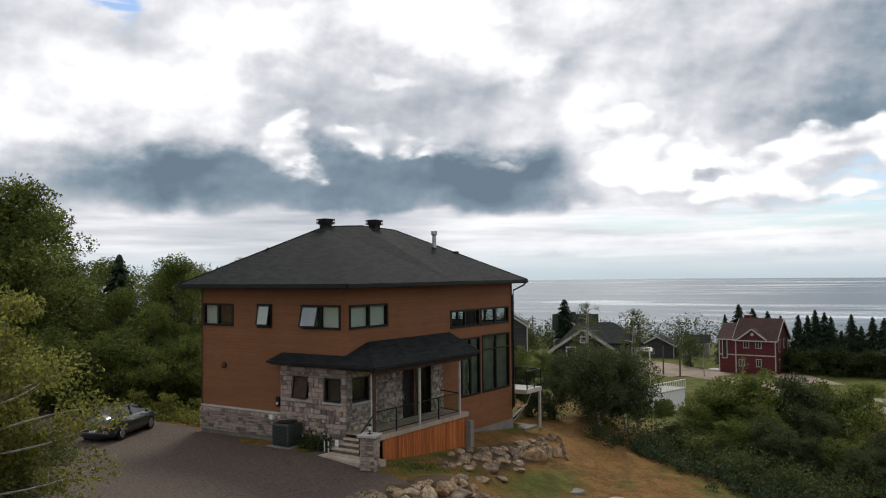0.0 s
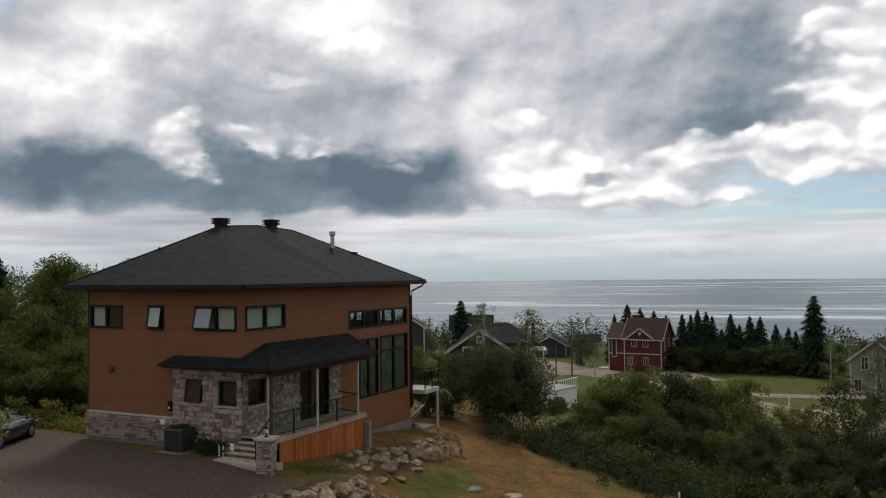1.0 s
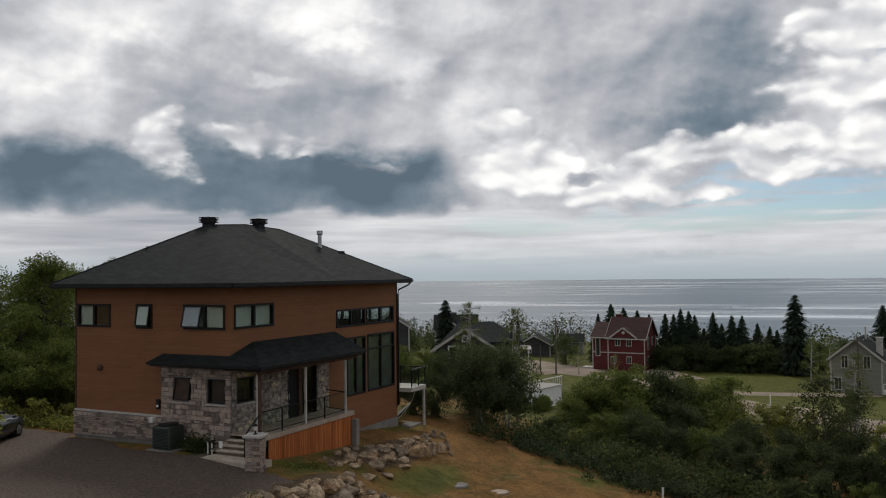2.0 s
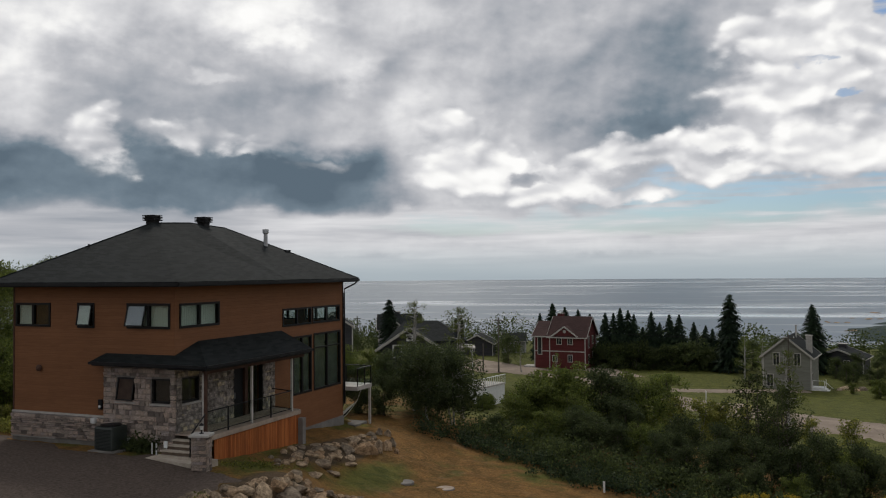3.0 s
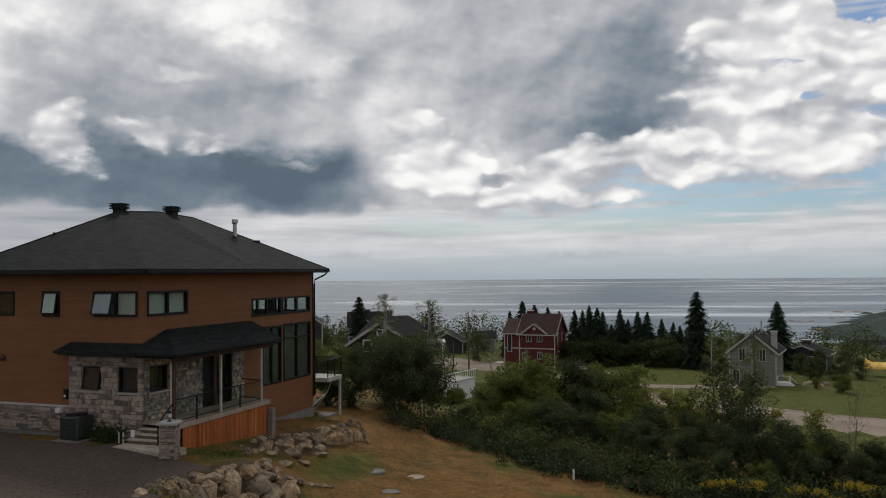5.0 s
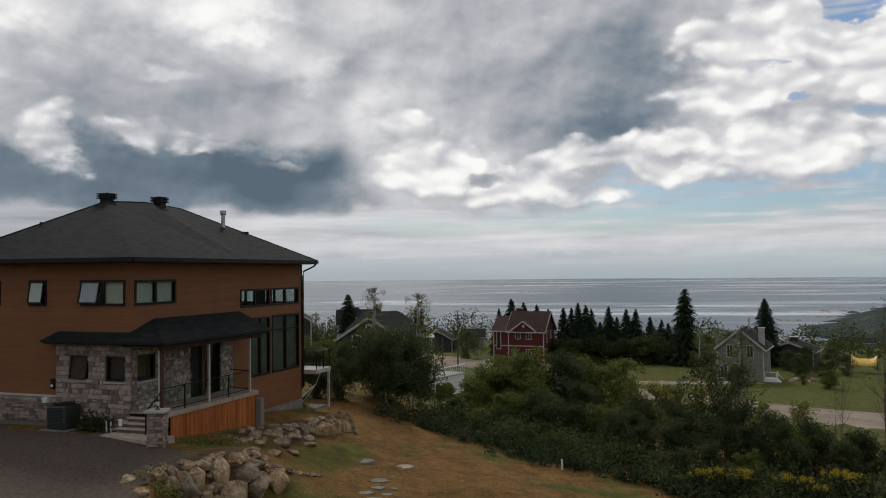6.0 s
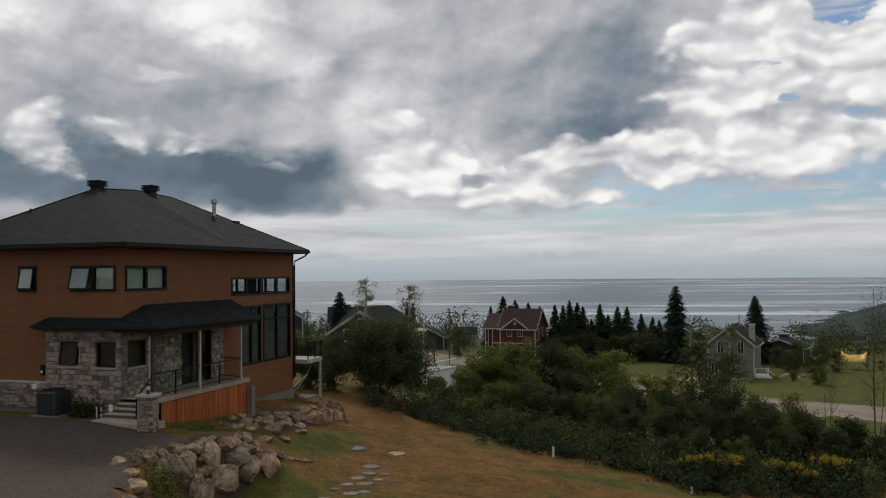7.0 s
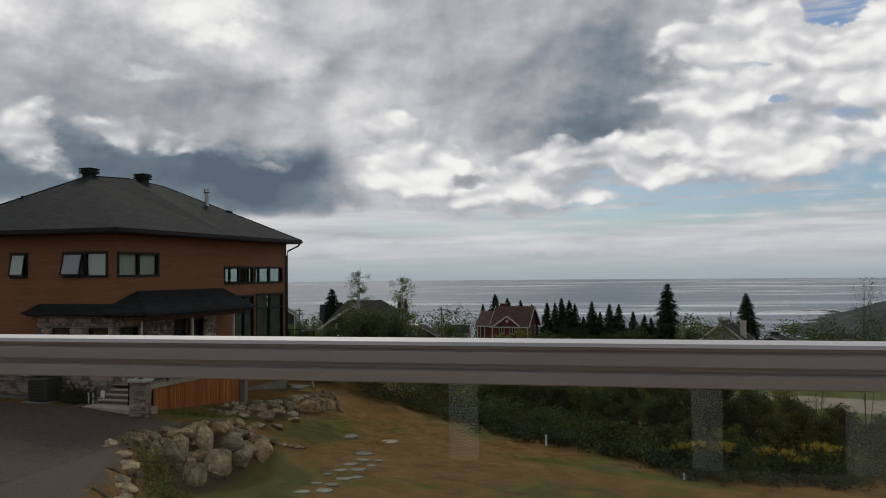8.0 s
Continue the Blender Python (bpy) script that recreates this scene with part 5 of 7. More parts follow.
for x, y, h in ((15.65, 12.9, 0.55), (22.4, 9.7, 0.3), (16.2, 70.5, 2.0)):
    s = thing("marker_stake", "thin white wooden marker stake in the grass", "stake", pose(x, y, gz(x, y)))
    part("stake_shaft", box(-0.05, 0.05, -0.03, 0.03, -0.1, h, 0.008), WHITE, s)


# ---------------------------------------------------------------- parked car


def car_body():
    """A saloon's shell: cross-sections along its length, joined."""
    sec = [(-2.28, 0.45, 0.62, 0.62), (-2.2, 0.30, 0.93, 0.80), (-1.75, 0.22, 1.0, 0.87), (-1.1, 0.20, 1.0, 0.9), (0.9, 0.20, 0.96, 0.9), (1.6, 0.22, 0.90, 0.87), (2.12, 0.30, 0.76, 0.78), (2.25, 0.42, 0.6, 0.6)]
    bm = bmesh.new()
    rings = []
    for x, z0, z1, hw in sec:
        mid = z0 + (z1 - z0) * 0.6
        rings.append([bm.verts.new(p) for p in ((x, -hw * 0.92, z0), (x, -hw, mid), (x, -hw * 0.9, z1), (x, hw * 0.9, z1), (x, hw, mid), (x, hw * 0.92, z0))])
    for p, q in zip(rings, rings[1:]):
        for k in range(6):
            bm.faces.new((p[k], p[(k + 1) % 6], q[(k + 1) % 6], q[k]))
    bm.faces.new(rings[0][::-1]), bm.faces.new(rings[-1])
    bmesh.ops.recalc_face_normals(bm, faces=bm.faces)
    bmesh.ops.subdivide_edges(bm, edges=bm.edges, cuts=1, use_grid_fill=True, smooth=0.35)
    return bm


def car_cabin(grow, z_top):
    sec = [(-1.75, 0.72), (-1.05, 0.60), (0.35, 0.60), (1.15, 0.74)]
    top = [0.97, z_top, z_top - 0.01, 0.95]
    bm = bmesh.new()
    rings = [[bm.verts.new(p) for p in ((x, -0.8 - grow, 0.93), (x + 0.0, -hw - grow, zt), (x, hw + grow, zt), (x, 0.8 + grow, 0.93))] for (x, hw), zt in zip(sec, top)]
    for p, q in zip(rings, rings[1:]):
        for k in range(4):
            bm.faces.new((p[k], p[(k + 1) % 4], q[(k + 1) % 4], q[k]))
    bm.faces.new(rings[0][::-1]), bm.faces.new(rings[-1])
    bmesh.ops.recalc_face_normals(bm, faces=bm.faces)
    bmesh.ops.bevel(bm, geom=list(bm.edges), offset=0.05, segments=2, affect="EDGES")
    return bm


car = thing("car", "dark blue four-door saloon car parked on the gravel", "car", pose(-11.57, -3.0, gz(-11.57, -3.0) + 0.04, 0, 0, 116))
part("body", car_body(), CARPAINT, car, shade=True)
part("cabin", car_cabin(0.0, 1.42), PANE, car, "dark glazed cabin")
part("roof_panel", box(-1.0, 0.32, -0.57, 0.57, 1.41, 1.45, 0.02), CARPAINT, car)
for s in (-1, 1):
    for x0, x1, z0, z1 in ((-1.72, -1.02, 0.95, 1.43), (-0.35, -0.3, 0.95, 1.43), (0.33, 1.12, 1.43, 0.95)):
        part("window_pillar", bar((x0, s * 0.80, z0), (x1, s * 0.61, z1), 0.05, 0.06), CARPAINT, car)
    part("mirror", box(0.75, 0.92, s * 0.88, s * 1.02, 0.95, 1.08, 0.03), CARPAINT, car)
    part("tail_lamp", box(-2.3, -2.0, s * 0.5, s * 0.8, 0.70, 0.86, 0.03), TAIL, car, "red tail lamp")
    part("headlight", box(1.95, 2.22, s * 0.45, s * 0.74, 0.58, 0.70, 0.03), LAMPGLASS, car)
    part("door_handle", box(-0.55, -0.38, s * 0.885, s * 0.91, 0.78, 0.81), GALV, car)
    for x in (-1.38, 1.38):
        wheel = part("wheel", tube([(x, s * 0.68, 0.32), (x, s * 0.90, 0.32)], 0.32, 24), RUBBER, car)
        part("rim", tube([(x, s * 0.895, 0.32), (x, s * 0.915, 0.32)], [0.22, 0.20], 20), RIM, wheel, "alloy rim")
        for k in range(5):
            q = k * math.tau / 5
            part("spoke", bar((x, s * 0.918, 0.32), (x + 0.2 * math.cos(q), s * 0.918, 0.32 + 0.2 * math.sin(q)), 0.03, 0.05), RIM, wheel)
part("bumper", box(-2.33, -2.1, -0.74, 0.74, 0.34, 0.52, 0.05), CARPAINT, car)
part("plate", box(-2.345, -2.32, -0.18, 0.18, 0.52, 0.62), WHITE, car)
part("bumper", box(2.08, 2.3, -0.7, 0.7, 0.30, 0.48, 0.05), CARPAINT, car)

# ---------------------------------------------------------------- plants


def leaf_mesh(name, centres, radii, count, size, material, seed, shell=0.45, droop=0.0, slim=0.6):
    """Many small leaves in clumps: each a bent pair of faces."""
    rng = np.random.default_rng(seed)
    centres, radii = np.asarray(centres, float), np.asarray(radii, float)
    k = rng.integers(0, len(centres), count)
    d = rng.normal(size=(count, 3))
    d /= np.linalg.norm(d, axis=1, keepdims=True)
    r = rng.uniform(shell, 1.0, (count, 1)) ** 0.7
    p = centres[k] + d * r * (radii[k] if radii.ndim > 1 else radii[k][:, None])
    a = rng.normal(size=(count, 3))
    a[:, 2] -= droop
    a /= np.linalg.norm(a, axis=1, keepdims=True)
    b = np.cross(a, rng.normal(size=(count, 3)))
    b /= np.linalg.norm(b, axis=1, keepdims=True) + 1e-9
    s = size * rng.uniform(0.6, 1.3, (count, 1))
    tip, side = a * s, b * s * slim * 0.5
    up = np.cross(a, b) * s * 0.18
    v = np.stack([p, p + tip * 0.5 + side + up, p + tip, p + tip * 0.5 - side + up], 1).reshape(-1, 3)
    q = np.arange(count)[:, None] * 4
    mesh = bpy.data.meshes.new(name)
    mesh.from_pydata(v.tolist(), [], (q + np.array([[0, 1, 2, 3]])).tolist())
    mesh.materials.append(material)
    return mesh


def limb(bm, rnd, base, tip, r0, bend=0.15, sides=6):
    base, tip = Vector(base), Vector(tip)
    pts, n = [], 6
    off = Vector((rnd.uniform(-1, 1), rnd.uniform(-1, 1), rnd.uniform(-0.2, 0.5))) * (tip - base).length * bend
    for i in range(n + 1):
        t = i / n
        pts.append(base.lerp(tip, t) + off * math.sin(math.pi * t))
    tube(pts, [max(r0 * (1 - t / n) ** 0.8, 0.006) for t in range(n + 1)], sides, bm)
    return pts


def make_tree(name, label, category, height, spread, bark, leaf, seed, clumps=26, leaves=3600, size=0.2, bare=0.25, stems=1, group="", flat=0.8, clump_r=0.26, gap=0.45, rise=(0.05, 0.55), thick=1.0):
    """A broad-leaved tree or shrub: tapered stems, limbs, and a crown of leaf clumps with gaps."""
    rnd = random.Random(seed)
    tree = thing(name, label, category, None, group)
    bm = bmesh.new()
    centres, radii = [], []
    for s in range(stems):
        lean = Vector((rnd.uniform(-1, 1), rnd.uniform(-1, 1), 0)) * spread * (0.45 if stems > 1 else 0.12)
        foot = lean * 0.12
        top = Vector((lean.x, lean.y, height * rnd.uniform(0.86, 1.0)))
        spine = limb(bm, rnd, (foot.x, foot.y, -0.3), top, 0.022 * thick * height / stems ** 0.4, 0.05, 7)
        for c in range(clumps // stems):
            t = bare + (1 - bare) * ((c + rnd.random()) / (clumps / stems))
            i = min(int(t * 6), 5)
            start = spine[i].lerp(spine[i + 1], t * 6 - i)
            q = rnd.uniform(0, math.tau)
            reach = spread * rnd.uniform(0.35, 1.0) * math.sin(math.pi * min(0.97, 0.18 + 0.78 * (t - bare) / (1 - bare))) ** 0.8
            end = start + Vector((math.cos(q) * reach, math.sin(q) * reach, reach * rnd.uniform(*rise)))
            if end.z > height:
                end.z = height * rnd.uniform(0.93, 1.0)
            limb(bm, rnd, start, end, 0.0045 * thick * height, 0.16, 5)
            r = spread * clump_r * rnd.uniform(0.7, 1.3)
            centres.append(end), radii.append((r * 1.15, r * 1.15, r * flat))
            if rnd.random() < 0.6:
                centres.append(start.lerp(end, 0.6)), radii.append((r * 0.8, r * 0.8, r * flat * 0.8))
    part("trunk", bm, bark, tree, shade=True)
    share("crown", leaf_mesh("crown", centres, radii, leaves, size, leaf, seed, gap), tree)
    return tree


def make_spruce(height, wide, seed, label="tall dark green spruce with drooping branches", count=2200, taper=0.72):
    rnd = random.Random(seed)
    rng = np.random.default_rng(seed)
    tree = thing("spruce", label, "tree")
    part("trunk", tube([(0, 0, -0.3), (0, 0, height * 0.5), (0, 0, height * 0.98)], [height * 0.016, height * 0.01, 0.02], 7), BARK, tree)
    verts, faces = [], []
    rows = int(height * 2.4)
    for i in range(rows):
        t = (i + rnd.random() * 0.5) / rows
        z = height * (0.08 + 0.9 * t)
        reach = wide * (1 - t) ** taper * rnd.uniform(0.8, 1.2) + 0.12
        for j in range(int(17 + 14 * (1 - t))):
            q = rnd.uniform(0, math.tau)
            rr = reach * rnd.uniform(0.7, 1.12)
            zz = z + rnd.uniform(-0.5, 0.5) * height / rows
            c, s = math.cos(q), math.sin(q)
            n = max(2, int(rr / 0.45))
            for m in range(n):
                f0, f1 = m / n, (m + 1.25) / n
                w0 = 0.13 + 0.2 * (1 - f0) * min(1, rr / 1.6)
                sag0, sag1 = -0.32 * rr * f0 ** 1.5 + 0.1, -0.32 * rr * f1 ** 1.5 + 0.1 + rnd.uniform(-0.08, 0.08)
                k = len(verts)
                verts += [(c * rr * f0 - s * w0, s * rr * f0 + c * w0, zz + sag0 - 0.14 * rnd.random()), (c * rr * f1 - s * w0 * 0.5, s * rr * f1 + c * w0 * 0.5, zz + sag1 - 0.1),
                          (c * rr * f1 + s * w0 * 0.5, s * rr * f1 - c * w0 * 0.5, zz + sag1 - 0.1), (c * rr * f0 + s * w0, s * rr * f0 - c * w0, zz + sag0 - 0.14 * rnd.random()),
                          (c * rr * f0, s * rr * f0, zz + sag0), (c * rr * f1, s * rr * f1, zz + sag1 - 0.22)]
                faces += [(k, k + 1, k + 5, k + 4), (k + 4, k + 5, k + 2, k + 3)]
    mesh = bpy.data.meshes.new("crown")
    mesh.from_pydata(verts, [], faces)
    mesh.materials.append(NEEDLE)
    share("crown", mesh, tree)
    return tree


def plant(proto, spots, group, seed, own_size, first=True, label=""):
    """Sets the prototype at the first spot (x, y, height) and copies at the others."""
    rnd_ = random.Random(seed)
    for k, (x, y, h) in enumerate(spots):
        s = h / own_size
        m = Matrix.LocRotScale((x, y, gz(x, y) - 0.05), Euler((0, 0, rnd_.uniform(0, 6.28))), (s * rnd_.uniform(0.9, 1.12), s * rnd_.uniform(0.9, 1.12), s))
        if k == 0:
            proto.matrix_basis = m
            proto["group"] = group
        else:
            copy_thing(proto, Matrix.LocRotScale(m.translation, m.to_quaternion(), Vector((m.to_scale().x / proto.scale.x, m.to_scale().y / proto.scale.y, m.to_scale().z / proto.scale.z))))


G_LEFT, G_MID, G_ROW, G_FAR = "trees behind the driveway", "bushes below the lawn", "spruces beside the field", "trees on the far slope"
# wood behind the car
plant(make_tree("tree", "tall leafy green poplar at the wood's edge", "tree", 10, 3.2, BARK, LEAF, 1, 60, 22000, 0.16, 0.18), [(-25.1, -0.4, 13.2), (-27.5, 2.8, 12.0), (-25.9, -4.2, 13.5), (-33, 3, 12.5)], G_LEFT, 1, 10)
plant(make_tree("tree", "leafy green broad-leaved tree at the wood's edge", "tree", 10, 3.0, BARK, LEAF, 2, 48, 18000, 0.15, 0.1), [(-22.5, 8.5, 10.6), (-24.6, 12, 10.2), (-20.3, 5.6, 7.0), (-22.8, 5.2, 8.0), (-30, 15, 10.5), (-35, 12, 11), (-38.5, 30.7, 12.6), (-36.5, 27.0, 11.8), (-33, 22, 10.5)], G_LEFT, 2, 10)
plant(make_tree("tree", "thin half-bare tree among the wood", "tree", 10, 2.6, PALEBARK, LEAF, 3, 30, 3600, 0.13, 0.3), [(-29.5, 5.5, 10.8), (-31.5, 9.0, 9.6)], G_LEFT, 3, 10)
plant(make_spruce(10, 2.0, 4), [(-26.6, 7.6, 10.0), (-24.6, 10.0, 8.4)], G_LEFT, 4, 10)
plant(make_tree("bush", "dense green undergrowth bush by the wood", "bush", 4, 2.6, BARK, LEAF, 5, 34, 13000, 0.14, 0.02, 4), [(-17.5, 3.6, 3.6), (-20.0, 1.6, 4.4), (-22.0, -1.5, 4.2), (-17.0, 6.6, 4.2), (-14.2, 6.4, 3.4), (-20.5, 8.2, 5.0), (-23.5, 3.0, 5.2), (-12.5, 9.0, 4.2), (-16.2, 10, 5), (-21, -4, 3.6)], G_LEFT, 5, 4)
plant(make_tree("bush", "pale green young bush by the drive", "bush", 2, 1.0, BARK, LEAFPALE, 6, 18, 2200, 0.16, 0.02, 4), [(-14.6, 2.2, 1.6), (-12.9, 2.6, 1.3), (-11.4, 3.0, 1.2), (-16.2, 1.4, 1.7)], G_LEFT, 6, 2)
plant(make_tree("tree", "pale-barked tree with sparse yellowing leaves close by", "tree", 8, 2.9, PALEBARK, LEAFPALE, 7, 100, 40000, 0.125, 0.06, 3, clump_r=0.24), [(2.7, -16.9, 7.4), (1.6, -17.8, 7.0)], G_LEFT, 7, 8)
plant(make_tree("tree", "pale-barked leafy young tree close by", "tree", 6, 2.2, PALEBARK, LEAF, 17, 60, 20000, 0.10, 0.03, 3, clump_r=0.25), [(1.7, -15.4, 3.8), (1.1, -18.4, 6.2)], G_LEFT, 17, 6)

# below the lawn
plant(make_tree("tree", "dense dark green broad tree below the lawn", "tree", 6.6, 2.9, PALEBARK, LEAFDEEP, 8, 60, 15000, 0.19, 0.2, 2, clump_r=0.3), [(2.6, 21.6, 4.9), (0.7, 23.4, 4.5), (3.4, 24.2, 5.5)], G_MID, 8, 6.6)
plant(make_tree("tree", "slender tree with sparse top twigs", "tree", 10, 1.4, PALEBARK, LEAF, 9, 44, 3200, 0.11, 0.3, 3, clump_r=0.26), [(-0.8, 27.0, 8.7), (2.2, 29.2, 9.8), (24.4, 33.2, 8.8)], G_MID, 9, 10)
plant(make_tree("bush", "tall dark green bush in the thicket", "bush", 5, 2.2, BARK, LEAFDEEP, 10, 44, 9000, 0.18, 0.05, 4, clump_r=0.3),
      [(12.8, 27.2, 4.9), (13.6, 20.4, 2.5), (18.4, 19.6, 2.3), (25.8, 20.5, 3.1), (22.8, 15.9, 2.0), (28.9, 17.0, 2.4), (31.4, 18.6, 1.9), (34.5, 21, 2.2), (20.9, 18.4, 2.4), (-9, 40, 3.4), (7.6, 20.6, 1.6), (-1.5, 19.6, 3.0), (0.2, 19.8, 2.6), (-3.6, 19.2, 3.4), (26.6, 17.2, 2.3), (17.2, 27.5, 2.0), (21.4, 14.4, 1.6), (22.6, 18.2, 2.9), (24.6, 17.4, 2.9), (24.2, 21.0, 3.2), (27.6, 18.8, 3.0), (29.8, 17.8, 2.8), (31.6, 16.8, 2.6), (19.2, 17.2, 2.1), (17.4, 18.8, 2.3), (15.2, 19.4, 2.3), (12.4, 21.4, 2.6), (20.6, 21.4, 2.8), (18.4, 23.4, 2.8), (14.6, 23.6, 3.2)], G_MID, 10, 5)
plant(make_tree("bush", "leafy green bush in the thicket", "bush", 5, 2.3, BARK, LEAF, 11, 44, 9000, 0.18, 0.04, 5, clump_r=0.3),
      [(9.3, 26.9, 4.3), (8.3, 26.2, 4.0), (10.4, 28.2, 5.1), (14.6, 29.5, 5.0), (7.9, 23.8, 2.6), (10.9, 20.6, 2.4), (16.2, 20.4, 2.4), (21.2, 26.2, 1.8), (24.6, 15.8, 1.9), (27.4, 19.4, 2.8), (30.2, 22, 2.0), (33.2, 16.6, 1.7), (-13, 45, 3.6), (-6.5, 47, 3.2), (16.8, 24.5, 2.0), (36, 26, 2.2), (11.6, 24.2, 3.2), (-18, 48, 4), (-1.6, 46.5, 1.6), (-2.4, 48.2, 1.5), (38.0, 111.7, 3.0), (34.5, 116.5, 1.8), (-1.0, 43.0, 1.6)], G_MID, 11, 5)
plant(make_tree("bush", "pale green willow bush with open twigs", "bush", 4, 1.8, PALEBARK, LEAFPALE, 12, 30, 2600, 0.19, 0.1, 5),
      [(18.6, 31.2, 3.6), (20.1, 32.5, 3.6), (16.8, 33.0, 3.4), (19.4, 36.5, 3.2), (23.4, 38.0, 3.0), (26.0, 36.0, 2.8), (28.6, 37.0, 2.8), (15.0, 36.0, 3.2), (26.6, 23.6, 2.4), (9.6, 19.0, 1.5), (21.5, 34, 3.4)], G_MID, 12, 4)
plant(make_tree("tree", "small young tree with a thin trunk", "tree", 5, 1.7, BARK, LEAF, 13, 26, 3600, 0.18, 0.35), [(16.2, 34.5, 5.0)], G_MID, 13, 5)
plant(make_tree("tree", "wispy tree with fine upright twigs", "tree", 6.4, 1.5, BARK, LEAFDARK, 14, 50, 3000, 0.14, 0.06, 5, rise=(0.4, 1.4), thick=0.7), [(22.8, 20.4, 6.3), (24.2, 19.8, 5.9), (23.4, 22.4, 5.2)], G_MID, 14, 6.4)
plant(make_tree("tree", "bare tree with a spray of thin grey branches", "tree", 10, 1.5, BARK, LEAFDARK, 15, 80, 260, 0.12, 0.25, 4, rise=(0.9, 2.2), thick=0.24), [(32.6, 28.2, 10.2), (29.3, 20.4, 5.4)], G_MID, 15, 10)

# far slope
SPRUCE_A = make_spruce(12, 2.5, 31)
plant(SPRUCE_A, [(-9.3, 145.7, 11.6), (-6.4, 146.8, 12.6), (-3.8, 147.8, 11.4), (-0.4, 149.2, 12.0), (3.1, 150.5, 11.4), (7.8, 152.3, 9.8), (11.4, 153.7, 8.4), (-23.4, 157.1, 13.4), (-18.0, 159.2, 12.0)], G_ROW, 31, 12)
plant(make_spruce(12, 2.8, 32), [(-7.7, 146.3, 11.4), (-4.9, 147.4, 12.0), (-2.1, 148.5, 8.6), (1.2, 149.7, 9.6), (5.0, 151.2, 11.2), (10.1, 153.2, 9.0), (-20.8, 158.1, 12.4), (-14.5, 155.2, 11.0), (13.6, 150.0, 9.0), (-26.2, 156.7, 11.0)], G_ROW, 32, 12)
plant(make_spruce(16, 3.2, 33, "very tall broad dark spruce", 3000, 0.5), [(15.3, 144.4, 15.6), (-46.0, 118.5, 12.6)], G_ROW, 33, 16)
plant(make_spruce(15, 4.0, 36, "broad dark spruce with open tiers"), [(30.2, 148.0, 13.6)], G_ROW, 36, 15)
plant(make_tree("bush", "dark thicket bush at the spruces' foot", "bush", 5, 3.4, BARK, LEAFDARK, 37, 30, 3000, 0.4, 0.02, 4, clump_r=0.34),
      [(-10 + 3.4 * k, 142.5 + 1.3 * k - 0.09 * k * k, 4.2 + 0.6 * (k % 3)) for k in range(8)], G_ROW, 37, 5)
rnd = random.Random(40)
plant(make_tree("tree", "round dark green tree on the slope", "tree", 7, 3.0, BARK, LEAFDARK, 34, 34, 7600, 0.2, 0.08, clump_r=0.32),
      [(-7, 152, 6), (-2, 153, 7), (4, 155, 6.6), (9, 157, 6.4), (14, 156, 7), (19, 150, 6), (24, 158, 6), (33.5, 139.5, 3.8), (37, 141, 4.6), (41.5, 140, 4.4), (49.5, 146, 1.8), (51, 139, 1.8), (36, 134, 3.6), (40, 135, 3.8), (34.6, 131, 3.4), (43.2, 133, 3.6), (38.2, 130, 2.8), (-46.5, 98, 4.6), (-49.5, 97, 4.8), (-53, 98, 4.4), (-60, 128, 9), (-56, 120, 8), (-66, 132, 9), (-72, 128, 8), (56, 141, 1.8), (62, 139, 1.8), (-30, 145, 6), (-58, 105, 7), (-62, 96, 7)], G_FAR, 34, 7)
plant(make_tree("tree", "thin pale green tree on the slope", "tree", 8, 2.4, PALEBARK, LEAF, 35, 30, 3400, 0.12, 0.25), [(-22.0, 127, 5.4), (18.2, 133, 8), (21.5, 136, 8), (-15.5, 128, 4)], G_FAR, 35, 8)
rng = np.random.default_rng(77)


def far_woods(name, label, x0, x1, y0, y1, count, height, material, seed, leaf=1.1):
    """Woodland too far to count: clumps of foliage over the slope."""
    g_ = np.random.default_rng(seed)
    xs, ys = g_.uniform(x0, x1, count), g_.uniform(y0, y1, count)
    hs = height * g_.uniform(0.5, 1.15, count)
    zs = np.array([gz(x, y) for x, y in zip(xs, ys)]) + hs * 0.5
    mesh = leaf_mesh(name, np.stack([xs, ys, zs], 1), np.stack([hs * 0.42, hs * 0.42, hs * 0.5], 1), count * 170, leaf, material, seed, 0.5)
    return tagged(share(name, mesh), label, "woodland", kind="stuff")


far_woods("far_woods", "dark mixed woodland beyond the lower houses", -190, -30, 165, 230, 130, 10, LEAFDARK, 5, 0.6)
far_woods("far_woods", "green mixed woodland sloping towards the shore", 44, 220, 175, 420, 300, 2.4, LEAF, 6, 0.45)
far_woods("far_woods", "dark hedge of trees behind the spruces", -25, 60, 170, 200, 60, 8, LEAFDARK, 7, 0.6)

# the headland across the bay
hx, hy = np.arange(40, 1500, 12), np.arange(520, 1300, 12)


def head_z(x, y):
    begin = 95 + 0.25 * (y - 700)
    climb = np.clip(x - begin, 0, 420)
    across = smooth(550, 640, y) * (1 - smooth(900, 1250, y))
    rough = 1.6 * np.sin(x * 0.11 + 1.3 * np.sin(y * 0.05)) * np.sin(y * 0.07)
    return -50 + across * (4.4 * smooth(begin - 60, begin, x) + 0.31 * climb - 0.00028 * climb * climb + rough * smooth(0, 60, climb))


headland = tagged(sheet("headland", hx, hy, head_z, HILLWOOD, 0.8), "wooded headland sloping into the sea", "headland", kind="structure")

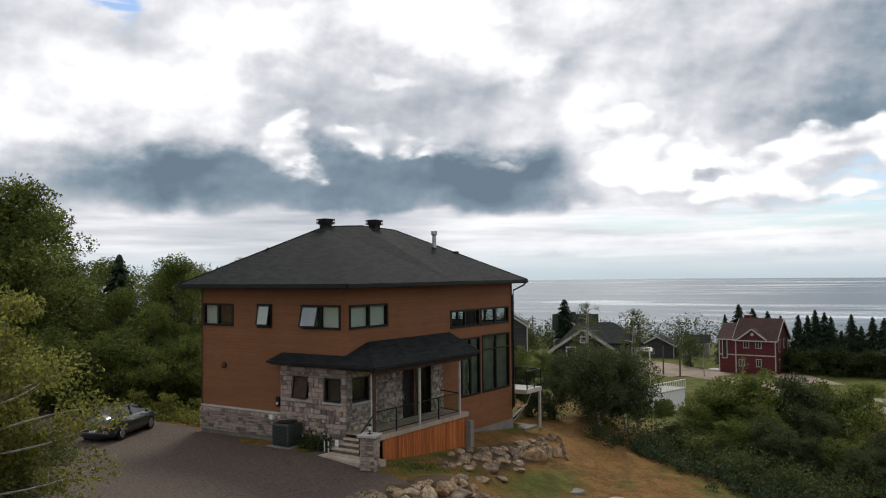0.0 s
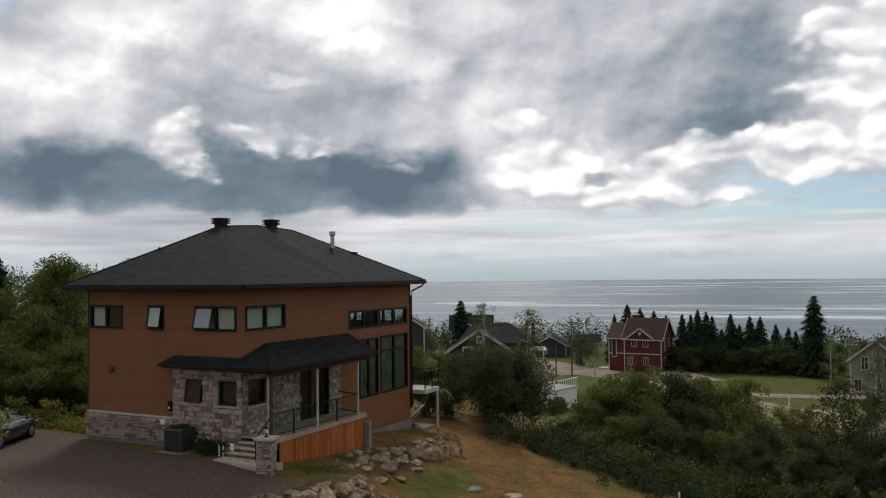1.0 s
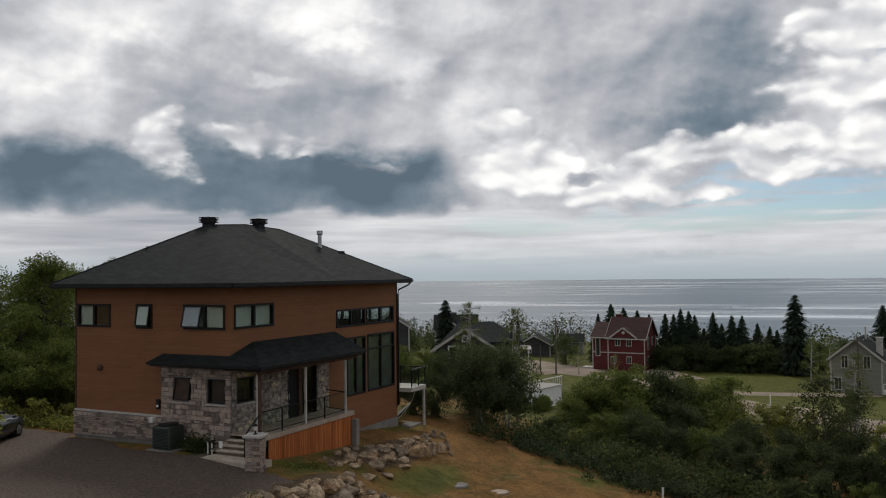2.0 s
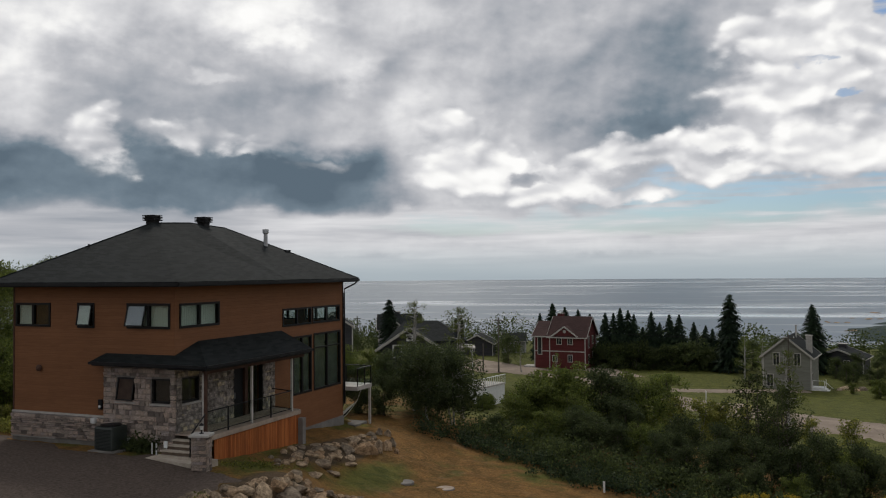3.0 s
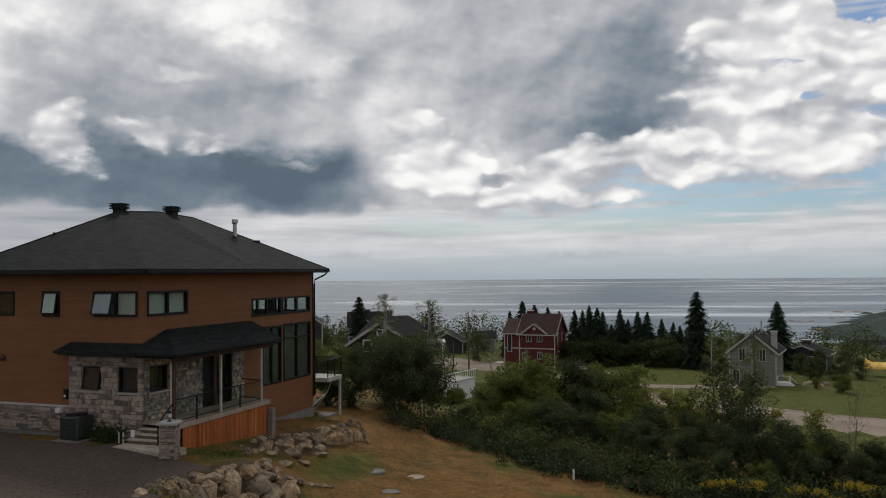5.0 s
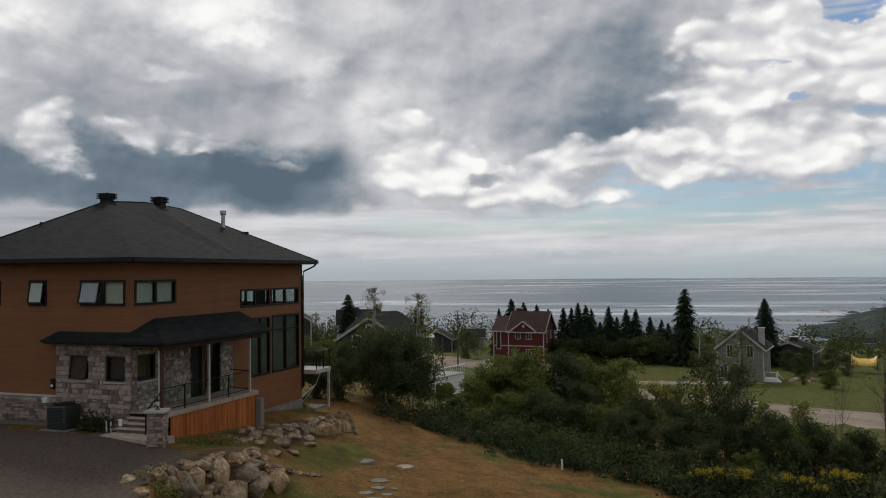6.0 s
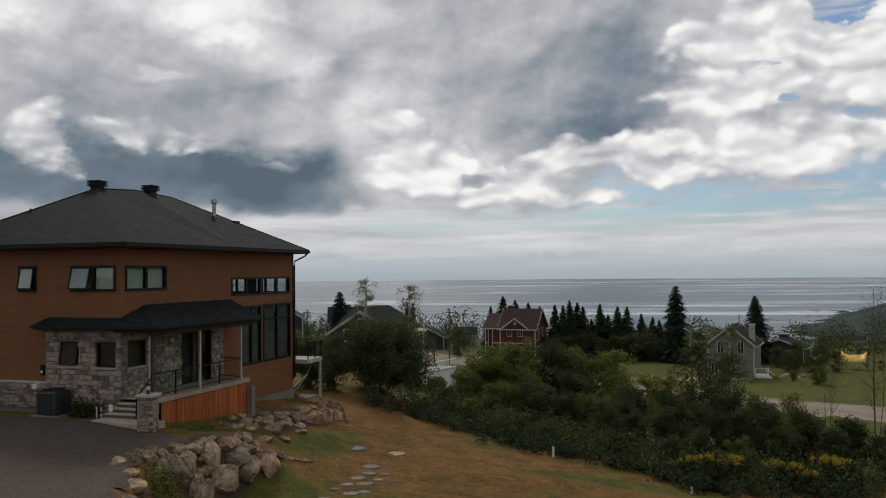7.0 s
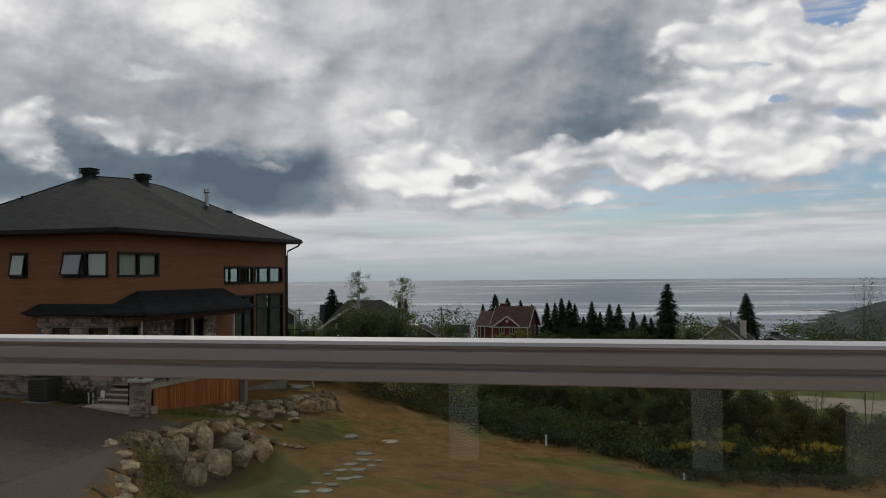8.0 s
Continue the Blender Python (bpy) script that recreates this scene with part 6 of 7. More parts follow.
# weeds along the lawn's edge and among the rocks
weed_line = [(3.5, 18.3), (6.5, 17.6), (9.0, 16.9), (11.5, 15.4), (13.3, 14.5), (15.2, 13.7), (17.2, 13.6), (19.5, 12.6), (21.6, 11.2), (23.2, 10.2), (26.5, 11.5), (30, 12)]


def weeds(name, label, line, wide, tall, count, size, material, seed):
    g_ = np.random.default_rng(seed)
    line = np.asarray(line, float)
    n = 260
    t = g_.uniform(0, len(line) - 1.001, n)
    i = t.astype(int)
    p = line[i] + (line[i + 1] - line[i]) * (t - i)[:, None] + g_.normal(0, wide, (n, 2)) + np.array([0.15, 0.8]) * wide
    h = tall * g_.uniform(0.5, 1.2, n)
    z = np.array([gz(x, y) for x, y in p]) + h * 0.45
    r = np.stack([h * 0.7, h * 0.7, h * 0.55], 1)
    return tagged(share(name, leaf_mesh(name, np.column_stack([p, z]), r, count, size, material, seed, 0.2)), label, "weeds", kind="stuff")


weeds("weeds", "leafy green weeds along the lawn's edge", weed_line, 0.6, 0.8, 16000, 0.15, WEED, 1)
weeds("weeds", "dark low brambles behind the lawn's edge", [(x + 1.0, y + 1.8) for x, y in weed_line], 1.2, 1.5, 20000, 0.18, LEAFDARK, 2)
weeds("weeds", "green weeds growing between the rocks", [(9.6, -10.3), (8.3, -8.3), (6.9, -6.4), (5.6, -5.2)], 0.3, 0.6, 5200, 0.12, LEAFPALE, 3)
weeds("weeds", "tufts of grass beside the porch", [(3.0, -0.6), (3.4, 0.6), (3.8, 1.4)], 0.4, 0.12, 900, 0.09, LEAFPALE, 4)
weeds("weeds", "tall grass beside the drive", [(-17, 1.6), (-14, 1.8), (-11.5, 1.6), (-9.6, 1.4)], 0.5, 0.7, 5000, 0.14, LEAFPALE, 5)
weeds("weeds", "low green shrub leaves by the heat pump", [(-2.2, -0.5), (-1.6, -0.5), (-1.0, -0.6)], 0.2, 0.8, 1400, 0.12, LEAFDARK, 6)
gold = make_tree("goldenrod", "goldenrod clump with yellow flower plumes", "plant", 1.2, 0.75, BARK, WEED, 50, 24, 1500, 0.13, 0.1, 6)
for q in gold.children:
    if q.name.startswith("crown"):
        bloom = tagged(share("bloom", leaf_mesh("bloom", [(0.5 * math.cos(k * 2.4) * (k % 5) / 4, 0.5 * math.sin(k * 2.4) * (k % 5) / 4, 1.1 + 0.07 * (k % 3)) for k in range(14)], [(0.16, 0.16, 0.13)] * 14, 600, 0.08, GOLD, 51, 0.2), gold), kind="stuff")
plant(gold, [(23.1, 11.9, 1.35), (24.2, 12.8, 1.3), (22.2, 12.4, 1.1), (26.0, 13.5, 1.25), (26.8, 13.4, 1.2), (28.3, 14.4, 1.4), (29.1, 14.4, 1.3), (27.4, 13.0, 1.0)], "goldenrod below the lawn", 50, 1.2)

# ---------------------------------------------------------------- neighbouring houses


def gable_house(name, label, m, wide, deep, wall_h, rise, wall, roof_mat, trim_mat, ridge="x", over=0.45, windows=(), gables=(), chimneys=(), stack=None):
    """A house with a gable roof: walls, gables, roof slabs, barge boards, windows and chimneys. Local: front faces -y, base at z 0."""
    h = thing(name, label, "house", m)
    w2, d2 = wide / 2, deep / 2
    bm = bmesh.new()
    if ridge == "x":
        prof = [(-d2, 0), (d2, 0), (d2, wall_h), (0, wall_h + rise), (-d2, wall_h)]
        ends = [[bm.verts.new((s * w2, y, z)) for y, z in prof] for s in (-1, 1)]
    else:
        prof = [(-w2, 0), (w2, 0), (w2, wall_h), (0, wall_h + rise), (-w2, wall_h)]
        ends = [[bm.verts.new((x, s * d2, z)) for x, z in prof] for s in (-1, 1)]
    bm.faces.new(ends[0][::-1]), bm.faces.new(ends[1])
    for k in range(5):
        bm.faces.new((ends[0][k], ends[0][(k + 1) % 5], ends[1][(k + 1) % 5], ends[1][k]))
    for v in bm.verts:
        if v.co.z == 0:
            v.co.z = -1.2
    bmesh.ops.recalc_face_normals(bm, faces=bm.faces)
    part("wall", bm, wall, h)
    half = d2 if ridge == "x" else w2
    drop = over * rise / half
    for s in (-1, 1):
        if ridge == "x":
            c = [(-w2 - over, 0, wall_h + rise + 0.12), (w2 + over, 0, wall_h + rise + 0.12), (w2 + over, s * (d2 + over), wall_h - drop + 0.12), (-w2 - over, s * (d2 + over), wall_h - drop + 0.12)]
        else:
            c = [(0, -d2 - over, wall_h + rise + 0.12), (0, d2 + over, wall_h + rise + 0.12), (s * (w2 + over), d2 + over, wall_h - drop + 0.12), (s * (w2 + over), -d2 - over, wall_h - drop + 0.12)]
        part("roof", slab(c, 0.15), roof_mat, h)
        for t in (-1, 1):
            a = (t * (w2 + over + 0.03), 0, wall_h + rise) if ridge == "x" else (0, t * (d2 + over + 0.03), wall_h + rise)
            b = (t * (w2 + over + 0.03), s * (d2 + over), wall_h - drop) if ridge == "x" else (s * (w2 + over), t * (d2 + over + 0.03), wall_h - drop)
            part("barge_board", bar(a, b, 0.06, 0.3), trim_mat, h)
        a = (-w2 - over, s * (d2 + over + 0.03), wall_h - drop) if ridge == "x" else (s * (w2 + over + 0.03), -d2 - over, wall_h - drop)
        b = (w2 + over, s * (d2 + over + 0.03), wall_h - drop) if ridge == "x" else (s * (w2 + over + 0.03), d2 + over, wall_h - drop)
        part("eaves_board", bar(a, b, 0.06, 0.22), trim_mat, h)
    for t in (-1, 1):
        part("corner_board", box(t * w2 - 0.1, t * w2 + 0.1, -d2 - 0.04, -d2 + 0.06, -0.6, wall_h - 0.1), trim_mat, h)
    part("corner_board", box(w2 - 0.06, w2 + 0.04, d2 - 0.1, d2 + 0.1, -0.6, wall_h - 0.1), trim_mat, h)
    for side, u, z, ww, hh in windows:
        house_window(h, side, u, z, ww, hh, w2, d2, trim_mat)
    for x, y, z, s, hh in chimneys:
        c = part("chimney", box(x - s, x + s, y - s, y + s, z - 1.6, z + hh, 0.03), stack or DARKWOOD, h)
        part("chimney_cap", box(x - s - 0.1, x + s + 0.1, y - s - 0.1, y + s + 0.1, z + hh, z + hh + 0.12), TRIM, c)
    for x, wd, base, up, out in gables:
        bm = bmesh.new()
        fr = [bm.verts.new(p) for p in ((x - wd, -d2 - out, base), (x + wd, -d2 - out, base), (x, -d2 - out, base + up))]
        bk = [bm.verts.new((v.co.x, 0, v.co.z)) for v in fr]
        bm.faces.new(fr), bm.faces.new(bk[::-1])
        for k in range(3):
            bm.faces.new((fr[k], bk[k], bk[(k + 1) % 3], fr[(k + 1) % 3]))
        bmesh.ops.recalc_face_normals(bm, faces=bm.faces)
        gb = part("gable", bm, wall, h)
        for s in (-1, 1):
            part("gable_roof", slab([(x, -d2 - out - 0.3, base + up + 0.14), (x + s * (wd + 0.3), -d2 - out - 0.3, base - 0.02), (x + s * (wd + 0.3), 0, base - 0.02), (x, 0, base + up + 0.14)], 0.12), roof_mat, gb)
            part("barge_board", bar((x, -d2 - out - 0.33, base + up), (x + s * (wd + 0.3), -d2 - out - 0.33, base - 0.15), 0.06, 0.28), trim_mat, gb)
    return h


def house_window(h, side, u, z, ww, hh, w2, d2, trim_mat):
    if side == "front":
        f = lambda a, b, p, q, c, d: box(u + a, u + b, -d2 - q, -d2 - p, z + c, z + d)
    elif side == "right":
        f = lambda a, b, p, q, c, d: box(w2 + p, w2 + q, u + a, u + b, z + c, z + d)
    else:
        f = lambda a, b, p, q, c, d: box(-w2 - q, -w2 - p, u + a, u + b, z + c, z + d)
    win = part("window", f(-ww / 2 - 0.12, ww / 2 + 0.12, 0.0, 0.05, -hh / 2 - 0.12, hh / 2 + 0.12), trim_mat, h, "white-trimmed window")
    part("pane", f(-ww / 2, ww / 2, 0.05, 0.065, -hh / 2, hh / 2), PANE, win)
    part("glazing_bar", f(-0.04, 0.04, 0.065, 0.08, -hh / 2, hh / 2), trim_mat, win)


def stand(x, y, turn, up=0.0):
    return pose(x, y, gz(x, y) + up, 0, 0, turn)


red = gable_house("red_house", "red boarded two-storey house with white trim and a cross gable", stand(-17.0, 142.6, -3.5, 0.5) @ pose(1.6, 0, 0), 7.4, 8.4, 6.3, 3.6, REDWOOD, ROOF_RED, TRIM, "x", 0.5,
                  [("front", -1.7, 5.2, 0.9, 1.3), ("front", 0.6, 5.2, 0.9, 1.3), ("front", 0.6, 1.7, 0.8, 1.3), ("front", -2.6, 1.6, 0.9, 1.2),
                   ("right", -1.5, 4.9, 0.9, 2.2), ("right", 1.6, 5.2, 0.9, 1.5), ("right", -1.4, 1.5, 0.9, 1.6), ("right", 2.0, 1.6, 1.4, 2.4)],
                  [(-0.5, 2.5, 6.2, 1.9, 0.15)], [(-2.9, 1.2, 9.6, 0.6, 0.9)], REDWOOD)
bm = bmesh.new()
ends = [[bm.verts.new((x, y, z)) for y, z in ((-4.2, -1.2), (4.2, -1.2), (4.2, 6.3), (0, 8.8), (-4.2, 6.3))] for x in (-6.9, -3.7)]
bm.faces.new(ends[0][::-1]), bm.faces.new(ends[1])
for k in range(5):
    bm.faces.new((ends[0][k], ends[0][(k + 1) % 5], ends[1][(k + 1) % 5], ends[1][k]))
bmesh.ops.recalc_face_normals(bm, faces=bm.faces)
red_wing = part("wing", bm, REDWOOD, red, "lower red wing")
for s in (-1, 1):
    part("wing_roof", slab([(-7.4, 0, 8.95), (-3.2, 0, 8.95), (-3.2, s * 4.7, 6.14), (-7.4, s * 4.7, 6.14)], 0.15), ROOF_RED, red_wing)
    part("barge_board", bar((-7.43, 0, 8.8), (-7.43, s * 4.7, 6.0), 0.06, 0.3), TRIM, red_wing)
part("eaves_board", bar((-7.4, -4.73, 6.02), (-3.2, -4.73, 6.02), 0.06, 0.22), TRIM, red_wing)
part("corner_board", box(-7.0, -6.8, -4.25, -4.1, -0.6, 6.1), TRIM, red_wing)
part("tall_window_frame", box(-6.3, -5.3, -4.26, -4.2, 2.3, 6.0), TRIM, red_wing)
part("tall_window_pane", box(-6.15, -5.45, -4.28, -4.26, 2.45, 5.85), PANE, red_wing)
part("belt_board", box(-6.9, 3.7, -4.26, -4.2, 3.0, 3.2), TRIM, red)
part("veranda", box(-9.2, -7.0, -4.6, -2.0, -0.3, 0.0), TRIM, red)
part("round_window", tube([(-0.5, -4.42, 7.1), (-0.5, -4.36, 7.1)], 0.32, 16), TRIM, red)
part("foundation", box(-6.85, 3.65, -4.15, 4.15, -1.6, 0.1), CONCRETE, red)

grey = gable_house("grey_house", "grey-green gabled house with white trim and a tall chimney", stand(25.9, 123.6, -9, -0.4), 7.3, 9.0, 6.0, 3.0, GREYWOOD, ROOF, TRIM, "y", 0.5,
                   [("front", -1.6, 5.4, 0.85, 1.9), ("front", 1.6, 5.4, 0.85, 1.9), ("front", 0.2, 1.9, 0.9, 2.0), ("front", -2.6, 1.9, 0.9, 1.8), ("right", -3.0, 2.2, 0.9, 1.8)],
                   (), ((3.05, -1.5, 7.2, 0.45, 1.9), (0.6, 2.0, 9.0, 0.12, 1.5)), TRIM)
part("stoop", box(3.65, 5.6, -4.2, -1.8, -0.4, 1.0, 0.02), WHITE, grey)
for k in range(4):
    part("stoop_step", box(5.6 + 0.3 * k, 5.92 + 0.3 * k, -4.0, -2.4, -0.4, 0.8 - 0.22 * k), WHITE, grey)
for a in ((3.8, -4.15), (5.55, -4.15), (5.55, -1.9)):
    part("stoop_post", box(a[0] - 0.05, a[0] + 0.05, a[1] - 0.05, a[1] + 0.05, 1.0, 2.1), WHITE, grey)
part("stoop_rail", bar((3.8, -4.15, 2.1), (5.55, -4.15, 2.1), 0.07, 0.07), WHITE, grey)
part("stoop_rail", bar((5.55, -4.15, 2.1), (6.8, -4.15, 1.0), 0.07, 0.07), WHITE, grey)

# dark house: a main block hipped on one side, with a gabled wing towards the lawn
dark = thing("dark_house", "dark boarded house with a charcoal roof and white gable trim", "house", pose(-8.9, 46.6, 0, 0, 0, 21))
BASE = gz(-8.9, 46.6)
part("wall", box(-2.9, 4.3, 1.0, 8.0, BASE - 1.5, -4.4), DARKWOOD, dark)
bm = bmesh.new()
fr = [bm.verts.new(p) for p in ((-3.6, -0.2, BASE - 1.5), (2.0, -0.2, BASE - 1.5), (2.0, -0.2, -5.1), (-0.8, -0.2, -3.25), (-3.6, -0.2, -5.1))]
bk = [bm.verts.new((v.co.x, 4.0, v.co.z)) for v in fr]
bm.faces.new(fr), bm.faces.new(bk[::-1])
for k in range(5):
    bm.faces.new((fr[k], bk[k], bk[(k + 1) % 5], fr[(k + 1) % 5]))
bmesh.ops.recalc_face_normals(bm, faces=bm.faces)
wing = part("wing", bm, DARKWOOD, dark)
for s in (-1, 1):
    part("wing_roof", slab([(-0.8, -0.7, -3.0), (-0.8 + s * 3.35, -0.7, -5.22), (-0.8 + s * 3.35, 4.5, -5.22), (-0.8, 4.5, -3.0)], 0.14), ROOF, wing)
    part("barge_board", bar((-0.8, -0.74, -3.12), (-0.8 + s * 3.35, -0.74, -5.34), 0.07, 0.24), TRIM, wing)
for u, z, ww, hh in ((-2.0, -5.4, 0.7, 1.0), (-0.8, -4.1, 0.4, 0.4)):
    win = part("window", box(u - ww / 2 - 0.13, u + ww / 2 + 0.13, -0.25, -0.2, z - hh / 2 - 0.13, z + hh / 2 + 0.13), WHITE, wing, "white-trimmed window")
    part("pane", box(u - ww / 2, u + ww / 2, -0.265, -0.25, z - hh / 2, z + hh / 2), PANE, win)
ridge_a, ridge_b = (-1.6, 4.5, -2.75), (1.9, 4.5, -2.7)
for pts in ([ridge_a, ridge_b, (4.8, 0.6, -4.5), (-3.3, 0.6, -4.5)], [ridge_b, ridge_a, (-3.3, 8.4, -4.5), (4.8, 8.4, -4.5)], [ridge_b, (4.8, 8.4, -4.5), (4.8, 0.6, -4.5)], [ridge_a, (-3.3, 0.6, -4.5), (-3.3, 8.4, -4.5)]):
    part("roof", slab(pts, 0.14), ROOF, dark)
for x in (3.75, 4.35):
    stack = part("chimney", box(x - 0.2, x + 0.2, 2.2, 2.8, -5.5, -2.95, 0.02), DARKWOOD, dark)
    part("chimney_edge", box(x - 0.24, x - 0.19, 2.15, 2.2, -5.4, -2.95), WHITE, stack)
    part("chimney_pot", tube([(x, 2.5, -2.95), (x, 2.5, -2.55), (x, 2.5, -2.5)], [0.12, 0.12, 0.2], 10), BLACK, stack)
part("porch_roof", slab([(3.9, -0.3, -4.95), (5.6, -0.3, -5.1), (5.6, 3.4, -5.1), (3.9, 3.4, -4.95)], 0.12), TRIM, dark)
part("porch_post", box(5.25, 5.37, -0.2, -0.08, BASE - 1.6, -5.2), WHITE, dark)
terrace = thing("side_terrace", "white painted raised terrace with a slatted railing", "terrace", pose(-3.6, 48.3, gz(-3.6, 48.3), 0, 0, 78))
part("terrace_floor", box(0, 6.0, 0, 2.4, 1.35, 1.5), TRIM, terrace)
part("terrace_skirt", box(0.05, 5.9, 0.06, 2.3, -0.5, 1.35), PLASTIC, terrace)
for k in range(16):
    part("baluster", box(0.02 + 0.39 * k, 0.07 + 0.39 * k, 0.0, 0.05, 1.5, 2.3), WHITE, terrace)
part("terrace_rail", bar((0, 0.02, 2.34), (6.0, 0.02, 2.34), 0.08, 0.08), WHITE, terrace)
bin_ = thing("wheeled_bin", "dark grey wheeled rubbish bin beside the terrace", "bin", stand(-2.8, 47.4, 20))
part("bin_body", tube([(0, 0, 0.08), (0, 0, 1.0)], [0.3, 0.38], 4), DARKWOOD, bin_)
part("bin_lid", box(-0.36, 0.36, -0.36, 0.38, 1.0, 1.08, 0.02), DARKWOOD, bin_)
for s in (-0.25, 0.25):
    part("bin_wheel", tube([(s - 0.04, 0.28, 0.1), (s + 0.04, 0.28, 0.1)], 0.1, 12), RUBBER, bin_)

gable_house("mauve_house", "grey-mauve two-storey house with decorated white gables", stand(-50.1, 132.3, 24, 0.4), 8.6, 7.5, 7.4, 2.8, MAUVE, ROOF, TRIM, "x", 0.4,
            [("front", -1.6, 5.9, 0.8, 1.4), ("front", 0.2, 5.9, 0.8, 1.4), ("front", -3.0, 2.5, 0.8, 1.4), ("front", 2.6, 2.5, 0.9, 1.5), ("right", 0, 5.0, 0.8, 1.4)], [(-0.7, 1.8, 7.2, 1.7, 0.3)], [(-0.4, 0.8, 10.0, 0.5, 0.7)])
gable_house("dark_cottage", "small dark cottage with a charcoal hip-like roof", stand(-45.6, 170.3, 12, 0.2), 7.6, 8.0, 3.0, 2.0, DARKWOOD, ROOF, TRIM, "y", 0.5, [("front", -1.2, 1.5, 0.8, 1.1)])
gable_house("grey_cottage", "small grey cottage half hidden by a tree", stand(-41.5, 187.0, 14, 0.2), 6.0, 6.0, 3.2, 1.8, MAUVE, ROOF, TRIM, "x", 0.4, [("front", -1.3, 1.7, 0.8, 1.1), ("front", 1.2, 1.7, 0.8, 1.1)])
gable_house("brown_cottage", "brown gabled cottage among trees", stand(-51.4, 106.0, 28, 0.6), 7.0, 7.0, 4.0, 2.2, DARKWOOD, ROOF, TRIM, "y", 0.4, [("front", 0.5, 4.2, 0.8, 1.1)])
gable_house("dark_lodge", "low dark lodge with pale roof edges among trees", stand(35.6, 152.5, -14, 0.0), 8.6, 8.0, 3.2, 1.6, DARKWOOD, ROOF, TRIM, "y", 0.5, [("front", -1.5, 2.0, 0.9, 1.4), ("front", 1.5, 2.0, 0.9, 1.4)], (), ((0.0, 1.0, 4.6, 0.7, 0.9),))
tent = thing("canopy_tent", "yellow cloth canopy tent with peaked ends on the slope", "tent", stand(46.6, 139.4, -14))
bm = bmesh.new()
rows = []
for i in range(13):
    t = i / 12
    top = 3.3 - 0.9 * math.sin(math.pi * t) ** 0.7 + 0.25 * math.exp(-((t - 0.5) / 0.14) ** 2)
    rows.append([bm.verts.new(p) for p in ((-2.1 + 4.2 * t, -1.9, 1.5), (-2.1 + 4.2 * t, -0.8, 0.4 + 0.6 * top), (-2.1 + 4.2 * t, 0.0, top), (-2.1 + 4.2 * t, 0.8, 0.4 + 0.6 * top), (-2.1 + 4.2 * t, 1.9, 1.5))])
for p, q in zip(rows, rows[1:]):
    for k in range(4):
        bm.faces.new((p[k], p[k + 1], q[k + 1], q[k]))
canvas = part("canvas", bm, YELLOWTIN, tent, shade=True)
canvas.modifiers.new("thick", "SOLIDIFY").thickness = 0.03
for x in (-2.0, 2.0):
    for y in (-1.85, 1.85):
        part("tent_pole", tube([(x, y, -0.2), (x, y, 1.6)], 0.04, 6), GALV, tent)
gable_house("pale_shed", "low pale grey shed on the slope", stand(60.0, 250.0, -14, -0.4), 10.0, 6.0, 2.4, 1.2, GREYWOOD, ROOF, TRIM, "x", 0.4)


def pole(x, y, h, arm=True):
    p = thing("utility_pole", "weathered wooden utility pole with crossarm", "pole", pose(x, y, gz(x, y)), "poles along the road")
    part("mast", tube([(0, 0, -0.3), (0, 0, h)], [0.16, 0.11], 10), POLEWOOD, p)
    if arm:
        part("crossarm", box(-0.9, 0.9, -0.06, 0.06, h - 0.7, h - 0.56), POLEWOOD, p)
        for s in (-0.8, 0, 0.8):
            part("insulator", tube([(s, 0, h - 0.56), (s, 0, h - 0.38)], [0.05, 0.035], 8), PLASTIC, p)


pole(-25.9, 124.9, 10.6)
pole(-29.4, 126.0, 5.4, False)
pole(-68.0, 147.5, 9.9)
pole(25.5, 118.0, 9.0)
for a, b in (((-25.9, 124.9, 9.9), (25.5, 118.0, 8.4)), ((-25.9, 124.9, 9.9), (-68.0, 147.5, 9.2)), ((25.5, 118.0, 8.4), (70, 128, 8.0))):
    pa, pb = Vector((a[0], a[1], gz(a[0], a[1]) + a[2])), Vector((b[0], b[1], gz(b[0], b[1]) + b[2]))
    pts = [pa.lerp(pb, k / 14) - Vector((0, 0, 1.0 * math.sin(math.pi * k / 14))) for k in range(15)]
    cable = thing("overhead_cable", "thin black overhead cable between poles", "cable")
    part("strand", tube(pts, 0.022, 5), BLACK, cable)
for x, y, r in ((34.0, 122.0, 0.8), (35.4, 121.0, 0.6), (36.6, 122.4, 0.7), (33.0, 120.6, 0.5)):
    boulder(x, y, r, rnd, "pale rubble rock near the grey house", "rubble by the grey house", 0.8)

# ---------------------------------------------------------------- the terrace the camera comes down to
FLOOR = -1.14
EYE_X, EYE_Y = 23.71, -29.04
rail_m = pose(EYE_X, EYE_Y, 0, 0, 0, 17.8) @ pose(-0.06, 0.995, 0, 0, 0, -12.5)
railing = thing("terrace_railing", "grey aluminium handrail over frameless glass panels", "railing", rail_m)
bm = bmesh.new()
TOP = -0.068
rings = [[bm.verts.new((x, y, TOP - 0.046 + z)) for y, z in [(-0.022, -0.002), (-0.029, 0.0), (-0.030, 0.012), (-0.0245, 0.0155), (-0.0245, 0.019), (-0.031, 0.022), (-0.031, 0.034), (-0.027, 0.038), (-0.027, 0.0405), (-0.033, 0.042), (-0.030, 0.046), (0.030, 0.046), (0.030, 0.0)]] for x in (-3.2, 3.0)]
for k in range(len(rings[0])):
    j = (k + 1) % len(rings[0])
    bm.faces.new((rings[0][k], rings[0][j], rings[1][j], rings[1][k]))
bm.faces.new(rings[0]), bm.faces.new(rings[1][::-1])
bmesh.ops.recalc_face_normals(bm, faces=bm.faces)
part("handrail", bm, ALU, railing, "ribbed grey aluminium handrail")
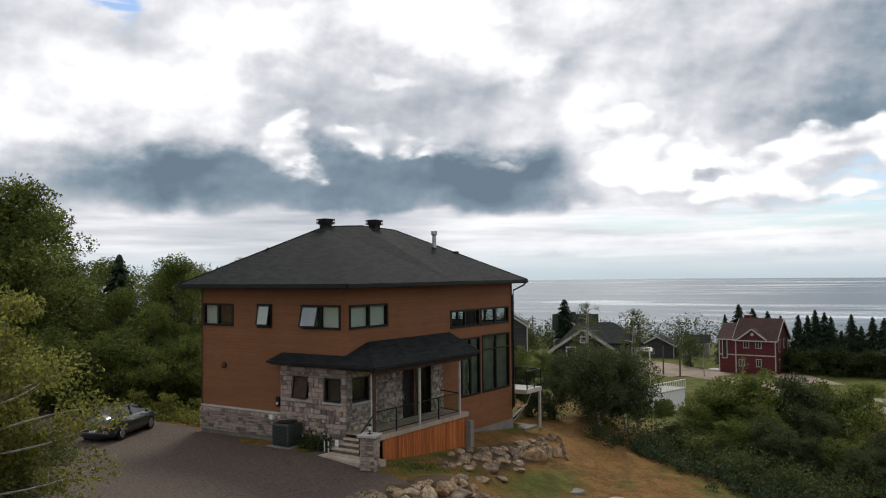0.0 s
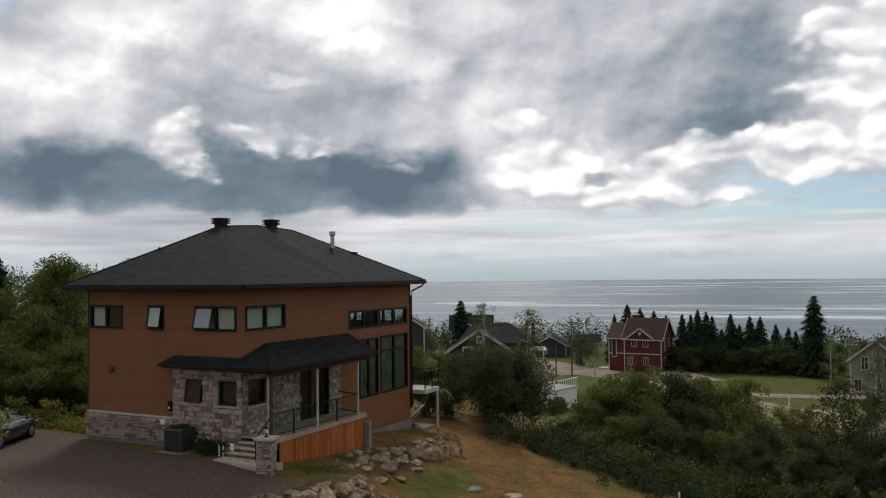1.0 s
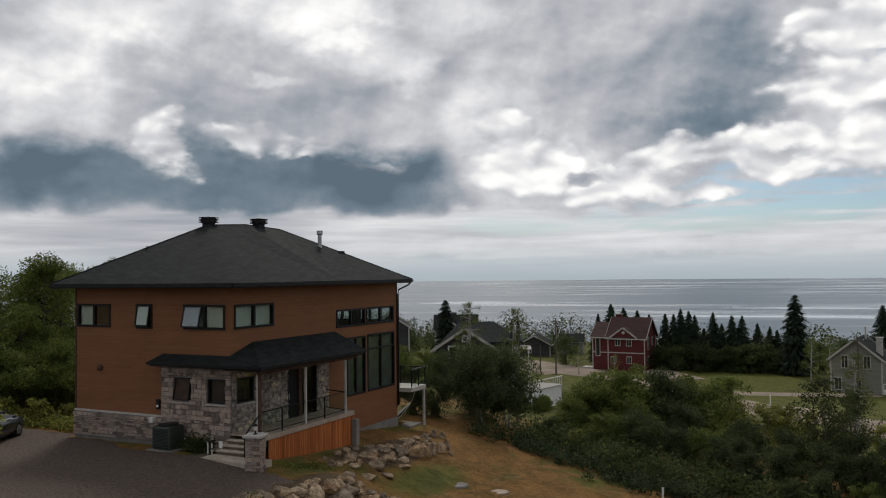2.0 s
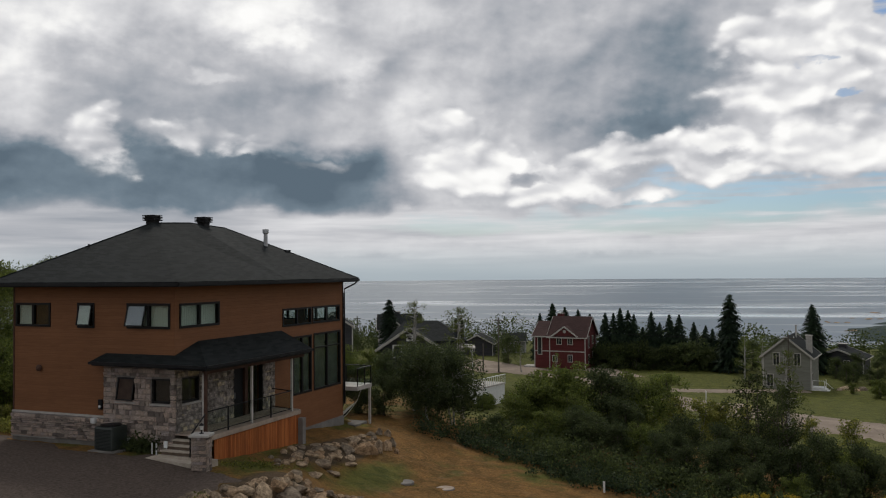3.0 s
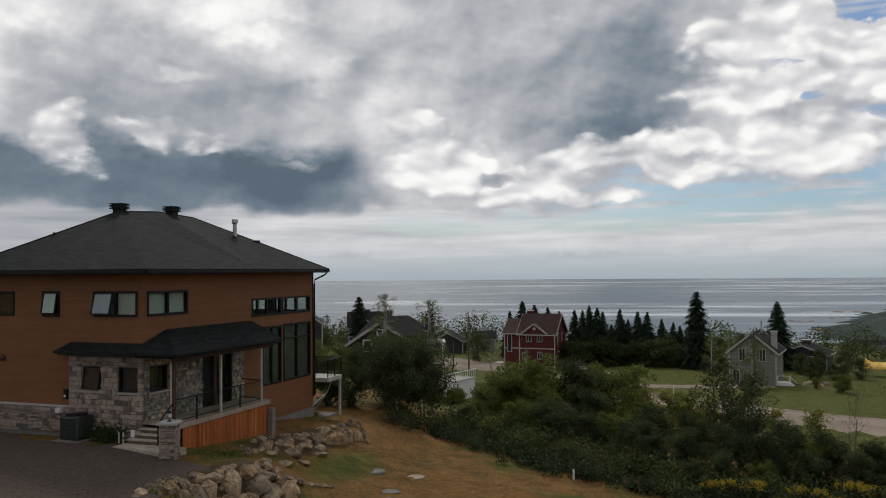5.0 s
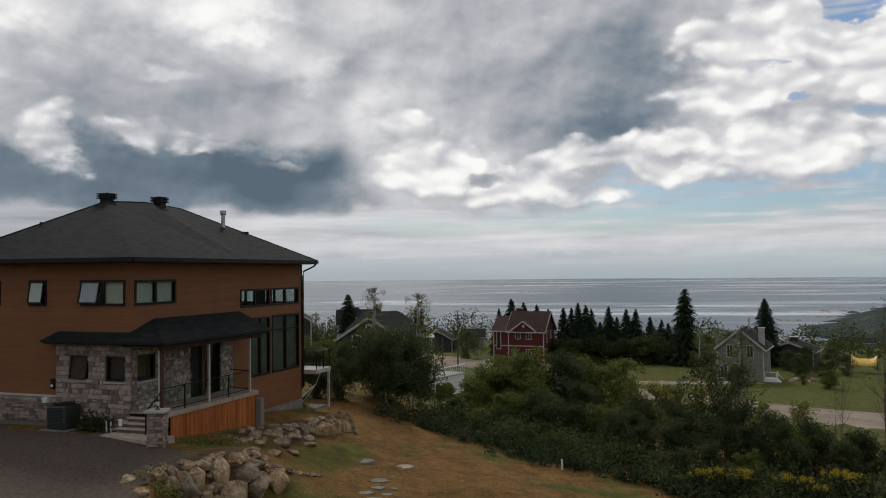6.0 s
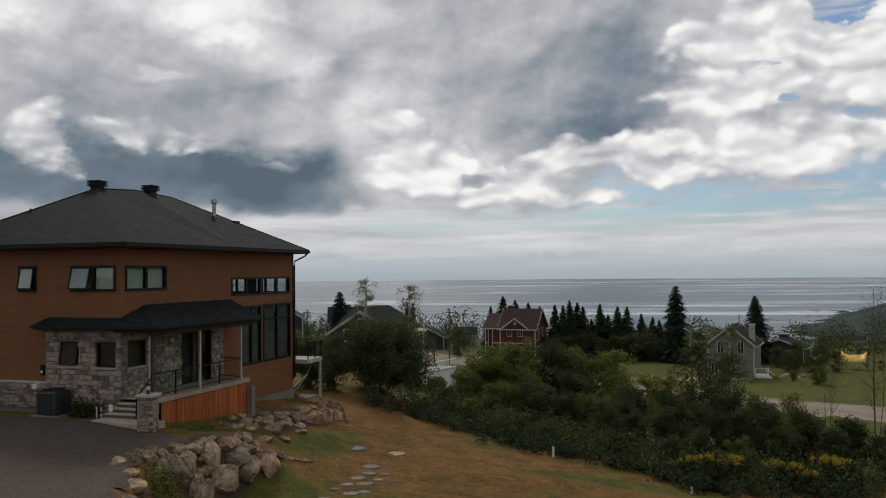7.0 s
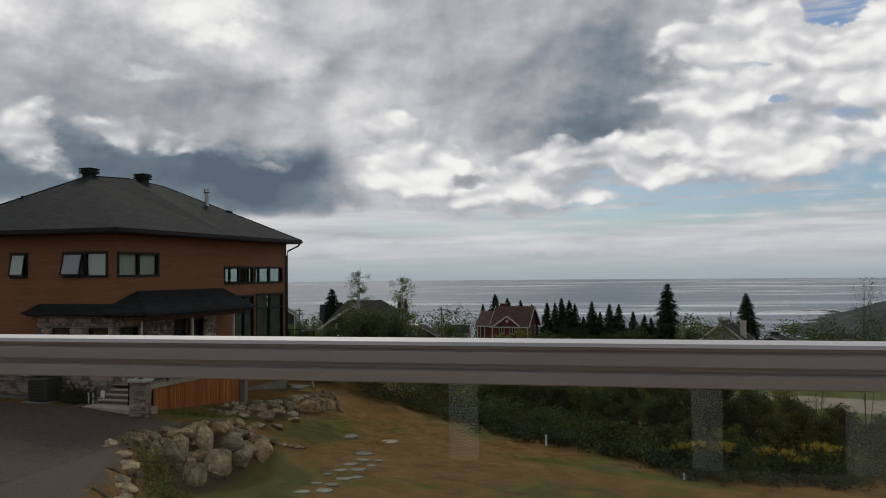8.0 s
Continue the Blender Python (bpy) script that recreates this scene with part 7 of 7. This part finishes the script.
for a, b in ((-3.15, -1.55), (-1.54, 1.44), (1.45, 2.95)):
    part("glass_panel", box(a, b, -0.005, 0.005, FLOOR + 0.08, TOP - 0.04), CLEAR, railing, "clear glass panel")
part("base_channel", box(-3.2, 3.0, -0.04, 0.04, FLOOR, FLOOR + 0.1), ALU, railing)
deck_m = pose(EYE_X, EYE_Y, 0, 0, 0, 5.3)
deck = thing("terrace_deck", "grey boarded terrace deck behind the glass railing", "deck", deck_m)
for k in range(30):
    part("deck_board", box(-3.4, 3.2, 1.02 - 0.14 * (k + 1), 1.02 - 0.14 * k - 0.006, FLOOR - 0.04, FLOOR), DECKWOOD, deck)
for x in (-3.2, 0, 3.0):
    part("deck_post", box(x - 0.1, x + 0.1, 0.75, 0.95, -9.5, FLOOR - 0.04), DECKWOOD, deck)
# unseen wall, added dark for the railing glass to reflect
wall_home = tagged(link_mesh("wall_home", wall_mesh("x", -3.2, -0.25, -7, 7, -10.0, 4.0, [(-1.9, -1.1, FLOOR, 1.0), (0.7, 1.5, FLOOR, 1.0)]), BROWNPOST), "unseen dark brown wall added behind the terrace for its reflection", "wall", kind="structure")
wall_home.matrix_basis = deck_m
# added boards, set where their reflections make pale bands in the glass
for x0, x1 in ((-1.14, -0.94), (0.30, 0.49), (1.13, 1.39)):
    board = tagged(link_mesh("trim", box(x0 + 0.04, x1 + 0.02, -3.2, -3.17, FLOOR, 2.2), PLASTIC), "unseen white upright board added to show as a band in the railing glass", "trim", kind="structure")
    board.matrix_basis = deck_m
reef_rnd = random.Random(8)
for cx, cy, n in ((74, 805, 5), (104, 870, 5), (133, 1000, 4), (90, 700, 6)):
    for k in range(n):
        x, y = cx + reef_rnd.uniform(-14, 14), cy + reef_rnd.uniform(-10, 10)
        ob = share("reef_rock", reef_rnd.choice(ROCKS))
        ob.matrix_basis = Matrix.LocRotScale((x, y, SEA + 0.1), Euler((0, 0, reef_rnd.uniform(0, 6.3))), (reef_rnd.uniform(3, 7), reef_rnd.uniform(1.5, 4), 0.9))
        tagged(ob, "low dark reef rock awash near the shore", "reef rock", "reef rocks off the headland")
